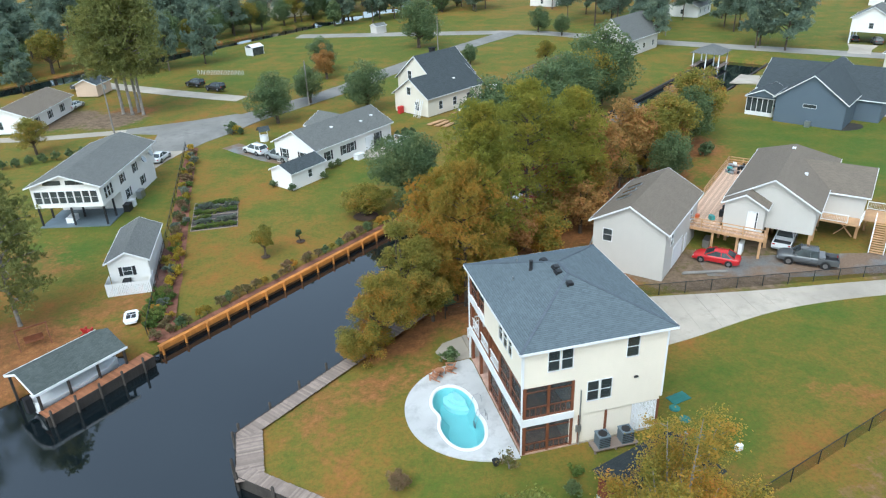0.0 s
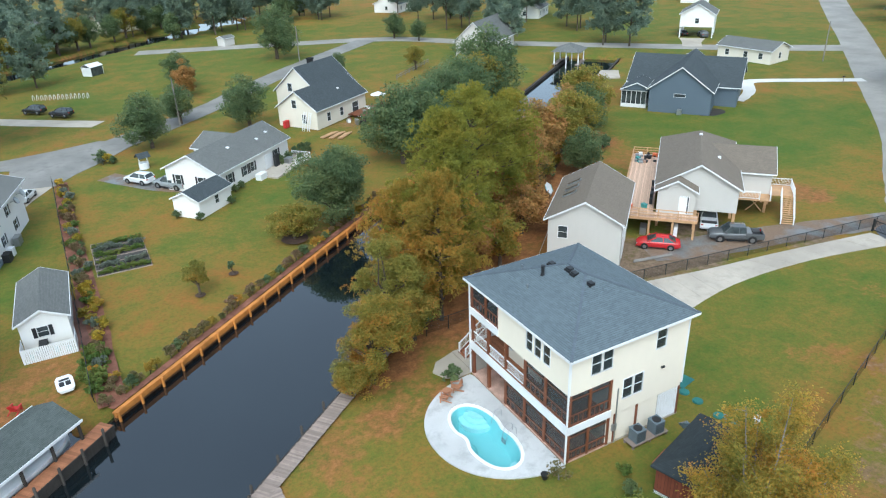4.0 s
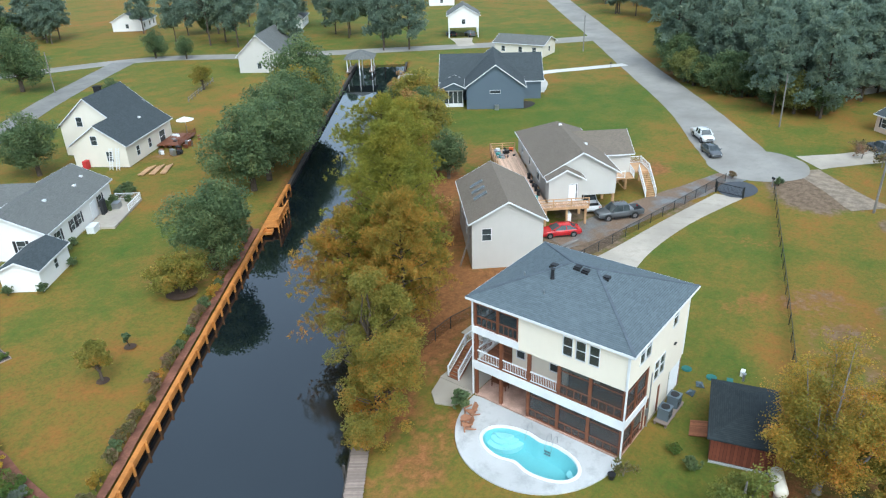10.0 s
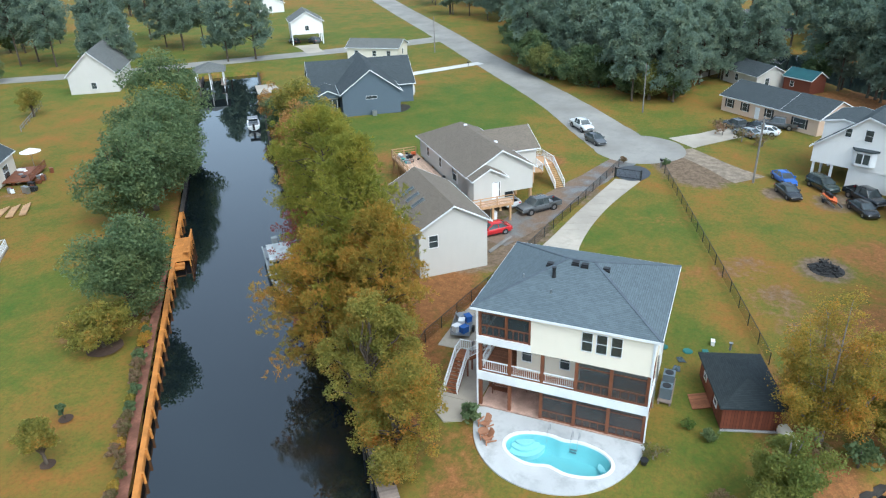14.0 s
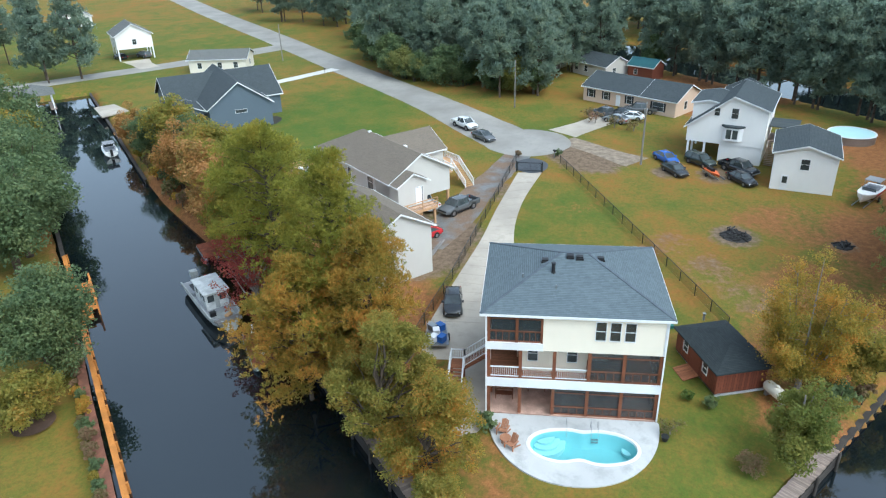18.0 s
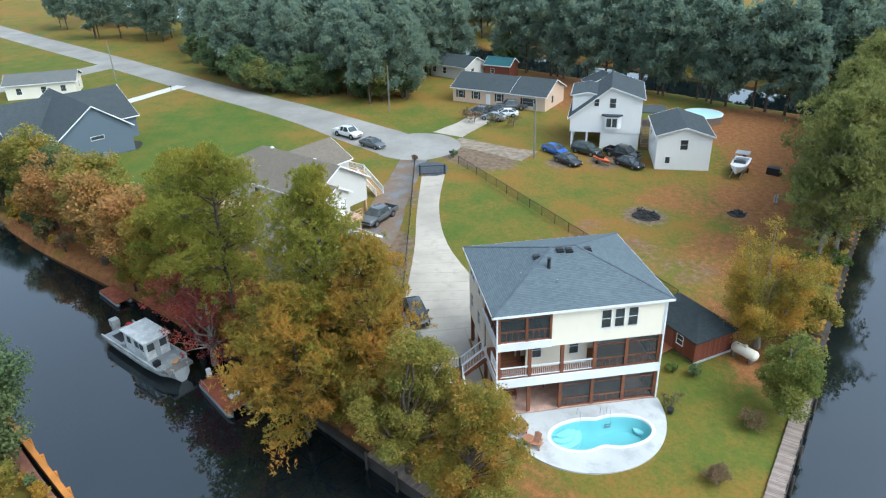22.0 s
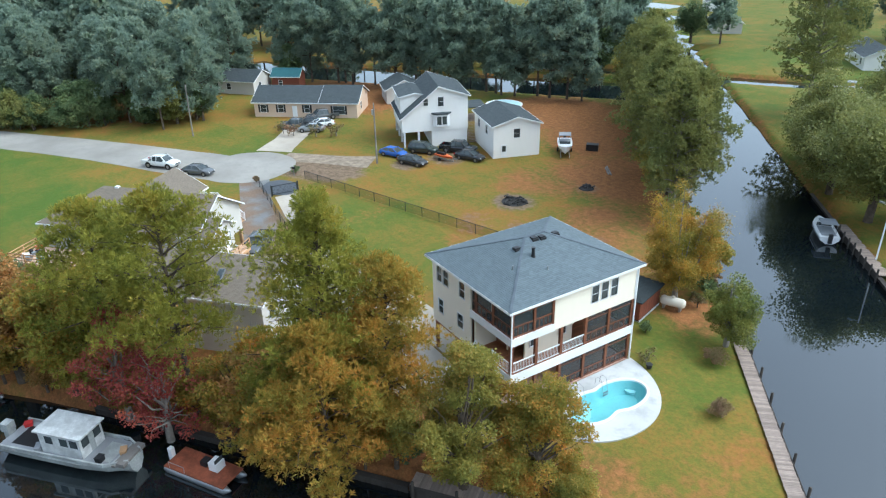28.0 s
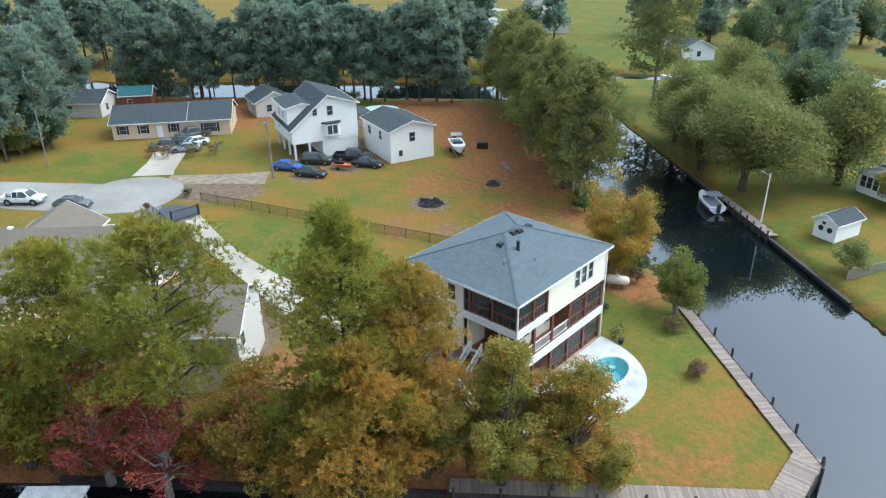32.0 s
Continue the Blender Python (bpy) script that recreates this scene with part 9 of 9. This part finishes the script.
for k in range(30):
    f = k / 29
    x, y = 33.5 + 44 * f, 9.5 - 40 * f
    d = rng_s.uniform(0, 1)
    if south_m(x, y) > 27:
        back = (south_m(x, y) - 26.8) * d
        x, y = x - 0.674 * back, y - 0.739 * back
    src, nm = (tall[k % 3], "pine_tree") if k % 5 < 3 else (olive, "tree")
    plant(src, x, y, "tall slender pine on the south canal bank" if nm == "pine_tree" else "olive-green tree on the south canal bank", group="woods by the south canal", rz=k * 77 % 360, scale=rng_s.uniform(0.85, 1.08) if nm == "pine_tree" else rng_s.uniform(0.75, 1.0), name=nm)
plant(tall[1], 50.2, -46.4, "lone tall pine on the canal point", scale=1.4, name="pine_tree")
plant(tall[0], -26.2, 66.4, "pine reaching over the lawn", scale=0.95, name="pine_tree")
plant(tall[1], -33.5, 60.0, "pine beside the water", scale=0.9, name="pine_tree")
for x, y in ((-26.5, 149), (-24.3, 148.2), (-28.4, 150.4), (-25.5, 151)):
    plant(tall[2], x, y, "tall pine in a clump on the lawn", group="pines in a clump", rz=x * 50, scale=1.4, name="pine_tree")
for x, y, sc in ((112, 43.5, 1.0), (116, 48, 0.9), (110.5, 51, 0.85), (120, 43, 1.05), (119, 55, 0.95), (124, 50, 1.0), (128, 40, 1.0)):
    plant(forest[int(x) % 4], x, y, "dense pine beside the brick ranch", group="pines by the brick ranch", rz=x * 31 % 360, scale=sc, name="pine_tree")
# trees across the south canal
plant(broad_parts(26, 15.8, 9.8, 0.8, L_BANK, 40000, 0.19, 100), 18.7, -9.6, "huge spreading oak across the south canal")
oak_s = broad_parts(27, 15.5, 8.8, 1.5, L_BANK, 24000, 0.22, 64)
plant(oak_s, 9.5, -19.5, "broad olive oak behind the lamp pole")
plant(oak_s, 26.5, -14.5, "olive oak leaning over the south canal", rz=60, scale=0.9)
plant(oak_s, 35.5, -25.0, "olive oak on the canal's far bank", rz=250, scale=0.85)
plant(oak_s, 24.0, -24.0, "broad olive oak on the far bank", rz=120, scale=0.95)
plant(oak_s, 31.0, -36.0, "wide autumn oak across the south canal")
plant(deep, 18, -46, "green tree behind the neighbour's house", scale=1.15)
plant(olive, 2, -14, "grey-green tree by the water", scale=0.55)
plant(broad_parts(28, 3.6, 2.5, 0.2, L_BANK, 5200, 0.12, 34, bark=M_PALEBARK), 1.2, 6.6, "pale twiggy bush on the far bank")
for x, y, sc in ((54, -108, 1.3), (44, -112, 1.2), (38, -96, 1.1), (34, -60, 1.0), (24, -52, 1.2), (48, -128, 1.3), (70, -120, 1.1), (30, -78, 1.1), (88, -128, 1.0), (62, -146, 1.2), (36, -140, 1.3), (112, -90, 1.1)):
    plant(deep, x, y, "rounded green tree across the far canal", group="trees across the far canal", rz=x * 40 % 360, scale=sc)
# far woods
rng_f = random.Random(5)
EDGE = [(77, -29), (105, -18), (120, 0), (131, 34), (124, 57), (131, 77), (153, 92), (200, 122), (250, 160)]


def wood(count, place, keep, lab, group):
    made = tries = 0
    while made < count and tries < count * 30:
        tries += 1
        x, y = place()
        if not keep(x, y) or wet(x, y) > -1.5:
            continue
        plant(forest[rng_f.randrange(4) if rng_f.random() < 0.82 else 4], x, y, lab, group=group, rz=rng_f.uniform(0, 360), scale=rng_f.uniform(0.75, 1.15), name="pine_tree")
        made += 1


def joined_wood(count, place, keep, lab):
    """The deep woods nobody could count: trunks and crowns in one mesh."""
    crowns, stems = [], Geo()
    made = tries = 0
    while made < count and tries < count * 30:
        tries += 1
        x, y = place()
        if not keep(x, y) or wet(x, y) > -1.5:
            continue
        sc, a = rng_f.uniform(0.8, 1.2), rng_f.uniform(0, 6.28)
        v = np.empty(len(deep_pine.vertices) * 3, np.float32)
        deep_pine.vertices.foreach_get("co", v)
        v = v.reshape(-1, 3) * sc
        c_, s_ = math.cos(a), math.sin(a)
        crowns.append(np.stack([v[:, 0] * c_ - v[:, 1] * s_ + x, v[:, 0] * s_ + v[:, 1] * c_ + y, v[:, 2]], 1))
        stems.tube([(x, y, -0.3), (x, y, 16 * sc)], [0.3, 0.06], 5)
        made += 1
    tagged(new("far_woods", quick_mesh("far_woods", np.concatenate(crowns), 4, L_HAZEFOREST)), lab, "woods", kind="stuff")
    tagged(new("far_woods_trunks", tidy(stems.mesh("far_woods_trunks"), M_BARK)), "pine trunks standing in the deep woods", "woods", kind="stuff")


def along_edge(deep_m, start=0.0):
    i = rng_f.randrange(len(EDGE) - 1)
    t = rng_f.random()
    (ax, ay), (bx, by) = EDGE[i], EDGE[i + 1]
    d = start + rng_f.random() * (deep_m - start)
    dx, dy = bx - ax, by - ay
    L = math.hypot(dx, dy)
    return ax + dx * t + dy / L * d, ay + dy * t - dx / L * d


deep_pine = pine_parts(48, 18.0, 4.8, 0.2, L_HAZEFOREST, 800, 1.1, 26, blades=5, wide=0.13)[2]
wood(74, lambda: along_edge(26), lambda x, y: True, "pine at the edge of the eastern woods", "pine wood to the east")
wood(24, lambda: (rng_f.uniform(70, 130), rng_f.uniform(-75, -30)), lambda x, y: south_m(x, y) > 27, "pine past the eastern canal", "pine wood to the south-east")
wood(32, lambda: (rng_f.uniform(-110, -12), rng_f.uniform(165, 240)), lambda x, y: y > 192 - 0.35 * (x + 12) * -1 or x < -50, "pine north-west of the lane", "pine wood to the north-west")
wood(64, lambda: (rng_f.uniform(-130, -4), rng_f.uniform(196, 305)), lambda x, y: y > 224 + 0.65 * (x + 35), "pine in the misty wood past the far canal", "pine wood past the far canal")
wood(46, lambda: (rng_f.uniform(0, 85), rng_f.uniform(238, 300)), lambda x, y: y > 236 + 0.25 * x, "pine in the misty northern wood", "pine wood to the north")
wood(30, lambda: (rng_f.uniform(95, 210), rng_f.uniform(150, 260)), lambda x, y: y - x > 12 and abs(x - 165) > 14, "pine beyond the cross street", "pine wood to the north-east")
wood(16, lambda: (rng_f.uniform(10, 100), rng_f.uniform(-190, -70)), lambda x, y: south_m(x, y) < 5, "pine across the south canal", "far trees to the south")
# low growth that closes the foot of the eastern woods
SKIRT = [(152, 88), (131, 77.5), (121.5, 71), (119.5, 62), (116, 52), (110, 45)]
low = [broad_parts(52 + i, 7.5, 4.2, 0.1, m, 7000, 0.2, 40) for i, m in enumerate((L_DARK, L_BANK, L_DARK))]
for k in range(34):
    i = int(k / 34 * 5)
    f = k / 34 * 5 - i
    x, y = (SKIRT[i][j] + (SKIRT[i + 1][j] - SKIRT[i][j]) * f for j in (0, 1))
    plant(low[k % 3], x + rng_s.uniform(0, 4), y - rng_s.uniform(0, 3.5), "low bushy tree closing the edge of the woods", group="low trees by the woods", rz=k * 83 % 360, scale=rng_s.uniform(0.6, 1.25))
for k in range(22):
    x = 82 + 2.5 * k + rng_s.uniform(-1, 1)
    plant(forest[k % 4], x, (-69.0 + rng_s.uniform(-0.6, 2.5) + 0.6 * x) / 0.8, "slender pine on the bright water's edge", group="pines on the eastern bank", rz=k * 61 % 360, scale=rng_s.uniform(0.85, 1.15), name="pine_tree")
joined_wood(85, lambda: along_edge(95, 14), lambda x, y: True, "dense pine woods behind the houses, tinted blue-green for haze")

for k in range(20):
    x = -70 + 5.6 * k + rng_s.uniform(-2, 2)
    plant(deep if k % 3 else olive, x, (186 + 0.66 * x) / 0.75 + rng_s.uniform(1, 5), "green tree on the far canal's bank", group="trees on the far canal", rz=k * 53 % 360, scale=rng_s.uniform(0.7, 1.1))

# shrubs
sh = [broad_parts(60 + i, 1.2, 0.75, 0.05, m, 700, 0.1, 12, 0.4) for i, m in enumerate((L_SHRUB, L_DARK, L_GARDEN, L_RED, L_MAPLE))]
sh.append(broad_parts(66, 1.2, 0.8, 0.1, L_SHRUB, 260, 0.08, 14, 0.4, bark=M_PALEBARK))


sh += [broad_parts(67 + i, 1.2, 0.75, 0.05, m, 900, 0.085, 14, 0.4) for i, m in enumerate((L_GOLD, L_SILVER))]


def shrub(k, x, y, sc, lab, group=""):
    plant(sh[k], x, y, lab, "shrub", group, rz=(x * 91 + y * 57) % 360, scale=sc, name="shrub")


shrub(1, 12.6, 47.3, 1.5, "rounded evergreen shrub at the deck's corner")
shrub(5, 13.2, 34.0, 1.35, "twiggy brown shrub by the screened porch")
brush = broad_parts(69, 1.25, 1.15, 0.0, L_SHRUB, 2600, 0.07, 30, 0.3, bark=M_PALEBARK)
plant(brush, 5.3, 34.4, "round brown bush on the lawn", "shrub", name="shrub")
plant(brush, 10.3, 29.2, "low brown bush near the boardwalk", "shrub", rz=140, scale=1.1, name="shrub")
shrub(1, 16.4, 30.6, 1.1, "green shrub beside the shed")
shrub(2, 17.2, 32.0, 0.9, "leafy shrub near the shed ramp")
for i in range(42):
    u = 27.0 + i * 1.14 + rng_f.uniform(-0.3, 0.3)
    shrub(rng_f.choice((0, 0, 1, 4)), *from_un(u, 54.6 + rng_f.uniform(0, 0.5)), rng_f.uniform(0.75, 1.25), "low shrub in the mulch behind the bulkhead", "shrubs along the bulkhead")
for i in range(76):
    t = i / 75
    x, y = -12.5 + 0.3 * math.sin(i) - 0.6 * t, 61.5 + 59 * t
    shrub(rng_f.choice((0, 0, 1, 2, 4, 6, 6, 7, 7)), x + rng_f.uniform(-0.65, 0.65), y, rng_f.uniform(0.75, 1.35), "mixed flowering shrub in the long border", "shrubs in the long border")
for i in range(14):
    shrub(2, -13.9 + 0.6 * (i % 3) + rng_f.uniform(-0.15, 0.15), 62.0 + 0.52 * i, rng_f.uniform(0.9, 1.25), "pale green shrub by the boathouse path", "pale shrubs by the path")
for x, y, k, sc in ((-6.0, 127.2, 6, 1.5), (-5.2, 126.4, 1, 1.3), (-6.6, 128.2, 1, 2.0), (-5.4, 128.0, 6, 1.2), (-6.7, 126.6, 7, 1.2), (-4.8, 127.2, 6, 0.9)):
    shrub(k, x, y, sc, "golden shrub in the bed at the lane's corner", "shrubs at the lane's corner")
for x, y in ((17.6, 110.3), (19.2, 111.5), (21.0, 113.3), (22.6, 114.7), (15.0, 114.3)):
    shrub(1, x, y, 1.5, "clipped round evergreen by the patio", "evergreens by the ranch house")
for x, y, k in ((9.6, 103.4, 1), (8.4, 102.2, 1), (2.0, 94.6, 1), (-0.6, 97.0, 1), (6.8, 98.0, 1), (22, 112.5, 1), (23.4, 114, 1), (21, 110.8, 1), (24, 116, 1)):
    shrub(k, x, y, 1.1, "clipped evergreen by the ranch house wall", "evergreens by the ranch house")
for i in range(14):
    shrub(1, -52 + i * 1.9, 117.5 + i * 0.55, 1.5, "dark green shrub in a clipped hedge row", "hedge shrubs")
for i in range(6):
    for k in range(13):
        if i == 2 and k > 4:
            continue
        shrub((2, 7, 2, 2, 7, 2)[i], -10.9 + k * 0.42 + 0.06 * math.sin(5 * k), 85.2 + i * 1.62 + 0.28 * (k % 2) - 0.14, rng_f.uniform(0.45, 0.85), "leafy green vegetable in the garden bed", "vegetables in the beds")
shrub(1, 63, 87.2, 2.0, "dark brush heap on the lawn")
shrub(1, 64.5, 88.4, 1.6, "dark brush heap on the lawn")
for i in range(44):
    u = 46 + i * 2.2
    shrub(rng_f.choice((0, 1, 4, 4)), *from_un(u, (36.5 if u < 95 else 39.6) + rng_f.uniform(-1.6, 0.4)), rng_f.uniform(1.1, 2.2), "wild undergrowth on the canal bank", "undergrowth on the bank")
for i in range(34):
    shrub(rng_f.choice((0, 1, 2, 4)), *from_ms(26.3 + rng_f.uniform(-0.3, 2.2), -3 + i * 1.9), rng_f.uniform(1.2, 2.2), "undergrowth on the south canal bank", "undergrowth on the south bank")
for x, y in ((92.6, 33.6), (90.0, 30.6), (88.4, 27.6), (95.0, 34.5)):
    shrub(5, x, y, 2.2, "bare twiggy shrub beside the flared driveway", "bare shrubs by the driveway")
shrub(1, 74.6, 40.4, 1.2, "rounded dark bush beside the gate")
shrub(0, 74.4, 46.4, 1.0, "low brown bush beside the gate")
